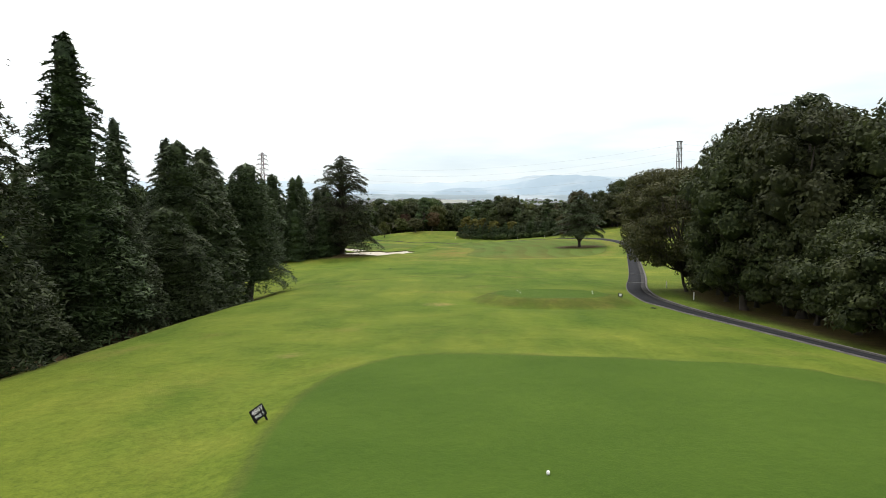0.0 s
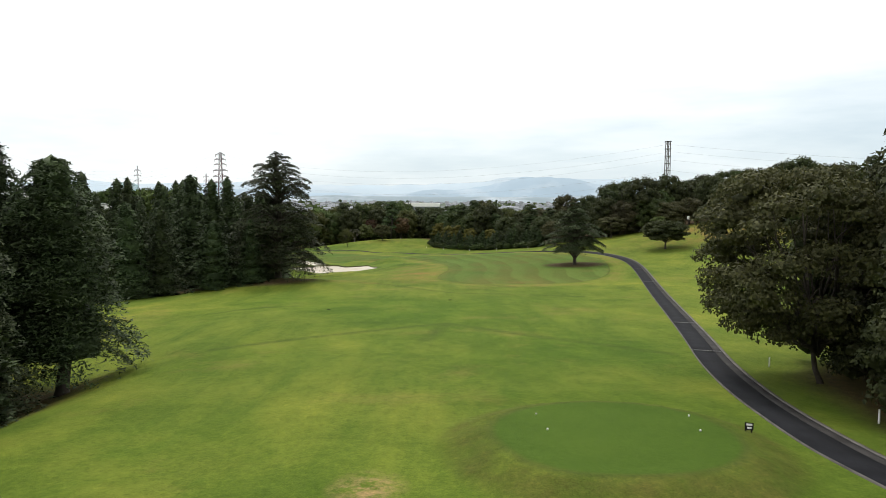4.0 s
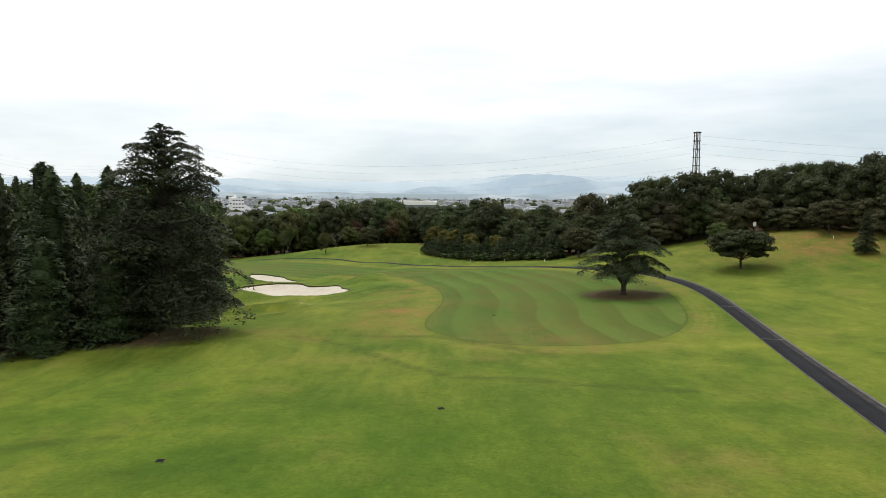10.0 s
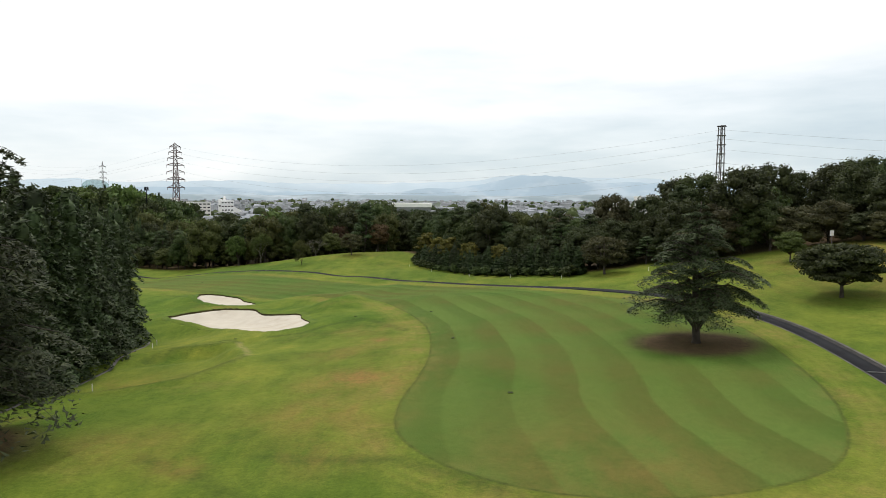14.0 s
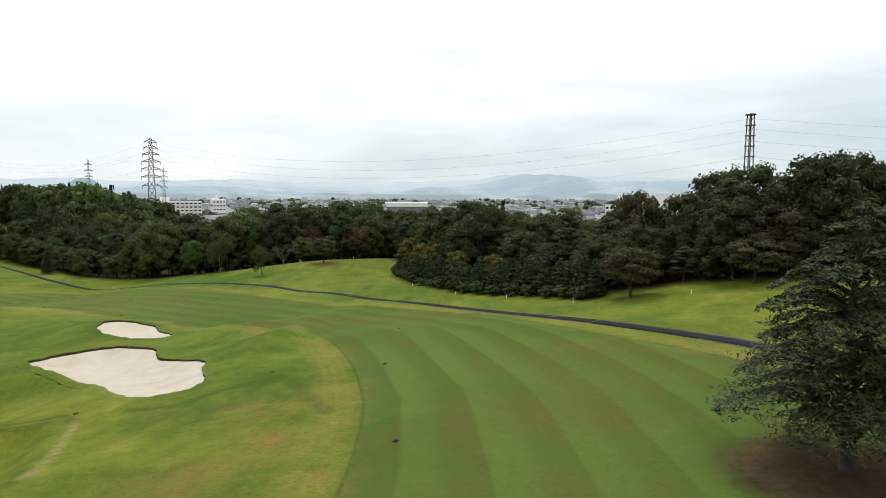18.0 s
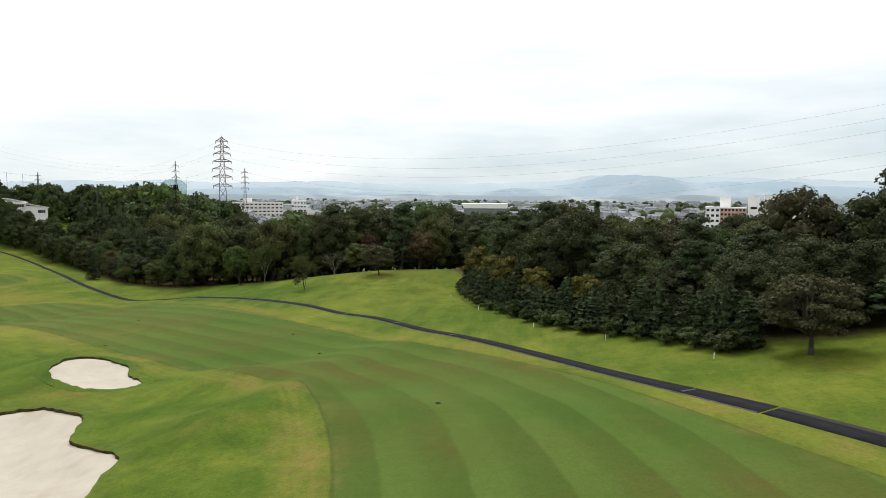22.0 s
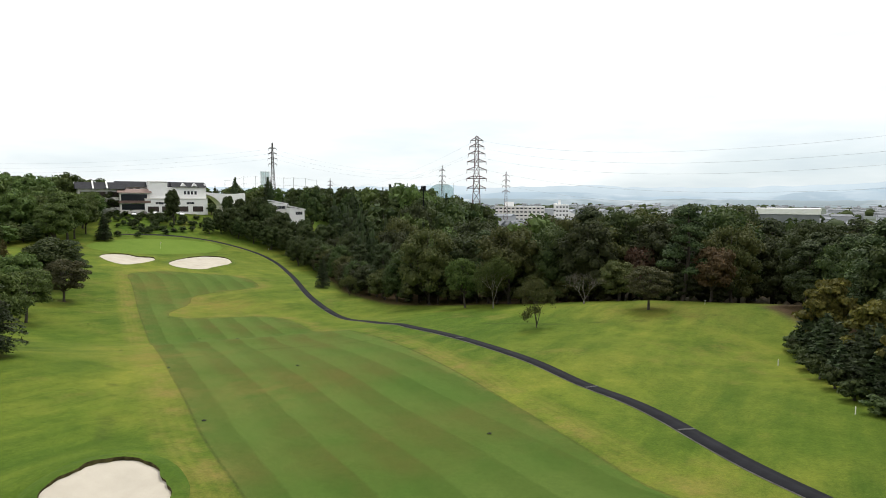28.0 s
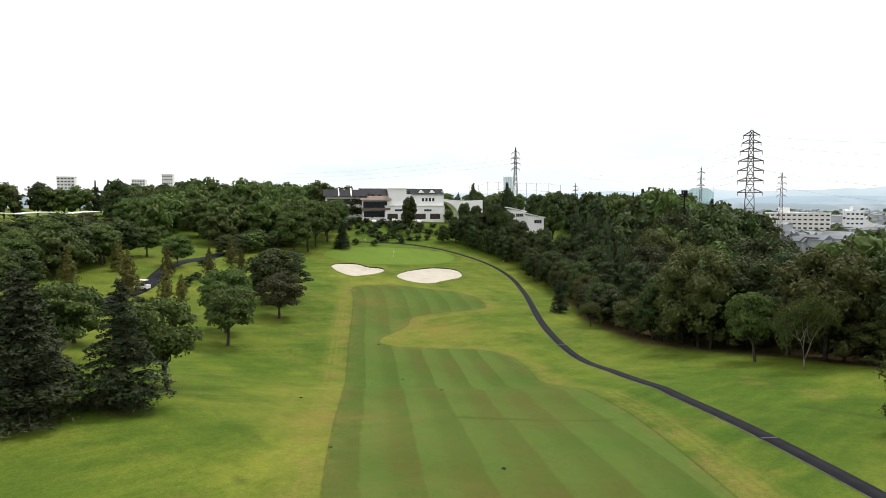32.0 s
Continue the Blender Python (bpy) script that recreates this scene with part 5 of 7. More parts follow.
def in_wood(key, gap, kinds, tops, low=5.0, most=200, vary=(0.68, 1.05), front=None, depth=16, rim=0.8):
    o = WOODS[key]
    xs, ys = [p[0] for p in o], [p[1] for p in o]
    placed, tries = [], 0
    while len(placed) < most and tries < 9000:
        tries += 1
        x, y = RNG.uniform(min(xs), max(xs)), RNG.uniform(min(ys), max(ys))
        if any((x - a) ** 2 + (y - b) ** 2 < gap * gap for a, b in placed) or (inside := -float(edge(np.array([x]), np.array([y]), o)[0])) < rim:
            continue
        placed.append((x, y))
        stand(RNG.choice(front if front and inside < depth else kinds), x, y, tops(x, y), low, vary)


def row(line, gap, kinds, tops, low=3.0, vary=(0.6, 1.05), spread=1.0, jitter=0.8):
    """Trees standing along a line, as at the edge of a wood."""
    p = np.array(rounded(line, False, 2))
    run = np.concatenate([[0], np.cumsum(np.hypot(*np.diff(p, axis=0).T))])
    for s in np.arange(gap / 2, run[-1], gap):
        x = float(np.interp(s, run, p[:, 0])) + RNG.uniform(-jitter, jitter)
        y = float(np.interp(s, run, p[:, 1])) + RNG.uniform(-jitter, jitter)
        stand(RNG.choice(kinds), x, y, tops(x, y), low, vary, spread)


def level(xs, zs):
    """Height of the tree tops along the plan's x axis."""
    return lambda x, y: float(np.interp(x, xs, zs))


tree("sugi_b", -21.5, 34.8, 21.2, 9.0)
tree("sugi_a", -21.0, 25.5, 20.2, 9.0)
tree("sugi_b", -28.7, 52.7, 19.6, 7.5)
tree("sugi_a", -24.8, 61.1, 18.0, 9.0)
tree("sugi_c", -20.5, 60.3, 15.4, 9.6)
tree("sugi_a", -21, 47.0, 16.2, 8.2)
tree("sugi_c", -22, 53.5, 15.8, 8.5)
tree("sugi_b", -26.5, 57, 18.4, 7.5)
tree("sugi_a", -20.8, 18, 18.6, 9)
in_wood("cedars", 5.4, ["sugi_d", "sugi_e"], lambda x, y: 7.0, most=16)
row([(-21, 14), (-20.8, 40), (-20.8, 54)], 5.2, ["sugi_c", "sugi_a"], lambda x, y: 5.0, 8, (0.7, 1.0))
in_wood("cedars_far", 5.4, ["sugi_d", "sugi_e", "sugi_d"], lambda x, y: 8.2, most=42)
row([(-23, 110.5), (-34, 107.5), (-46, 98)], 4.6, ["sugi_e", "sugi_d"], lambda x, y: 4.8, 8, (0.75, 1.05))
row([(-27.5, 126), (-28.5, 138), (-33, 152), (-35.5, 164)], 3.6, ["sugi_d"], lambda x, y: 5.2, 8, (0.8, 1.05), 1.05)
tree("fine_b", 18.9, 56.2, 12.6, 13.6, 0, label="spreading broadleaf tree leaning out over the cart path")
tree("fine_a", 21.5, 49, 16.4, 11)
tree("fine_a", 20.2, 39.5, 15.4, 10.5)
tree("pine_a", 22, 44, 16.6, 9)
tree("fine_a", 24, 34, 14.8, 11.5)
tree("fine_a", 27, 50, 16.8, 13)
tree("fine_a", 24.5, 56, 15, 11)
tree("fine_c", 21.6, 58.2, 7.5, 7.5)
tree("fine_c", 20.6, 53.6, 7.0, 6.5)
in_wood("near_mixed", 6.2, ["wood_a", "pine_a", "wood_b"], lambda x, y: 10.8 + 0.14 * (x - 18) - 0.115 * max(0.0, y - 29), most=20, front=["edge_a", "fine_a"], depth=6)
row([(20.5, 16), (19.5, 27), (19.3, 40), (19.8, 50)], 3.8, ["fine_c"], lambda x, y: 4.5, 5, (0.7, 1.1), 0.9, 0.5)
row([(22, 57), (30, 63), (42, 61)], 4.5, ["wood_a", "wood_b"], lambda x, y: 7, 6)
in_wood("hill", 5.8, ["wood_b", "wood_b", "pine_a", "wood_a", "wood_b"], lambda x, y: float(np.interp(x, (38, 44, 50, 60, 66, 73, 90), (8, 9.5, 11.6, 11.4, 11.2, 14.2, 14))), 7, 40, (0.82, 1.05))
row([(78, 131), (71, 150), (65, 167), (59, 177.5), (50, 183.5), (40, 189.5)], 4.0, ["wood_a", "wood_b", "wood_d"], lambda x, y: 6.5, 5, (0.55, 0.95))
HEDGE_LINE = level((-8, 2, 8, 13, 20, 26, 31, 36, 41, 46, 51), (2.6, 3.8, 4.4, 5.4, 4.5, 4.5, 5.4, 7.4, 9.0, 10.4, 10.6))
HEDGE_DEEP = level((-8, 2, 8, 13, 20, 28, 45, 51), (0.6, 1.6, 3.6, 4.8, 2.8, 1.2, 1.0, 6.0))


def HEDGE_TOPS(x, y):
    """Rising towards the corner by the hill, lower deep in the wood."""
    return HEDGE_LINE(x, y) if y < 213 or x < 19 and y < 243 else min(2.3, HEDGE_DEEP(x, y)) if x > 24 and y > 243 else HEDGE_DEEP(x, y)


in_wood("hedge_wood", 5.2, ["wood_a", "wood_b", "wood_c", "pine_a", "pine_a", "wood_b", "far_c", "wood_d"], HEDGE_TOPS, 6, 60, (0.75, 1.05), ["edge_a", "edge_b", "pine_a", "fine_a", "pine_b"], 11, 2.4)
row([(45, 189), (38, 191.5), (32, 195.5), (25.8, 205.5), (19.2, 217.5), (13.6, 231.5), (9, 246.5), (5.5, 259.5), (-1, 274)], 3.5, ["edge_a", "edge_b", "pine_a", "edge_b", "pine_b"], lambda x, y: 0.8, 5, (0.65, 1.05))
VALLEY_LINE = level((-150, -112, -103, -95, -88, -72, -65, -57, -46, -28, -14, -5), (5.8, 5.6, 4.0, 0.0, -4.6, -3.8, 0.2, 1.2, 2.2, 2.8, 3.4, -0.5))


def VALLEY_TOPS(x, y):
    """Low beside the grass, rising into the wood."""
    inside = -float(edge(np.array([x]), np.array([y]), WOODS["valley"])[0])
    return VALLEY_LINE(x, y) if x > -93 else -9.5 + (VALLEY_LINE(x, y) + 9.5) * min(1.0, inside / 30) ** 0.8
in_wood("valley", 6.4, ["far_a", "far_a", "wood_c", "pine_b", "far_b", "wood_b", "far_c"], VALLEY_TOPS, 7, 125, (0.8, 1.04), ["wood_a", "wood_b", "wood_c", "wood_b", "pine_b", "wood_a"])
row([(-12, 279), (-28, 280), (-42, 279), (-52, 284), (-62, 284), (-76, 285), (-88, 291), (-97, 296), (-108, 307), (-122, 318), (-138, 330), (-150, 336)],
    4.8, ["wood_a", "wood_b", "wood_c", "wood_d", "pine_b"], lambda x, y: -7.0 if x > -60 else -9.5, 5, (0.75, 1.1))
tree("reddish", -14.5, 276.5, 10, 8)
tree("reddish", -26, 283, 11, 8)
row([(-112, 322), (-124, 332), (-134, 342)], 2.6, ["far_c"], lambda x, y: 2.5, 8, (0.8, 1.05))
row([(-96, 303), (-105, 313), (-116, 321)], 2.6, ["far_c"], lambda x, y: -3.0, 7, (0.75, 1.05))
in_wood("club_side", 8.0, ["far_a", "far_a", "far_b", "far_c"], lambda x, y: min(10.0, 6.5 + (y - 330) * 0.05), 8, 75, (0.78, 1.05))
RISE = level((-259, -238, -221, -206, -192, -172, -159, -145, -132, -116), (11, 9.4, 7.4, 8.4, 9, 10.2, 7.4, 5, 1.0, -1.4))
in_wood("rise", 7.0, ["far_a", "far_a", "far_c", "far_b", "far_a"], lambda x, y: RISE(14 + (x - 14) * 275 / (y - 165), y), 8, 110, (0.84, 1.03))
in_wood("west", 6.2, ["far_b", "far_a", "camphor_b", "far_b"], lambda x, y: min(12.6, 2.0 + (-x - 170) * 0.2), 7, 85)
row([(-168, 249), (-178, 262), (-187, 278)], 4.5, ["camphor_b", "wood_a", "far_b"], lambda x, y: -2.0, 5, (0.6, 1.0))
for x, y, top in ((-183, 281, 5.0), (-176, 275, 5.5), (-189, 288, 4.0), (-170, 268, 3.0), (-197, 292, 5.5), (-204, 300, 5.0), (-212, 304, 6.0)):
    stand("camphor_b", x, y, top, 7, (0.95, 1.05), 0.95)
in_wood("west_low", 7.5, ["camphor_b", "far_b", "far_a", "wood_c"], lambda x, y: 1.2, 6, 40)
row([(-300, 186), (-304, 212), (-303, 240), (-296, 262)], 5.0, ["far_a", "far_c", "far_b"], lambda x, y: 13.0, 6, (0.75, 1.05))
# dark broadleaf trees between the path and the houses
for x, y, top, w in ((-178, 324, -2.4, 8), (-177, 328, -0.4, 9), (-175, 331, 0.9, 9), (-173, 335, 1.7, 10), (-170, 340, 3.0, 11), (-165, 340, 2.2, 10), (-159, 339, -0.8, 10), (-153, 337, -3.5, 9),
                     (-150, 340, -2.8, 10), (-139, 337, -3.6, 10), (-165, 331, -3.0, 9), (-157, 331, -4.5, 9), (-149, 330, -5.5, 10), (-142, 327, -6.9, 9), (-137, 322, -8.4, 8), (-130, 321, -7.6, 9),
                     (-171, 330, -2.0, 9), (-184, 333, 0.5, 8), (-146, 336, -4, 10), (-161, 335, -2, 10)):
    stand("oak_a" if w > 9 else "wood_a", x, y, top, 5, (0.95, 1.05), w / 11)
for x, y, top in ((-184, 338, 5.1), (-178, 338, 3.7), (-193, 338, 1.1), (-170.5, 338, 4.2)):
    stand("oak_a", x, y, top, 5, (0.95, 1.05), 0.75)
in_wood("cedars", 4.6, ["far_c"], lambda x, y: 4.0, most=14, rim=8)
in_wood("near_mixed", 6.5, ["far_a"], lambda x, y: 8.5, most=18, rim=11)
in_wood("hill", 6.2, ["far_a"], lambda x, y: 7.5 if x > 50 else 3.0, most=18, rim=9)
# clipped hedge cypresses and yellow trees along the front of the wood
HEDGE = rounded([(25, 190.8), (18.2, 201.5), (11, 212.5), (4.6, 225.5), (0.2, 237.5), (-2.2, 250)], False, 2)
for k in range(78):
    q = (k + 0.5) / 78 * (len(HEDGE) - 1)
    i = int(q)
    x, y = (HEDGE[i][a] + (HEDGE[i + 1][a] - HEDGE[i][a]) * (q - i) for a in (0, 1))
    if k % 4 == 0:
        tree("bush", x - 0.7, y - 0.5, RNG.uniform(1.6, 2.6), RNG.uniform(2.4, 3.4))
    else:
        tree("column", x + RNG.uniform(0.3, 1.6), y + RNG.uniform(0.2, 1.0), RNG.uniform(4.2, 7.0), RNG.uniform(2.8, 3.8), label="short clipped cypress in a hedge before the wood")
for x, y, h in ((3.2, 236.4, 8.4), (0.2, 248.2, 9.2), (9.2, 221.6, 7.4), (5.8, 229.8, 8.6), (14.6, 211.6, 6.8)):
    tree("yellow", x, y, h, h * 0.72)
# low dense trees that close the foot of the wood
for x, y, h in ((30.2, 195.6, 8.0), (33.4, 196.4, 9.5), (36.8, 196.6, 8.5), (40.6, 197.6, 9.0), (45.4, 195.4, 8.0), (48.6, 191.0, 7.0), (27.4, 197.6, 9.0)):
    tree("fine_a", x, y, h, h * 0.95)


# ---------------------------------------------------------------- the clubhouse
def facing(x, y, turn, up=0.0):
    return Matrix.Translation(at(x, y, up)) @ pose(0, 0, 0, 0, 0, turn)


def window(parent, x0, x1, z0, z1, y, lights=2, sill=True):
    """A framed window in a wall whose face lies at y (the wall looks towards -y)."""
    w = part("window", Shape().box(x0, x1, y - 0.02, y + 0.12, z0, z1).mesh("pane", M_GLASS), parent)
    s = Shape()
    t = 0.07
    s.box(x0 - t, x0, y - 0.06, y + 0.1, z0 - t, z1 + t).box(x1, x1 + t, y - 0.06, y + 0.1, z0 - t, z1 + t)
    s.box(x0, x1, y - 0.06, y + 0.1, z1, z1 + t).box(x0, x1, y - 0.06, y + 0.1, z0 - t, z0)
    for k in range(1, lights):
        xm = x0 + (x1 - x0) * k / lights
        s.box(xm - 0.03, xm + 0.03, y - 0.05, y + 0.08, z0, z1)
    part("window_frame", s.mesh("window_frame", M_WHITE), w)
    if sill:
        part("sill", Shape().box(x0 - 0.15, x1 + 0.15, y - 0.18, y - 0.06, z0 - t - 0.08, z0 - t).mesh("sill", M_CREAM), w)
    return w


def clubhouse():
    root = tagged(new("clubhouse"), "white two-storey clubhouse with dark tiled roofs above the green", "building")
    root.matrix_basis = facing(-204.9, 322.6, 61, 0.4)
    # west wing with open terraces under a dark roof
    part("wall", Shape().box(-27, -11, 1.0, 12, -2.5, 8.6).mesh("wing_wall", M_CREAM), root)
    # flat dark panels on the wall give the shade of the open terraces
    for z in (0.6, 4.6):
        for x in (-26.2, -21.4, -16.4):
            part("terrace_opening", Shape().box(x, x + 4.2, 0.9, 1.1, z, z + 2.9).mesh("terrace_opening", M_OPENING_SHADE), root, "dark brown panel for the shade in a terrace opening")
        part("balcony", Shape().box(-27.2, -10.9, -0.4, 1.0, z - 0.5, z - 0.2).box(-27.2, -10.9, -0.4, -0.25, z - 0.2, z + 0.7).mesh("balcony", M_CREAM), root)
    part("roof", Shape().gable(-27, -11, 0.5, 12.5, 8.6, 11.4, 0.9).mesh("roof", M_ROOF), root, "dark tiled roof")
    # bay with a brown hipped roof and a long window
    part("wall", Shape().box(-12.5, -1.5, -2.2, 8, -2.5, 7.2).mesh("bay_wall", M_CREAM), root)
    part("bay_window", Shape().box(-12.0, -2.4, -2.32, -2.1, 4.0, 6.6).mesh("bay_window", M_GLASS), root, "long dark band of windows")
    part("balcony", Shape().box(-13, -1.2, -3.4, -2.2, 3.1, 3.4).box(-13, -1.2, -3.4, -3.25, 3.4, 4.0).mesh("balcony", M_BROWNROOF), root)
    part("porch_opening", Shape().box(-11.8, -2.6, -2.3, -2.1, 0.3, 2.6).mesh("porch_opening", M_GLASS), root)
    part("roof", Shape().gable(-12.5, -1.5, -2.2, 6, 7.2, 8.8, 0.8).mesh("bay_roof", M_BROWNROOF), root, "low brown roof")
    part("upper_wall", Shape().box(-12, -1.5, 5, 14, 7.2, 9.6).mesh("upper_wall", M_CREAM), root)
    part("upper_roof", Shape().gable(-12.5, 10.5, 4.5, 15, 9.6, 12.0, 0.8).mesh("upper_roof", M_ROOF), root, "long dark tiled roof")
    for k in range(3):
        window(root, -11 + k * 2.6, -9.4 + k * 2.6, 7.9, 9.2, 5.0)
    # tall plain white block
    part("tower", Shape().box(-1.5, 5.6, -1.0, 9, 0, 11.6).mesh("tower", M_WHITE), root, "tall plain white block")
    part("tower_cap", Shape().box(-1.7, 5.8, -1.2, 9.2, 11.6, 11.9).mesh("tower_cap", M_CREAM), root)
    # east block
    part("wall", Shape().box(-3.4, 21, -3.2, 6, -2.5, 4.6).mesh("lower_wall", M_WHITE), root)
    part("parapet", Shape().box(-3.6, 21.2, -3.4, 6.2, 4.6, 4.9).mesh("parapet", M_CREAM), root)
    part("wall", Shape().box(5.6, 20.4, -1.0, 8, 4.6, 9.6).mesh("east_wall", M_WHITE), root)
    part("roof", Shape().gable(8, 20.4, -1.0, 8, 9.6, 11.8, 0.7).mesh("east_roof", M_ROOF), root, "dark tiled roof")
    for x in (12.0, 13.4, 14.8, 16.2):
        window(root, x, x + 0.9, 6.6, 8.0, -1.0, 1, False)
    for x in (0.6, 5.2, 12.6):
        window(root, x, x + 3.0, 2.6, 3.4, -3.2, 3)
    # shade of the open ground floor, set on as thin dark panels
    for x in (-2.4, 3.0, 9.0, 15.0):
        part("ground_opening", Shape().box(x, x + 4.2, -3.26, -3.1, -0.6, 1.6).mesh("ground_opening", M_OPENING_SHADE), root, "dark brown panel for the shade in a ground floor opening")
    for x in (10.5, 15.0):
        part("dormer", Shape().add([(x, -1.3, 10.0), (x + 2.6, -1.3, 10.0), (x + 1.3, -1.3, 11.3), (x, 3, 10.0), (x + 2.6, 3, 10.0), (x + 1.3, 3, 11.3)],
                                   [(0, 1, 2), (5, 4, 3), (0, 2, 5, 3), (1, 4, 5, 2), (0, 3, 4, 1)]).mesh("dormer", M_WHITE), root, "small white gable")
    for x in (-21.9, -16.9):
        part("gable_edge", Shape().box(x, x + 0.5, -0.5, 12.6, 8.5, 9.0).add([(x, -0.5, 9.0), (x + 0.5, -0.5, 9.0), (x + 0.5, 6.5, 12.0), (x, 6.5, 12.0), (x, -0.5, 8.7), (x + 0.5, -0.5, 8.7), (x + 0.5, 6.5, 11.6), (x, 6.5, 11.6)],
             [(0, 1, 2, 3), (0, 4, 5, 1), (1, 5, 6, 2), (3, 7, 4, 0), (2, 6, 7, 3)]).mesh("gable_edge", M_WHITE), root, "white verge board across the roof")
    part("chimney", Shape().box(20.4, 21.2, 0, 1.2, 0, 11).mesh("chimney", M_WHITE), root, "slim white pier")
    return root


clubhouse()


def arch_hall():
    root = tagged(new("arched_hall"), "white hall with a curved roof beside the clubhouse", "building")
    root.matrix_basis = facing(-194, 345, 61, 2.8)
    prof = [(9, 0), (9, 6.2), (6, 6.0), (1, 5.9), (-4, 6.2), (-8, 6.6), (-8, 5.9), (-6, 5.2), (-4, 4.1), (-2.4, 2.6), (-1.4, 1.2), (-1, 0)]
    n = len(prof)
    v = [(x, y, z) for y in (0, 12) for x, z in prof]
    f = [tuple(range(n)), tuple(range(2 * n - 1, n - 1, -1))] + [(k, n + k, n + (k + 1) % n, (k + 1) % n) for k in range(n)]
    part("shell", mesh("shell", v, f, M_WHITE), root, "smooth white curved shell")
    part("plinth", Shape().box(-0.9, 8.8, 0.1, 11.8, -4, 0).mesh("plinth", M_CREAM), root)
    return root


def low_house(x, y, turn, w, d, h, label, wall=M_WHITE, roofing=M_WHITE, up=-0.4):
    root = tagged(new("house"), label, "building")
    root.matrix_basis = facing(x, y, turn, up)
    part("wall", Shape().box(-w / 2, w / 2, 0, d, -max(0.5, up + 0.5), h).mesh("wall", wall), root)
    v = [(-w / 2 - 0.5, -0.5, h + 1.6), (w / 2 + 0.5, -0.5, h), (w / 2 + 0.5, d + 0.5, h), (-w / 2 - 0.5, d + 0.5, h + 1.6)]
    v += [(a, b, c - 0.3) for a, b, c in v]
    part("roof", mesh("roof", v, [(0, 1, 2, 3), (7, 6, 5, 4), (0, 4, 5, 1), (1, 5, 6, 2), (2, 6, 7, 3), (3, 7, 4, 0)], roofing), root)
    part("gable_wall", Shape().box(-w / 2, 0, 0.05, d - 0.05, h, h + 0.55).mesh("gable_wall", wall), root)
    window(root, -w * 0.1, w * 0.35, h * 0.45, h * 0.75, 0.0, 4)
    return root


arch_hall()
low_house(-163.5, 350.9, 55, 6.2, 8, 4.2, "white lean-to house with a sloping roof among trees", up=K * 8.0)
low_house(-172.4, 351.4, 55, 6.4, 8, 4.0, "white house with a pale sloping roof behind trees", up=K * 7.7)
low_house(-124.5, 335, 60, 6, 6, 4.2, "small white-roofed house among the trees", M_CREAM, up=K * 4.6)
low_house(-122.4, 364, 60, 8, 7, 4.5, "house with a pinkish roof among the trees", M_CREAM, M_PINK, up=K * 3.2)

# bank of shrubs below the clubhouse
SHRUB = random.Random(5)
BANK = [(-181, 299.5), (-184.7, 306.1), (-181.6, 309.9), (-183, 314.1), (-182.3, 316.6), (-181.9, 320.1), (-190.6, 307.4), (-190.5, 312.3), (-194.8, 306.3), (-207.8, 308.2),
        (-204.1, 304.9), (-208.6, 311), (-205.7, 312.6), (-194.3, 314.9), (-186.1, 312.6), (-192.5, 318.8), (-194.1, 322.4), (-188.7, 320.8), (-191.3, 330.1), (-187.9, 331.1),
        (-182.9, 294.1), (-202.6, 316.5), (-201.2, 320.2), (-197.9, 321)]
for x, y in BANK:
    tree("bush", x, y, SHRUB.uniform(1.5, 2.3), SHRUB.uniform(2.6, 3.6), label="large rounded clipped shrub on the bank")
for k in range(64):
    a, b = SHRUB.uniform(0, 1), SHRUB.uniform(0, 1)
    x, y = -184 - 24 * b + SHRUB.uniform(-1, 1), 300 + 26 * a + 4 * b
    tree("bush", x, y, SHRUB.uniform(1.0, 2.6), SHRUB.uniform(1.8, 3.4), label="rounded azalea shrub on the grass bank")
tree("oak_b", -190, 319.5, 14.0, 6.5, label="tall narrow broadleaf tree before the clubhouse")
tree("oak_a", -211, 303, 9, 8)
tree("fine_c", -213, 312, 9, 8.4, label="broad dark evergreen before the terraces")
tree("fir", -183.8, 290.2, 8.5, 5.2, label="small conical fir at the foot of the bank")
for x, y, h in ((-196, 352, 17), (-199, 355, 18), (-181, 362, 14), (-198.6, 372, 20.5), (-201.5, 375, 20), (-195.8, 371, 18.5)):
    tree("column", x, y, h, 0.3 * h, label="dark pointed cypress behind the buildings")


# ---------------------------------------------------------------- cars, carport, golf cart
def carport():
    root = tagged(new("carport"), "long low carport with a pale arched roof", "carport")
    root.matrix_basis = facing(-268, 226, 99)
    for k in range(3):
        x = -27 + 18.5 * k
        v, n = [], 8
        for i in range(n + 1):
            a = i / n
            z = 2.9 + 0.55 * math.sin(math.pi * a)
            v += [(x + 18 * a, -0.5, z), (x + 18 * a, 6, z + 0.1), (x + 18 * a, 6, z - 0.15), (x + 18 * a, -0.5, z - 0.25)]
        f = [(4 * i + j, 4 * i + 4 + j, 4 * i + 4 + (j + 1) % 4, 4 * i + (j + 1) % 4) for i in range(n) for j in range(4)]
        f += [(3, 2, 1, 0), (4 * n, 4 * n + 1, 4 * n + 2, 4 * n + 3)]
        part("roof_panel", mesh("roof_panel", v, f, M_WHITE), root)
        for px in (0.4, 6, 12, 17.6):
            part("post", Shape().box(x + px - 0.08, x + px + 0.08, 0.1, 0.26, -0.5, 2.95).mesh("post", M_STEEL), root)
    return root


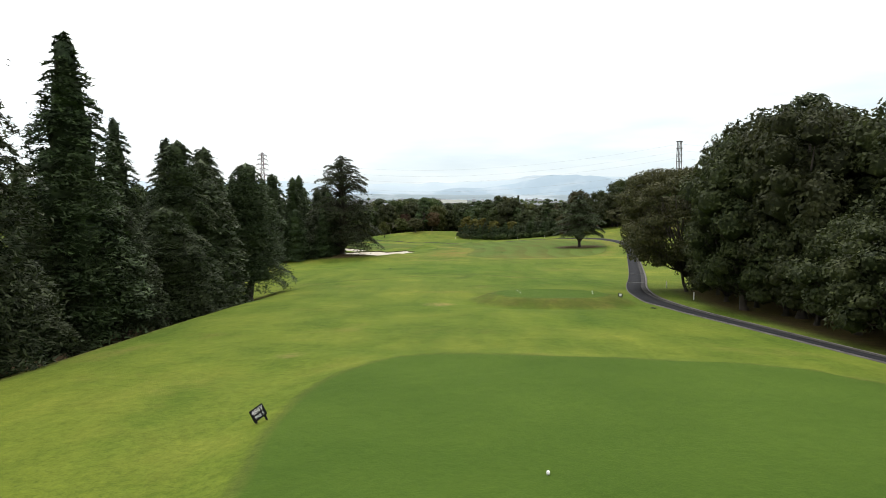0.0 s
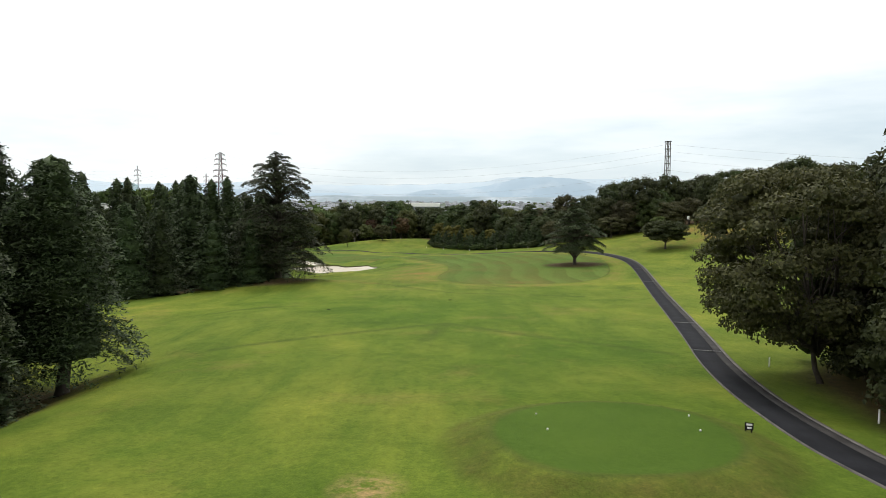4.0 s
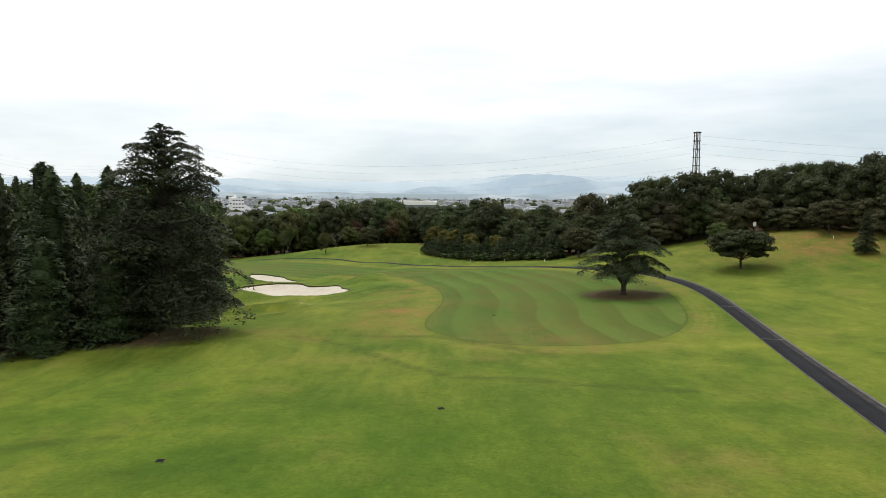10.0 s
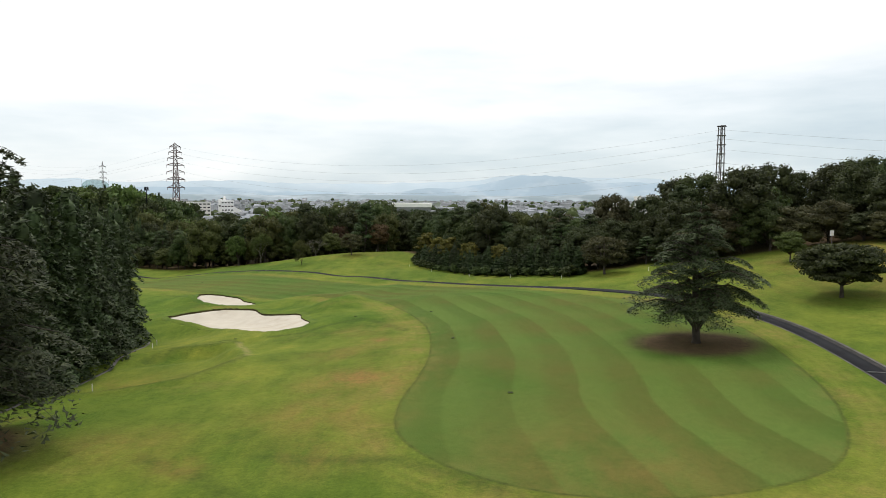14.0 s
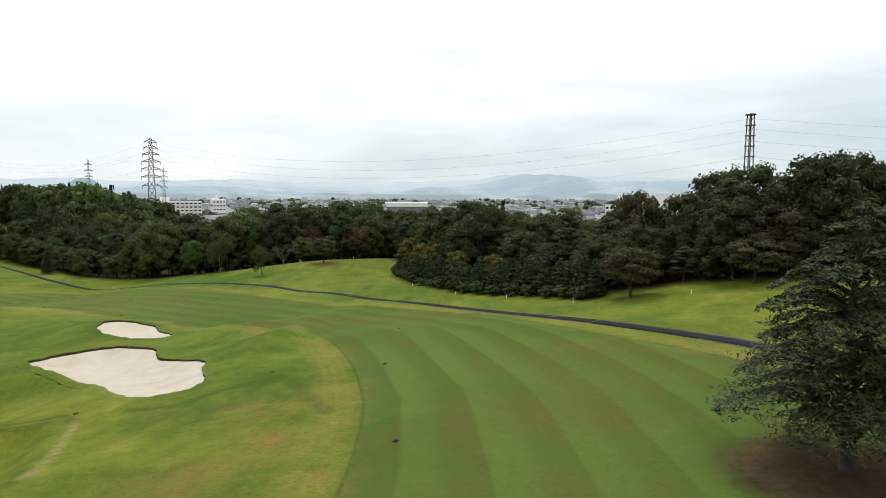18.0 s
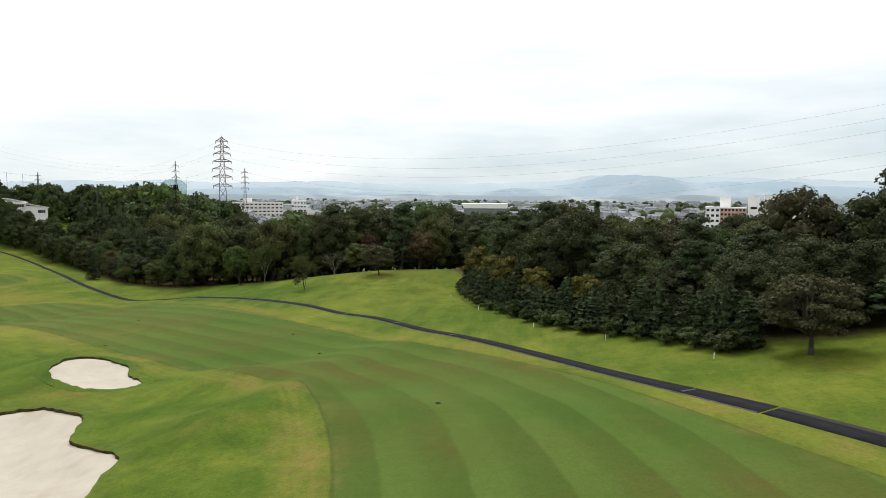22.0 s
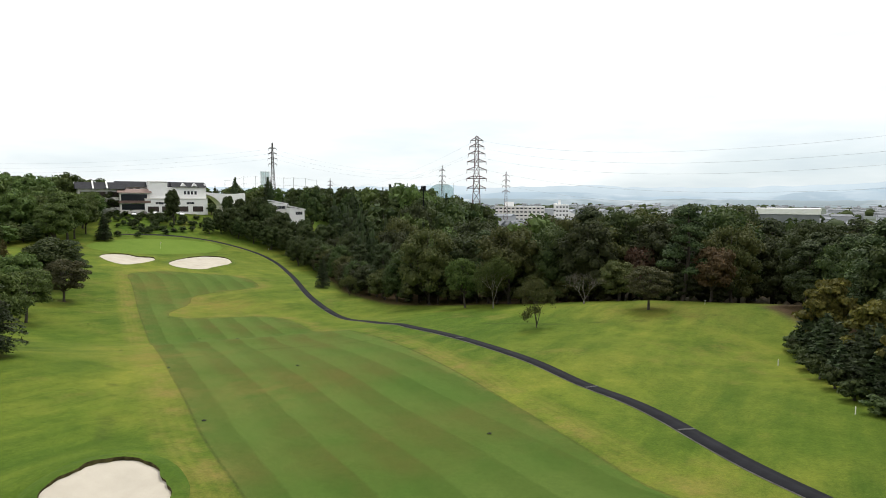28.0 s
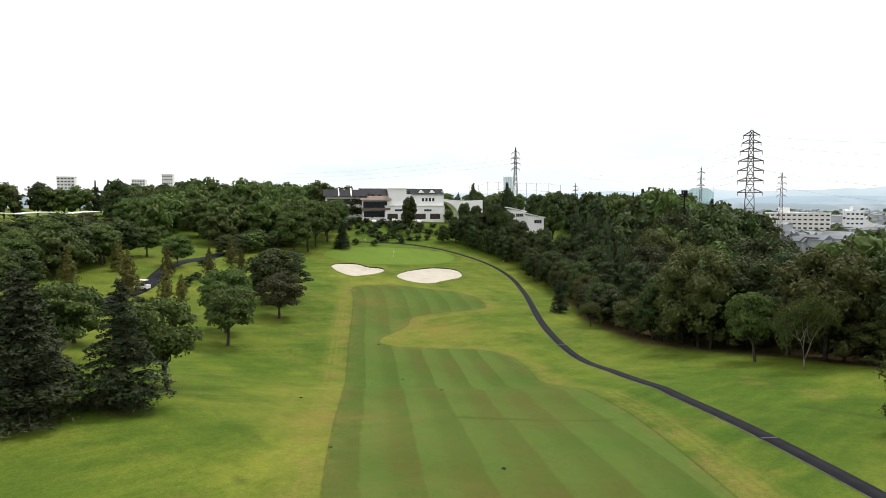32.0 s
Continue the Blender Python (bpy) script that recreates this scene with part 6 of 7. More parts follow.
def car(x, y, turn, paint, label):
    root = tagged(new("car"), label, "car")
    root.matrix_basis = facing(x, y, turn, 0.0)
    s = Shape()
    prof = [(-2.1, 0.35), (-2.15, 0.8), (-1.9, 0.95), (-1.2, 1.05), (-0.6, 1.5), (0.9, 1.52), (1.6, 1.0), (2.1, 0.92), (2.15, 0.4)]
    v = [(px, sy * (0.82 if pz < 1.2 else 0.66), pz) for sy in (-1, 1) for px, pz in prof]
    n = len(prof)
    f = [tuple(range(n - 1, -1, -1)), tuple(range(n, 2 * n))] + [(k, (k + 1) % n, n + (k + 1) % n, n + k) for k in range(n)]
    part("body", s.add(v, f).mesh("body", paint), root)
    part("glass", Shape().box(-0.95, 1.2, -0.78, 0.78, 1.08, 1.42).mesh("glass", M_GLASS), root)
    for wx in (-1.35, 1.35):
        for wy in (-0.8, 0.8):
            part("wheel", Shape().tube([(wx, wy - 0.1, 0.32), (wx, wy + 0.1, 0.32)], 0.32, 12).mesh("wheel", M_RUBBER), root)
    return root


def golf_cart():
    root = tagged(new("golf_cart"), "white golf cart with a roof parked on the side road", "golf cart")
    root.matrix_basis = facing(-135, 222.6, 40, 0.05)
    part("body", Shape().box(-1.5, 1.4, -0.62, 0.62, 0.3, 0.75).box(0.8, 1.5, -0.55, 0.55, 0.75, 1.05).mesh("body", M_WHITE), root)
    part("roof", Shape().box(-1.4, 1.0, -0.66, 0.66, 1.88, 1.97).mesh("roof", M_WHITE), root)
    for x in (-1.3, 0.9):
        for y in (-0.58, 0.58):
            part("post", Shape().tube([(x, y, 0.7), (x * 0.95, y, 1.9)], 0.025, 6).mesh("post", M_STEEL), root)
    for x in (-0.9, 0.1):
        part("seat", Shape().box(x - 0.25, x + 0.25, -0.55, 0.55, 0.75, 0.92).box(x - 0.32, x - 0.22, -0.55, 0.55, 0.92, 1.35).mesh("seat", M_BLACK), root)
    part("bag_rack", Shape().box(-1.85, -1.5, -0.55, 0.55, 0.45, 0.55).mesh("bag_rack", M_STEEL), root)
    for x in (-1.05, 1.05):
        for y in (-0.58, 0.58):
            part("wheel", Shape().tube([(x, y - 0.08, 0.25), (x, y + 0.08, 0.25)], 0.25, 12).mesh("wheel", M_RUBBER), root)
    return root


carport()
golf_cart()
for k, (dx, paint) in enumerate(((-9, M_WHITE), (-5, M_STEEL), (-1, M_WHITE), (5, M_STEEL), (9, M_WHITE))):
    c, s = math.cos(radians(61)), math.sin(radians(61))
    bx, by = -200.2 + c * dx / K, 321 + s * dx / K
    car(bx, by, 61 + 90, paint, "white car parked before the clubhouse" if paint is M_WHITE else "grey car parked before the clubhouse")


# ---------------------------------------------------------------- small things of the course
def words(name, text, size, mat, parent, m):
    cu = bpy.data.curves.new(name, "FONT")
    cu.body, cu.size, cu.align_x, cu.align_y, cu.extrude = text, size, "CENTER", "CENTER", 0.002
    cu.materials.append(mat)
    ob = new(name, cu)
    ob.parent, ob.matrix_basis = parent, m
    return ob


def tee_sign(x, y, turn, label, lettered, lean=8, size=1.0):
    root = tagged(new("tee_sign"), label, "sign")
    root.matrix_basis = facing(x, y, turn) @ pose(0, 0, 0, -14, lean, 0) @ Matrix.Scale(size, 4)
    for sx in (-0.17, 0.17):
        part("leg", Shape().box(sx - 0.025, sx + 0.025, -0.02, 0.03, -0.15, 0.46).mesh("leg", M_BLACK), root)
    board = part("board", Shape().box(-0.24, 0.24, -0.06, -0.025, 0.1, 0.48).mesh("board", M_BLACK), root)
    if lettered:
        words("distance", "484Y", 0.2, M_WHITE, board, pose(0, -0.065, 0.37, 90, 0, 0))
        words("par", "PAR 5", 0.13, M_WHITE, board, pose(0, -0.065, 0.2, 90, 0, 0))
    else:
        for k, (w, z) in enumerate(((0.17, 0.38), (0.13, 0.22))):
            part("line", Shape().box(-w, w, -0.066, -0.061, z - 0.05, z + 0.05).mesh("line", M_WHITE), board)
    return root


def tee_marker(x, y):
    root = tagged(new("tee_marker"), "small white oval tee marker on the turf", "tee marker", "tee markers")
    root.matrix_basis = facing(x, y, 20)
    part("knob", Shape().ball((0, 0, 0.04), (0.038, 0.038, 0.05), 8, 12).mesh("knob", M_WHITE, True), root)
    part("spike", Shape().tube([(0, 0, -0.06), (0, 0, 0.02)], 0.012, 6).mesh("spike", M_STEEL), root)


tee_sign(-4.7, 14.5, 52, "black sign board with white distance lettering beside the tee", True, -20, 0.88)
tee_sign(11.2, 47.4, 8, "black sign board with pale lines beside the forward tee", False, 8, 0.8)
for x, y in ((1.4, 10.7), (6.5, 9.9), (3.9, 46.3), (3.8, 48.2), (9.3, 48.0), (9.0, 46.2)):
    tee_marker(x, y)
STAKES = [(34.9, 183.3), (22.6, 188.6), (15.8, 200.8), (9, 212), (1.6, 227), (-4, 243), (-14.5, 270.5), (18.4, 60.1), (17.2, 49.4), (61.5, 158), (75, 150),
          (-23.5, 133), (-28.3, 154.5), (-30, 159.6), (-186, 290), (-187, 300), (-157, 330)]
stake = tagged(new("stake"), "slim white boundary stake standing in the grass", "stake", "boundary stakes")
part("post", Shape().box(-0.035, 0.035, -0.035, 0.035, -0.15, 0.6).mesh("post", M_WHITE), stake)
part("cap", Shape().box(-0.04, 0.04, -0.04, 0.04, 0.6, 0.65).mesh("cap", M_CREAM), stake)
stake.matrix_basis = facing(*STAKES[0], 0)
for x, y in STAKES[1:]:
    copy_thing(stake, facing(x, y, x * 7))
board = tagged(new("notice_board"), "white notice board on a thin post on the hill", "sign")
board.matrix_basis = facing(57.4, 174.5, 10)
part("post", Shape().tube([(0, 0, -0.3), (0, 0, 2.4)], 0.05, 8).mesh("post", M_STEEL), board)
part("panel", Shape().box(-0.35, 0.35, -0.05, 0.0, 1.7, 2.6).mesh("panel", M_WHITE), board)
plate = tagged(new("marker_post"), "slim post with a white marker plate beside the side road", "sign")
plate.matrix_basis = facing(-111, 203, 35)
part("post", Shape().tube([(0, 0, -0.2), (0, 0, 0.95)], 0.04, 6).mesh("post", M_STEEL), plate)
part("plate", Shape().box(-0.25, 0.25, -0.04, 0.0, 0.9, 1.6).mesh("plate", M_WHITE), plate)
flag = tagged(new("flagstick"), "thin flagstick with a small pale flag on the green", "flagstick")
flag.matrix_basis = facing(-166, 296, 0)
part("pole", Shape().tube([(0, 0, -0.2), (0, 0, 2.2)], 0.015, 6).mesh("pole", M_WHITE), flag)
part("cloth", Shape().add([(0.01, 0, 2.15), (0.45, 0.1, 2.05), (0.4, 0.16, 1.8), (0.01, 0, 1.75), (0.01, 0.01, 2.15), (0.45, 0.11, 2.05), (0.4, 0.17, 1.8), (0.01, 0.01, 1.75)],
                          [(0, 1, 2, 3), (7, 6, 5, 4), (0, 4, 5, 1), (1, 5, 6, 2), (2, 6, 7, 3)]).mesh("cloth", M_CREAM), flag)
# drain covers in the turf and gratings across the path
DRAINS = [(-10, 85), (1.4, 92.3), (6.9, 124), (3.9, 143), (2.1, 177.5), (-14.3, 204), (-20.5, 213), (-47.2, 223), (-58, 215.8), (-81, 238.7), (-75, 222), (-97.5, 246), (-7.2, 161.8),
          (1.8, 162.7), (-16.3, 140), (11.7, 40.7), (-19.8, 156), (-40.5, 205.5), (-70, 236), (-98, 232)]
drain = tagged(new("drain_cover"), "round dark drain grating sunk in the turf", "drain cover", "drain covers")
ring = Shape()
ring.tube([(0, 0, -0.08), (0, 0, 0.035)], [0.25, 0.23], 16)
part("rim", ring.mesh("rim", M_LIP), drain)
g = Shape()
for k in range(5):
    g.box(-0.18, 0.18, -0.16 + k * 0.07, -0.115 + k * 0.07, 0.03, 0.05)
part("grating", g.mesh("grating", M_BLACK), drain)
drain.matrix_basis = facing(*DRAINS[0], 0)
for x, y in DRAINS[1:]:
    copy_thing(drain, facing(x, y, x * 13))
grate = tagged(new("path_grating"), "pale metal drain grating across the cart path", "drain grating", "gratings of the path")
for k in range(9):
    part("bar", Shape().box(-0.95 + k * 0.21, -0.95 + k * 0.21 + 0.14, -0.08, 0.08, 0.0, 0.03).mesh("bar", M_GRATE), grate)
part("frame", Shape().box(-1.0, 1.0, -0.12, -0.09, 0, 0.035).box(-1.0, 1.0, 0.09, 0.12, 0, 0.035).mesh("frame", M_GRATE), grate)
first = True
for i in (7, 8, 10, 11, 17, 20, 21, 22, 24, 29):
    (ax, ay), (bx, by) = CART_PATH[i], CART_PATH[i + 1]
    m = facing(ax * 0.5 + bx * 0.5, ay * 0.5 + by * 0.5, math.degrees(math.atan2(by - ay, bx - ax)) + 90, 0.07)
    if i >= 17:
        m = m @ Matrix.Diagonal((0.76, 1, 1, 1))
    if first:
        grate.matrix_basis, first = m, False
    else:
        copy_thing(grate, m)


# ---------------------------------------------------------------- pylons and wires
def pylon(x, y, base, top, foot, arms, mat, label, neck=1.2, decks=()):
    """A lattice mast: four legs, rings, crossed braces and cross-arms; arms are (height share, half length)."""
    root = tagged(new("pylon"), label, "pylon")
    root.matrix_basis = Matrix.Translation((K * x, K * y, K * base)) @ pose(0, 0, 0, 0, 0, 25)
    h = K * (top - base)
    rad = lambda a: foot * (1 - a) ** 1.3 * 0.5 + neck * 0.5 * (1 - 0.5 * a)
    cor = lambda a: [(rad(a) * sx, rad(a) * sy, h * a) for sx, sy in ((-1, -1), (1, -1), (1, 1), (-1, 1))]
    steps = [0.0, 0.14, 0.26, 0.37, 0.47, 0.56, 0.64, 0.71, 0.78, 0.84, 0.89, 0.94, 0.98]
    t = 0.0036 * h
    for k in range(4):
        part("leg", Shape().tube([cor(a)[k] for a in steps], [t] * len(steps), 4).mesh("leg", mat), root)
    for a, b in zip(steps[:-1], steps[1:]):
        ca, cb = cor(a), cor(b)
        for k in range(4):
            s = Shape()
            s.tube([ca[k], cb[(k + 1) % 4]], t * 0.55, 4).tube([ca[(k + 1) % 4], cb[k]], t * 0.55, 4).tube([cb[k], cb[(k + 1) % 4]], t * 0.6, 4)
            part("brace", s.mesh("brace", mat), root, "crossed lattice braces")
    for a, ln in arms:
        r = rad(a)
        for sg in (-1, 1):
            s = Shape()
            tip = (sg * ln, 0, h * a)
            for yy in (-r, r):
                s.tube([(sg * r, yy, h * a), tip], t * 0.9, 4).tube([(sg * r, yy, h * (a + 0.025)), tip], t * 0.9, 4)
            s.tube([tip, (sg * ln, 0, h * a - 1.6)], t * 0.7, 5)
            part("cross_arm", s.mesh("cross_arm", mat), root)
    for a in decks:
        r = rad(a) * 1.25
        part("deck", Shape().box(-r * 2.4, r * 2.4, -r, r, h * a - 0.25, h * a + 0.05).box(-r * 1.6, r * 1.6, -r * 1.1, r * 1.1, h * a + 0.9, h * a + 1.05).mesh("deck", mat), root, "steel working deck with a rail")
    part("peak", Shape().tube([(0, 0, h * 0.975), (0, 0, h)], [t * 1.2, t * 0.4], 4).mesh("peak", mat), root)
    return root


pylon(-141, 449, -16, 34, 3.4, [(0.50, 5.2), (0.59, 5.4), (0.67, 5.4), (0.745, 5.2), (0.82, 4.6), (0.885, 4.0), (0.945, 3.4)], M_REDSTEEL, "tall reddish steel lattice pylon with many cross-arms", 2.8, (0.5, 0.59, 0.745))
pylon(-305, 484, -2, 39.5, 3.0, [(0.66, 3.2), (0.74, 3.6), (0.82, 3.4), (0.9, 3.0)], M_STEEL, "grey steel lattice pylon behind the trees")
pylon(-242, 707, -20, 28.5, 4, [(0.62, 3.6), (0.72, 3.8), (0.82, 3.6), (0.91, 3.2)], M_REDSTEEL, "distant reddish lattice pylon")
pylon(-335, 755, -20, 38, 4, [(0.7, 4), (0.8, 4), (0.9, 3.5)], M_STEEL, "distant thin lattice pylon")
pylon(-560, 850, -20, 30, 4, [(0.7, 4), (0.8, 4), (0.9, 3.5)], M_STEEL, "distant thin lattice pylon")


def narrow_mast():
    root = tagged(new("lattice_mast"), "narrow dark lattice mast with ladder-like rungs", "mast")
    root.matrix_basis = Matrix.Translation((K * 94.5, K * 296, K * -8)) @ pose(0, 0, 0, 0, 0, 10)
    h = K * 36.5
    for sx in (-0.95, 0.95):
        for sy in (-0.95, 0.95):
            part("leg", Shape().tube([(sx * 1.5, sy * 1.5, 0), (sx, sy, h * 0.6), (sx * 0.8, sy * 0.8, h)], 0.2, 6).mesh("leg", M_STEEL), root)
    for k in range(9):
        z, z2 = h * (0.36 + k * 0.08), h * (0.36 + (k + 1) * 0.08)
        z2 = min(z2, h)
        part("rung", Shape().box(-1.2, 1.2, -1.2, 1.2, z2 - 0.5, z2 - 0.15).mesh("rung", M_STEEL), root)
        part("brace", Shape().tube([(-1, -1, z), (1, -1, z2)], 0.08, 4).tube([(1, 1, z), (-1, 1, z2)], 0.08, 4).mesh("brace", M_STEEL), root)
    return root


narrow_mast()
mast = tagged(new("antenna_mast"), "dark antenna pole with boxes rising from the wood", "mast")
mast.matrix_basis = Matrix.Translation((K * -125, K * 375, K * -19))
part("pole", Shape().tube([(0, 0, 0), (0, 0, K * 26)], [0.35, 0.2], 8).mesh("pole", M_BLACK), mast)
for k in range(3):
    a = k * 2.1
    part("antenna", Shape().box(math.cos(a) * 0.8 - 0.25, math.cos(a) * 0.8 + 0.25, math.sin(a) * 0.8 - 0.25, math.sin(a) * 0.8 + 0.25, K * 26, K * 27.6).mesh("antenna", M_BLACK), mast)
part("platform", Shape().box(-1, 1, -1, 1, K * 25.7, K * 25.9).box(-0.7, 0.7, -0.7, 0.7, K * 19, K * 19.5).mesh("platform", M_BLACK), mast)


def wire(a, b, sag, r=0.028):
    pts = []
    for k in range(25):
        u = k / 24
        p = Vector(a).lerp(Vector(b), u) * K
        p.z -= sag * 4 * u * (1 - u)
        pts.append(p)
    ob = tagged(new("power_line", Shape().tube(pts, r, 4).mesh("power_line", M_WIRE)), "thin sagging power line between the masts", "power line", "power lines")
    return ob


for z0, z1, off in ((27.2, 31.5, 0), (24.2, 27.5, 1.0), (21.0, 24.2, -1.0), (16.5, 18.0, 0.8), (13, 14, -0.8)):
    wire((94.5 + off, 296, z0), (-141 + off * 3, 449, z1), 13)
    wire((94.5 + off, 296, z0), (430, 90, z0 + 2), 16)
    wire((-141 + off * 3, 449, z1), (-560, 850, 24), 14)
for z in (35, 32, 29):
    wire((-305, 484, z), (-335, 755, z - 1), 9)
    wire((-305, 484, z), (-640, 330, z + 2), 12)


# ---------------------------------------------------------------- the town and the hills beyond
def net(x0, y0, x1, y1, z0, z1, label, bulge=0.0):
    root = tagged(new("driving_range_net"), label, "net")
    s, n = Shape(), 10
    a, b = Vector((x0, y0, 0)), Vector((x1, y1, 0))
    for k in range(n):
        p, q = a.lerp(b, k / n) * K, a.lerp(b, (k + 1) / n) * K
        h0, h1 = (K * (z1 - bulge * abs(2 * u - 1) ** 3) for u in (k / n, (k + 1) / n))
        s.add([(p.x, p.y, K * z0), (q.x, q.y, K * z0), (q.x, q.y, h1), (p.x, p.y, h0), (p.x, p.y + 0.3, K * z0), (q.x, q.y + 0.3, K * z0), (q.x, q.y + 0.3, h1), (p.x, p.y + 0.3, h0)],
              [(0, 1, 2, 3), (7, 6, 5, 4), (3, 2, 6, 7)])
    part("mesh_cloth", s.mesh("mesh_cloth", M_NET), root)
    for k in range(0, n + 1, 2):
        p = a.lerp(b, k / n) * K
        part("post", Shape().tube([(p.x, p.y - 0.4, K * z0), (p.x, p.y - 0.4, K * (z1 + 0.6))], 0.1, 5).mesh("post", M_STEEL), root)
    return root


net(-422, 877, -397, 892, -10, 22, "tall green driving range net far behind the trees", 6)
net(-342, 510, -338.5, 515, 2, 22.3, "tall green driving range net behind the trees")


def range_fence():
    """Tall slim posts of a driving range with cables between them."""
    root = tagged(new("range_fence"), "slim grey driving range posts joined by cables behind the trees", "fence")
    heads = [(-372.2, 16.4), (-362.2, 17.1), (-353.2, 18.9), (-341.7, 18.8), (-328, 18.2), (-315.5, 17.6), (-306.8, 17.6), (-296.1, 16.8), (-286.6, 15.8)]
    for x, z in heads:
        part("post", Shape().tube([(K * x, K * 505, 0), (K * x, K * 505, K * z)], 0.13, 5).mesh("post", M_STEEL), root)
    for drop in (0.3, 6.0):
        for (xa, za), (xb, zb) in zip(heads[:-1], heads[1:]):
            part("cable", Shape().tube([(K * xa, K * 505, K * za - drop), (K * (xa + xb) / 2, K * 505, K * (za + zb) / 2 - drop - 0.4), (K * xb, K * 505, K * zb - drop)], 0.05, 4).mesh("cable", M_STEEL), root)
    return root


range_fence()


def block(name, x, y, turn, w, d, h, base, wall, label, storeys, bays, roof_gear=True):
    root = tagged(new(name), label, "building")
    root.matrix_basis = Matrix.Translation((K * x, K * y, K * base)) @ pose(0, 0, 0, 0, 0, turn)
    part("wall", Shape().box(-w / 2, w / 2, 0, d, 0, h).mesh("wall", wall), root)
    part("parapet", Shape().box(-w / 2 - 0.3, w / 2 + 0.3, -0.3, d + 0.3, h, h + 0.7).mesh("parapet", M_WHITE), root)
    pane = Shape().box(-0.3 * w / bays, 0.3 * w / bays, -0.08, 0.1, 0, 1.6).mesh("window", M_GLASS)
    for s in range(storeys):
        for b in range(bays):
            part("window", pane, root, m=Matrix.Translation((-w / 2 + (b + 0.5) * w / bays, 0, h * (s + 0.35) / storeys)))
    if roof_gear:
        part("stair_house", Shape().box(-w * 0.3, -w * 0.12, d * 0.3, d * 0.8, h + 0.5, h + 6).mesh("stair_house", M_WHITE), root)
    return root


block("school", -276, 818, 21, 62, 14, 18, -20, M_CREAM, "long pale school block with rows of windows", 4, 12)
block("annex", -238, 845, 21, 16, 14, 20, -20, M_WHITE, "pale block beside the school", 4, 4)
slide = tagged(new("sloping_hall"), "white hall with a long sloping roof in the town", "building")
slide.matrix_basis = Matrix.Translation((K * -250, K * 852, K * -20)) @ pose(0, 0, 0, 0, 0, 21)
part("shell", Shape().add([(0, 0, 0), (36, 0, 0), (36, 0, 2), (4, 0, 22), (0, 0, 22), (0, 16, 0), (36, 16, 0), (36, 16, 2), (4, 16, 22), (0, 16, 22)],
                          [(0, 1, 2, 3, 4), (9, 8, 7, 6, 5), (2, 7, 8, 3), (3, 8, 9, 4), (0, 4, 9, 5), (1, 6, 7, 2)]).mesh("shell", M_WHITE), slide)
part("band", Shape().box(-0.2, 14, -0.3, 0, 12, 14).mesh("band", M_GLASS), slide)
fac = tagged(new("factory"), "long white factory hall with a low roof", "building")
fac.matrix_basis = Matrix.Translation((K * -11.5, K * 490, K * -22.5)) @ pose(0, 0, 0, 0, 0, 3)
part("wall", Shape().box(-13.5, 13.5, 0, 20, 0, K * 20.5).mesh("wall", plain("factory_wall", (0.17, 0.18, 0.19), 0.8, vary=0.25, scale=0.2)), fac)
part("roof_band", Shape().add([(-13.5, -0.4, K * 20.4), (13.8, -0.4, K * 20.4), (14.2, -0.6, K * 22.9), (-15.0, -0.6, K * 22.9), (-13.5, 20, K * 20.4), (13.8, 20, K * 20.4), (14.2, 20.2, K * 22.9), (-15.0, 20.2, K * 22.9)],
                              [(0, 1, 2, 3), (5, 4, 7, 6), (3, 2, 6, 7), (0, 3, 7, 4), (1, 5, 6, 2), (0, 4, 5, 1)]).mesh("roof_band", M_WHITE), fac, "bright white roof band")
block("apartment_block", 134, 545, -17, 16.5, 14, K * 15.8, -18, M_PINK, "pink apartment block with rows of small windows", 6, 7, False)
block("white_wing", 122.6, 546, -17, 9.4, 14, K * 16, -18, M_WHITE, "white wing beside the pink apartments", 5, 3, False)
block("stair_tower", 131.8, 553, -17, 7, 7, K * 22.4, -18, M_WHITE, "white stair tower behind the apartments", 2, 1, False)
block("stair_tower", 148.5, 553, -17, 7, 7, K * 22.6, -18, M_WHITE, "white stair tower beside a long hall", 2, 1, False)
block("lift_tower", 158.5, 553, -17, 9, 7, K * 23.6, -18, M_WHITE, "white roof structure of the long hall", 2, 2, False)
block("white_block", 165, 558, -17, 34, 16, K * 19.6, -18, M_WHITE, "long white block behind the pink apartments", 6, 10, False)
red = tagged(new("red_roof_house"), "house with a dull red gabled roof above the white block", "building")
red.matrix_basis = Matrix.Translation((K * 172, K * 566, K * -18)) @ pose(0, 0, 0, 0, 0, -17)
part("wall", Shape().box(-5.5, 5.5, 0, 8, 0, K * 20.6).mesh("wall", M_WHITE), red)
part("roof", Shape().gable(-5.5, 5.5, 0, 8, K * 20.6, K * 22.2, 0.5).mesh("roof", M_REDROOF), red, "dull red roof")
for x, y, w, h in ((-906, 334, 22, 34), (-881, 443, 15, 39), (-890, 411, 18, 32)):
    block("high_rise", x, y, math.degrees(math.atan2(-x, y)), w, 16, K * h, 0, M_CREAM, "cream high-rise on the far skyline", 9, 5, False)

TOWN = np.random.default_rng(11)


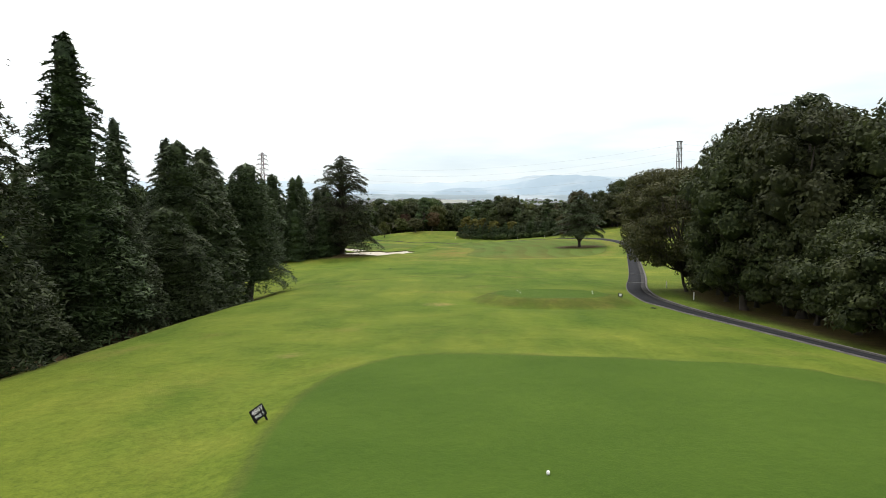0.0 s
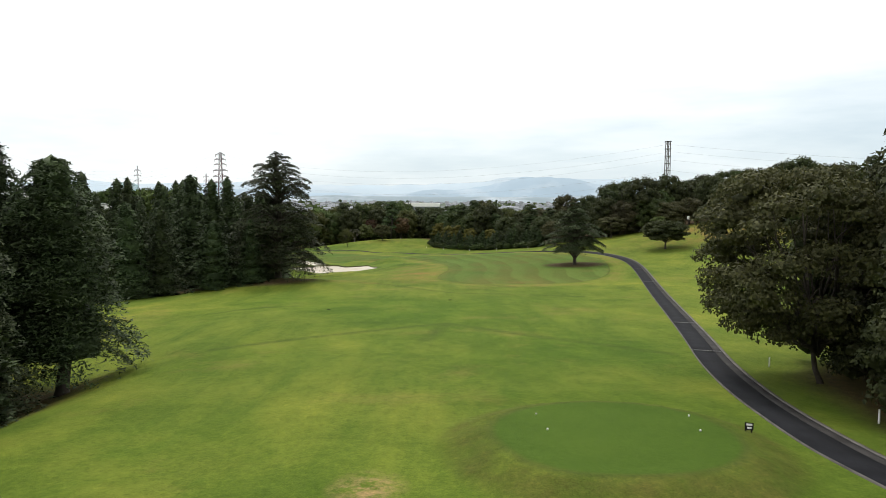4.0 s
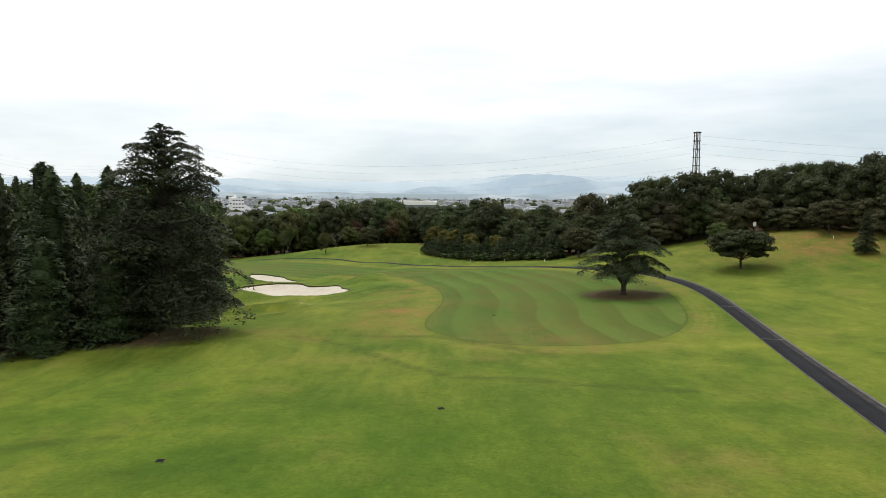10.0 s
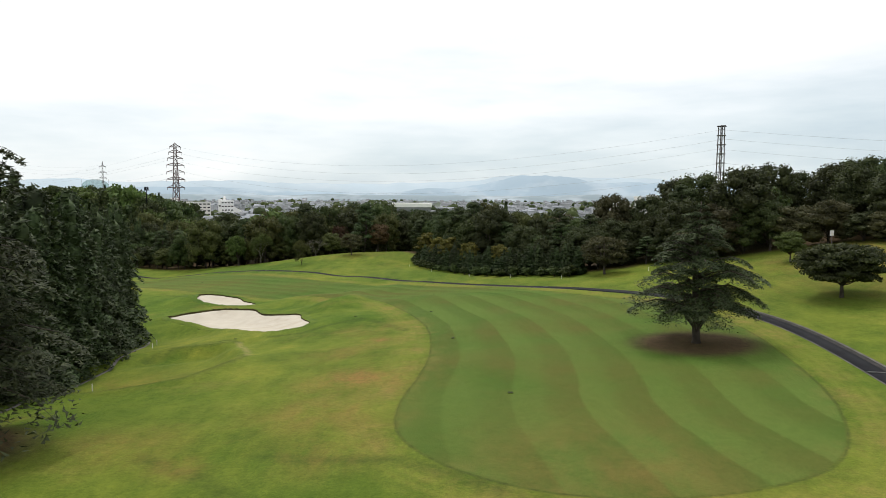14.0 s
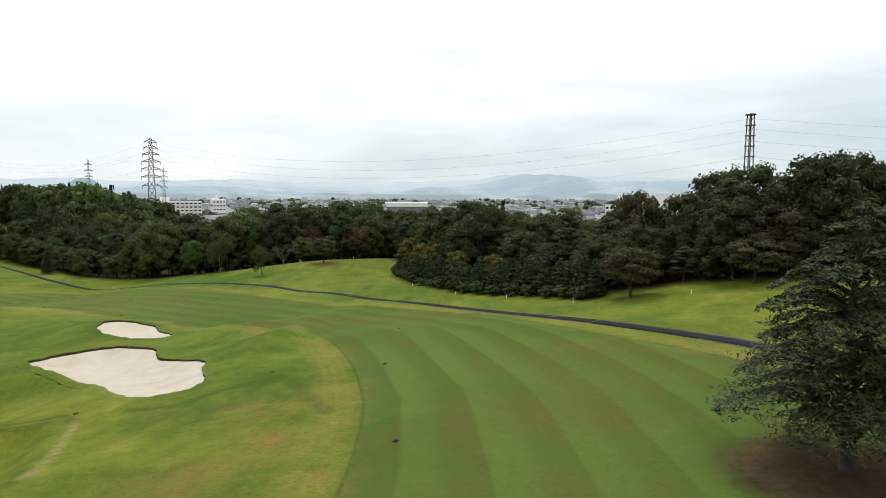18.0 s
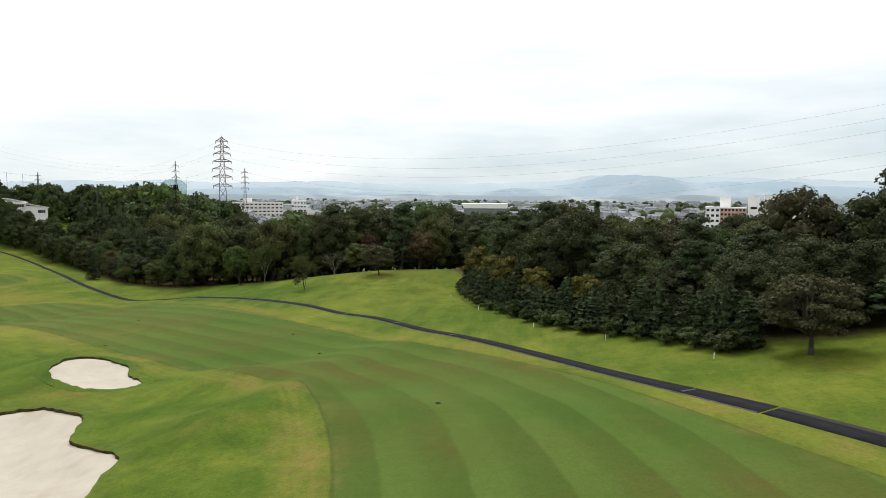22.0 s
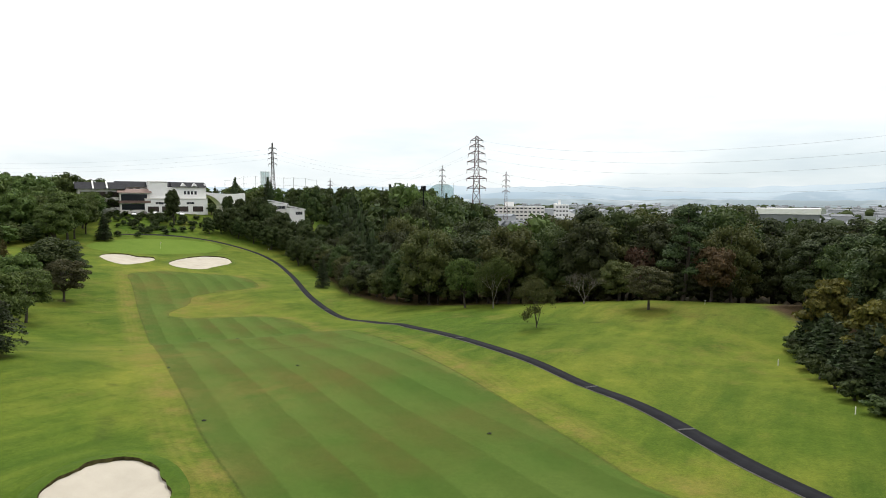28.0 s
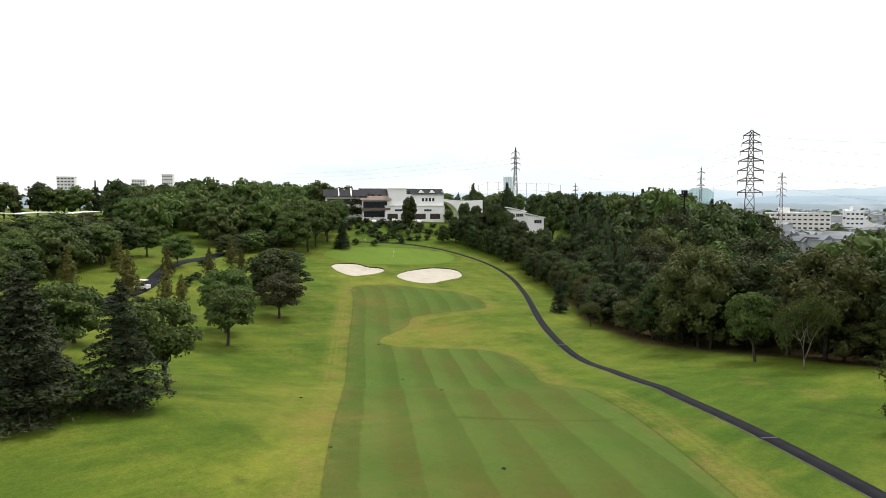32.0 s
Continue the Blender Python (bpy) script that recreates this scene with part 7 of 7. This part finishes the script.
def town():
    """Roofs and walls of the far town, too many to count."""
    wv, rv = Shape(), Shape()
    for _ in range(1900):
        a = radians(TOWN.uniform(-30, 26))
        d = 440 + 2400 * TOWN.uniform(0, 1) ** 1.9
        x, y = 0 + math.sin(a) * d * K, (100 + math.cos(a) * d) * K
        w, l, h = TOWN.uniform(6, 13), TOWN.uniform(7, 16), TOWN.uniform(4.5, 8)
        if TOWN.uniform() < 0.04:
            w, l, h = w * 1.8, l * 1.4, h * 1.6
        z = K * float(land(np.array([x / K]), np.array([y / K]))[0])
        wv.box(x - w / 2, x + w / 2, y - l / 2, y + l / 2, z - 2, z + h)
        if TOWN.uniform() < 0.75:
            rv.gable(x - w / 2, x + w / 2, y - l / 2, y + l / 2, z + h, z + h + 2.4, 0.6)
        else:
            rv.box(x - w / 2 - 0.3, x + w / 2 + 0.3, y - l / 2 - 0.3, y + l / 2 + 0.3, z + h, z + h + 0.6)
    w = tagged(new("town_houses", wv.mesh("town_houses", M_HOUSE)), "pale walls of many small houses in the town", "houses", kind="stuff")
    r = tagged(new("town_roofs", rv.mesh("town_roofs", M_HOUSEROOF)), "grey and white roofs of the far town", "houses", kind="stuff")


town()


def far_woods():
    """Clumps of trees between and behind the houses."""
    k = PROTOS["far_a"]
    small = np.random.default_rng(9)
    pieces = []
    for _ in range(420):
        a = radians(small.uniform(-88, 40))
        d = 560 + 2600 * small.uniform(0, 1) ** 1.5
        if -30 < math.degrees(a) < 26 and small.uniform() < 0.45:
            d += 700
        x, y = math.sin(a) * d, 100 + math.cos(a) * d
        z = float(land(np.array([x]), np.array([y]))[0])
        for _ in range(3):
            r = small.uniform(5, 11)
            v, f = blob(small, (x * K + small.normal(0, 9), y * K + small.normal(0, 9), z * K + r * 0.55), (r, r, r * 0.8), 7, 4)
            pieces.append((v, f))
    v, f = join(*pieces)
    tagged(new("far_woods", mesh("far_woods", v, f, M_OAK)), "dark woods scattered through the far plain", "woods", kind="stuff")


far_woods()


def ridge(name, d, line, mat, rough=0.05, base=-30):
    """A line of hills with haze in their colour: line holds (bearing in degrees, height in metres)."""
    n = 600
    az = np.linspace(line[0][0], line[-1][0], n)
    rng = np.random.default_rng(int(d))
    h = np.interp(az, [p[0] for p in line], [p[1] for p in line])
    h = np.convolve(np.pad(h, 6, "edge"), np.ones(13) / 13, "valid")
    wob = np.zeros(n)
    for step, size in ((2.2, 1.0), (0.9, 0.6), (0.4, 0.35)):
        knots = np.arange(line[0][0] - 5, line[-1][0] + 5, step)
        wob = wob + size * np.interp(az, knots, rng.normal(0, 1, len(knots)))
    h = h * (1 + rough * wob)
    rows = []
    for k, (s, dd) in enumerate(((0.0, -150), (0.55, -80), (1.0, 0), (0.5, 220))):
        q = d + dd
        rows.append(np.stack([np.sin(np.radians(az)) * q, 150 + np.cos(np.radians(az)) * q, base + h * s + (0 if s else -40)], 1))
    v = np.concatenate(rows)
    f = np.array([(j * n + i, j * n + i + 1, (j + 1) * n + i + 1, (j + 1) * n + i) for j in range(3) for i in range(n - 1)])
    tagged(new(name, mesh(name, v, f, mat, smooth_shade=True)), "distant hills toned pale blue for haze", "hills", kind="structure")


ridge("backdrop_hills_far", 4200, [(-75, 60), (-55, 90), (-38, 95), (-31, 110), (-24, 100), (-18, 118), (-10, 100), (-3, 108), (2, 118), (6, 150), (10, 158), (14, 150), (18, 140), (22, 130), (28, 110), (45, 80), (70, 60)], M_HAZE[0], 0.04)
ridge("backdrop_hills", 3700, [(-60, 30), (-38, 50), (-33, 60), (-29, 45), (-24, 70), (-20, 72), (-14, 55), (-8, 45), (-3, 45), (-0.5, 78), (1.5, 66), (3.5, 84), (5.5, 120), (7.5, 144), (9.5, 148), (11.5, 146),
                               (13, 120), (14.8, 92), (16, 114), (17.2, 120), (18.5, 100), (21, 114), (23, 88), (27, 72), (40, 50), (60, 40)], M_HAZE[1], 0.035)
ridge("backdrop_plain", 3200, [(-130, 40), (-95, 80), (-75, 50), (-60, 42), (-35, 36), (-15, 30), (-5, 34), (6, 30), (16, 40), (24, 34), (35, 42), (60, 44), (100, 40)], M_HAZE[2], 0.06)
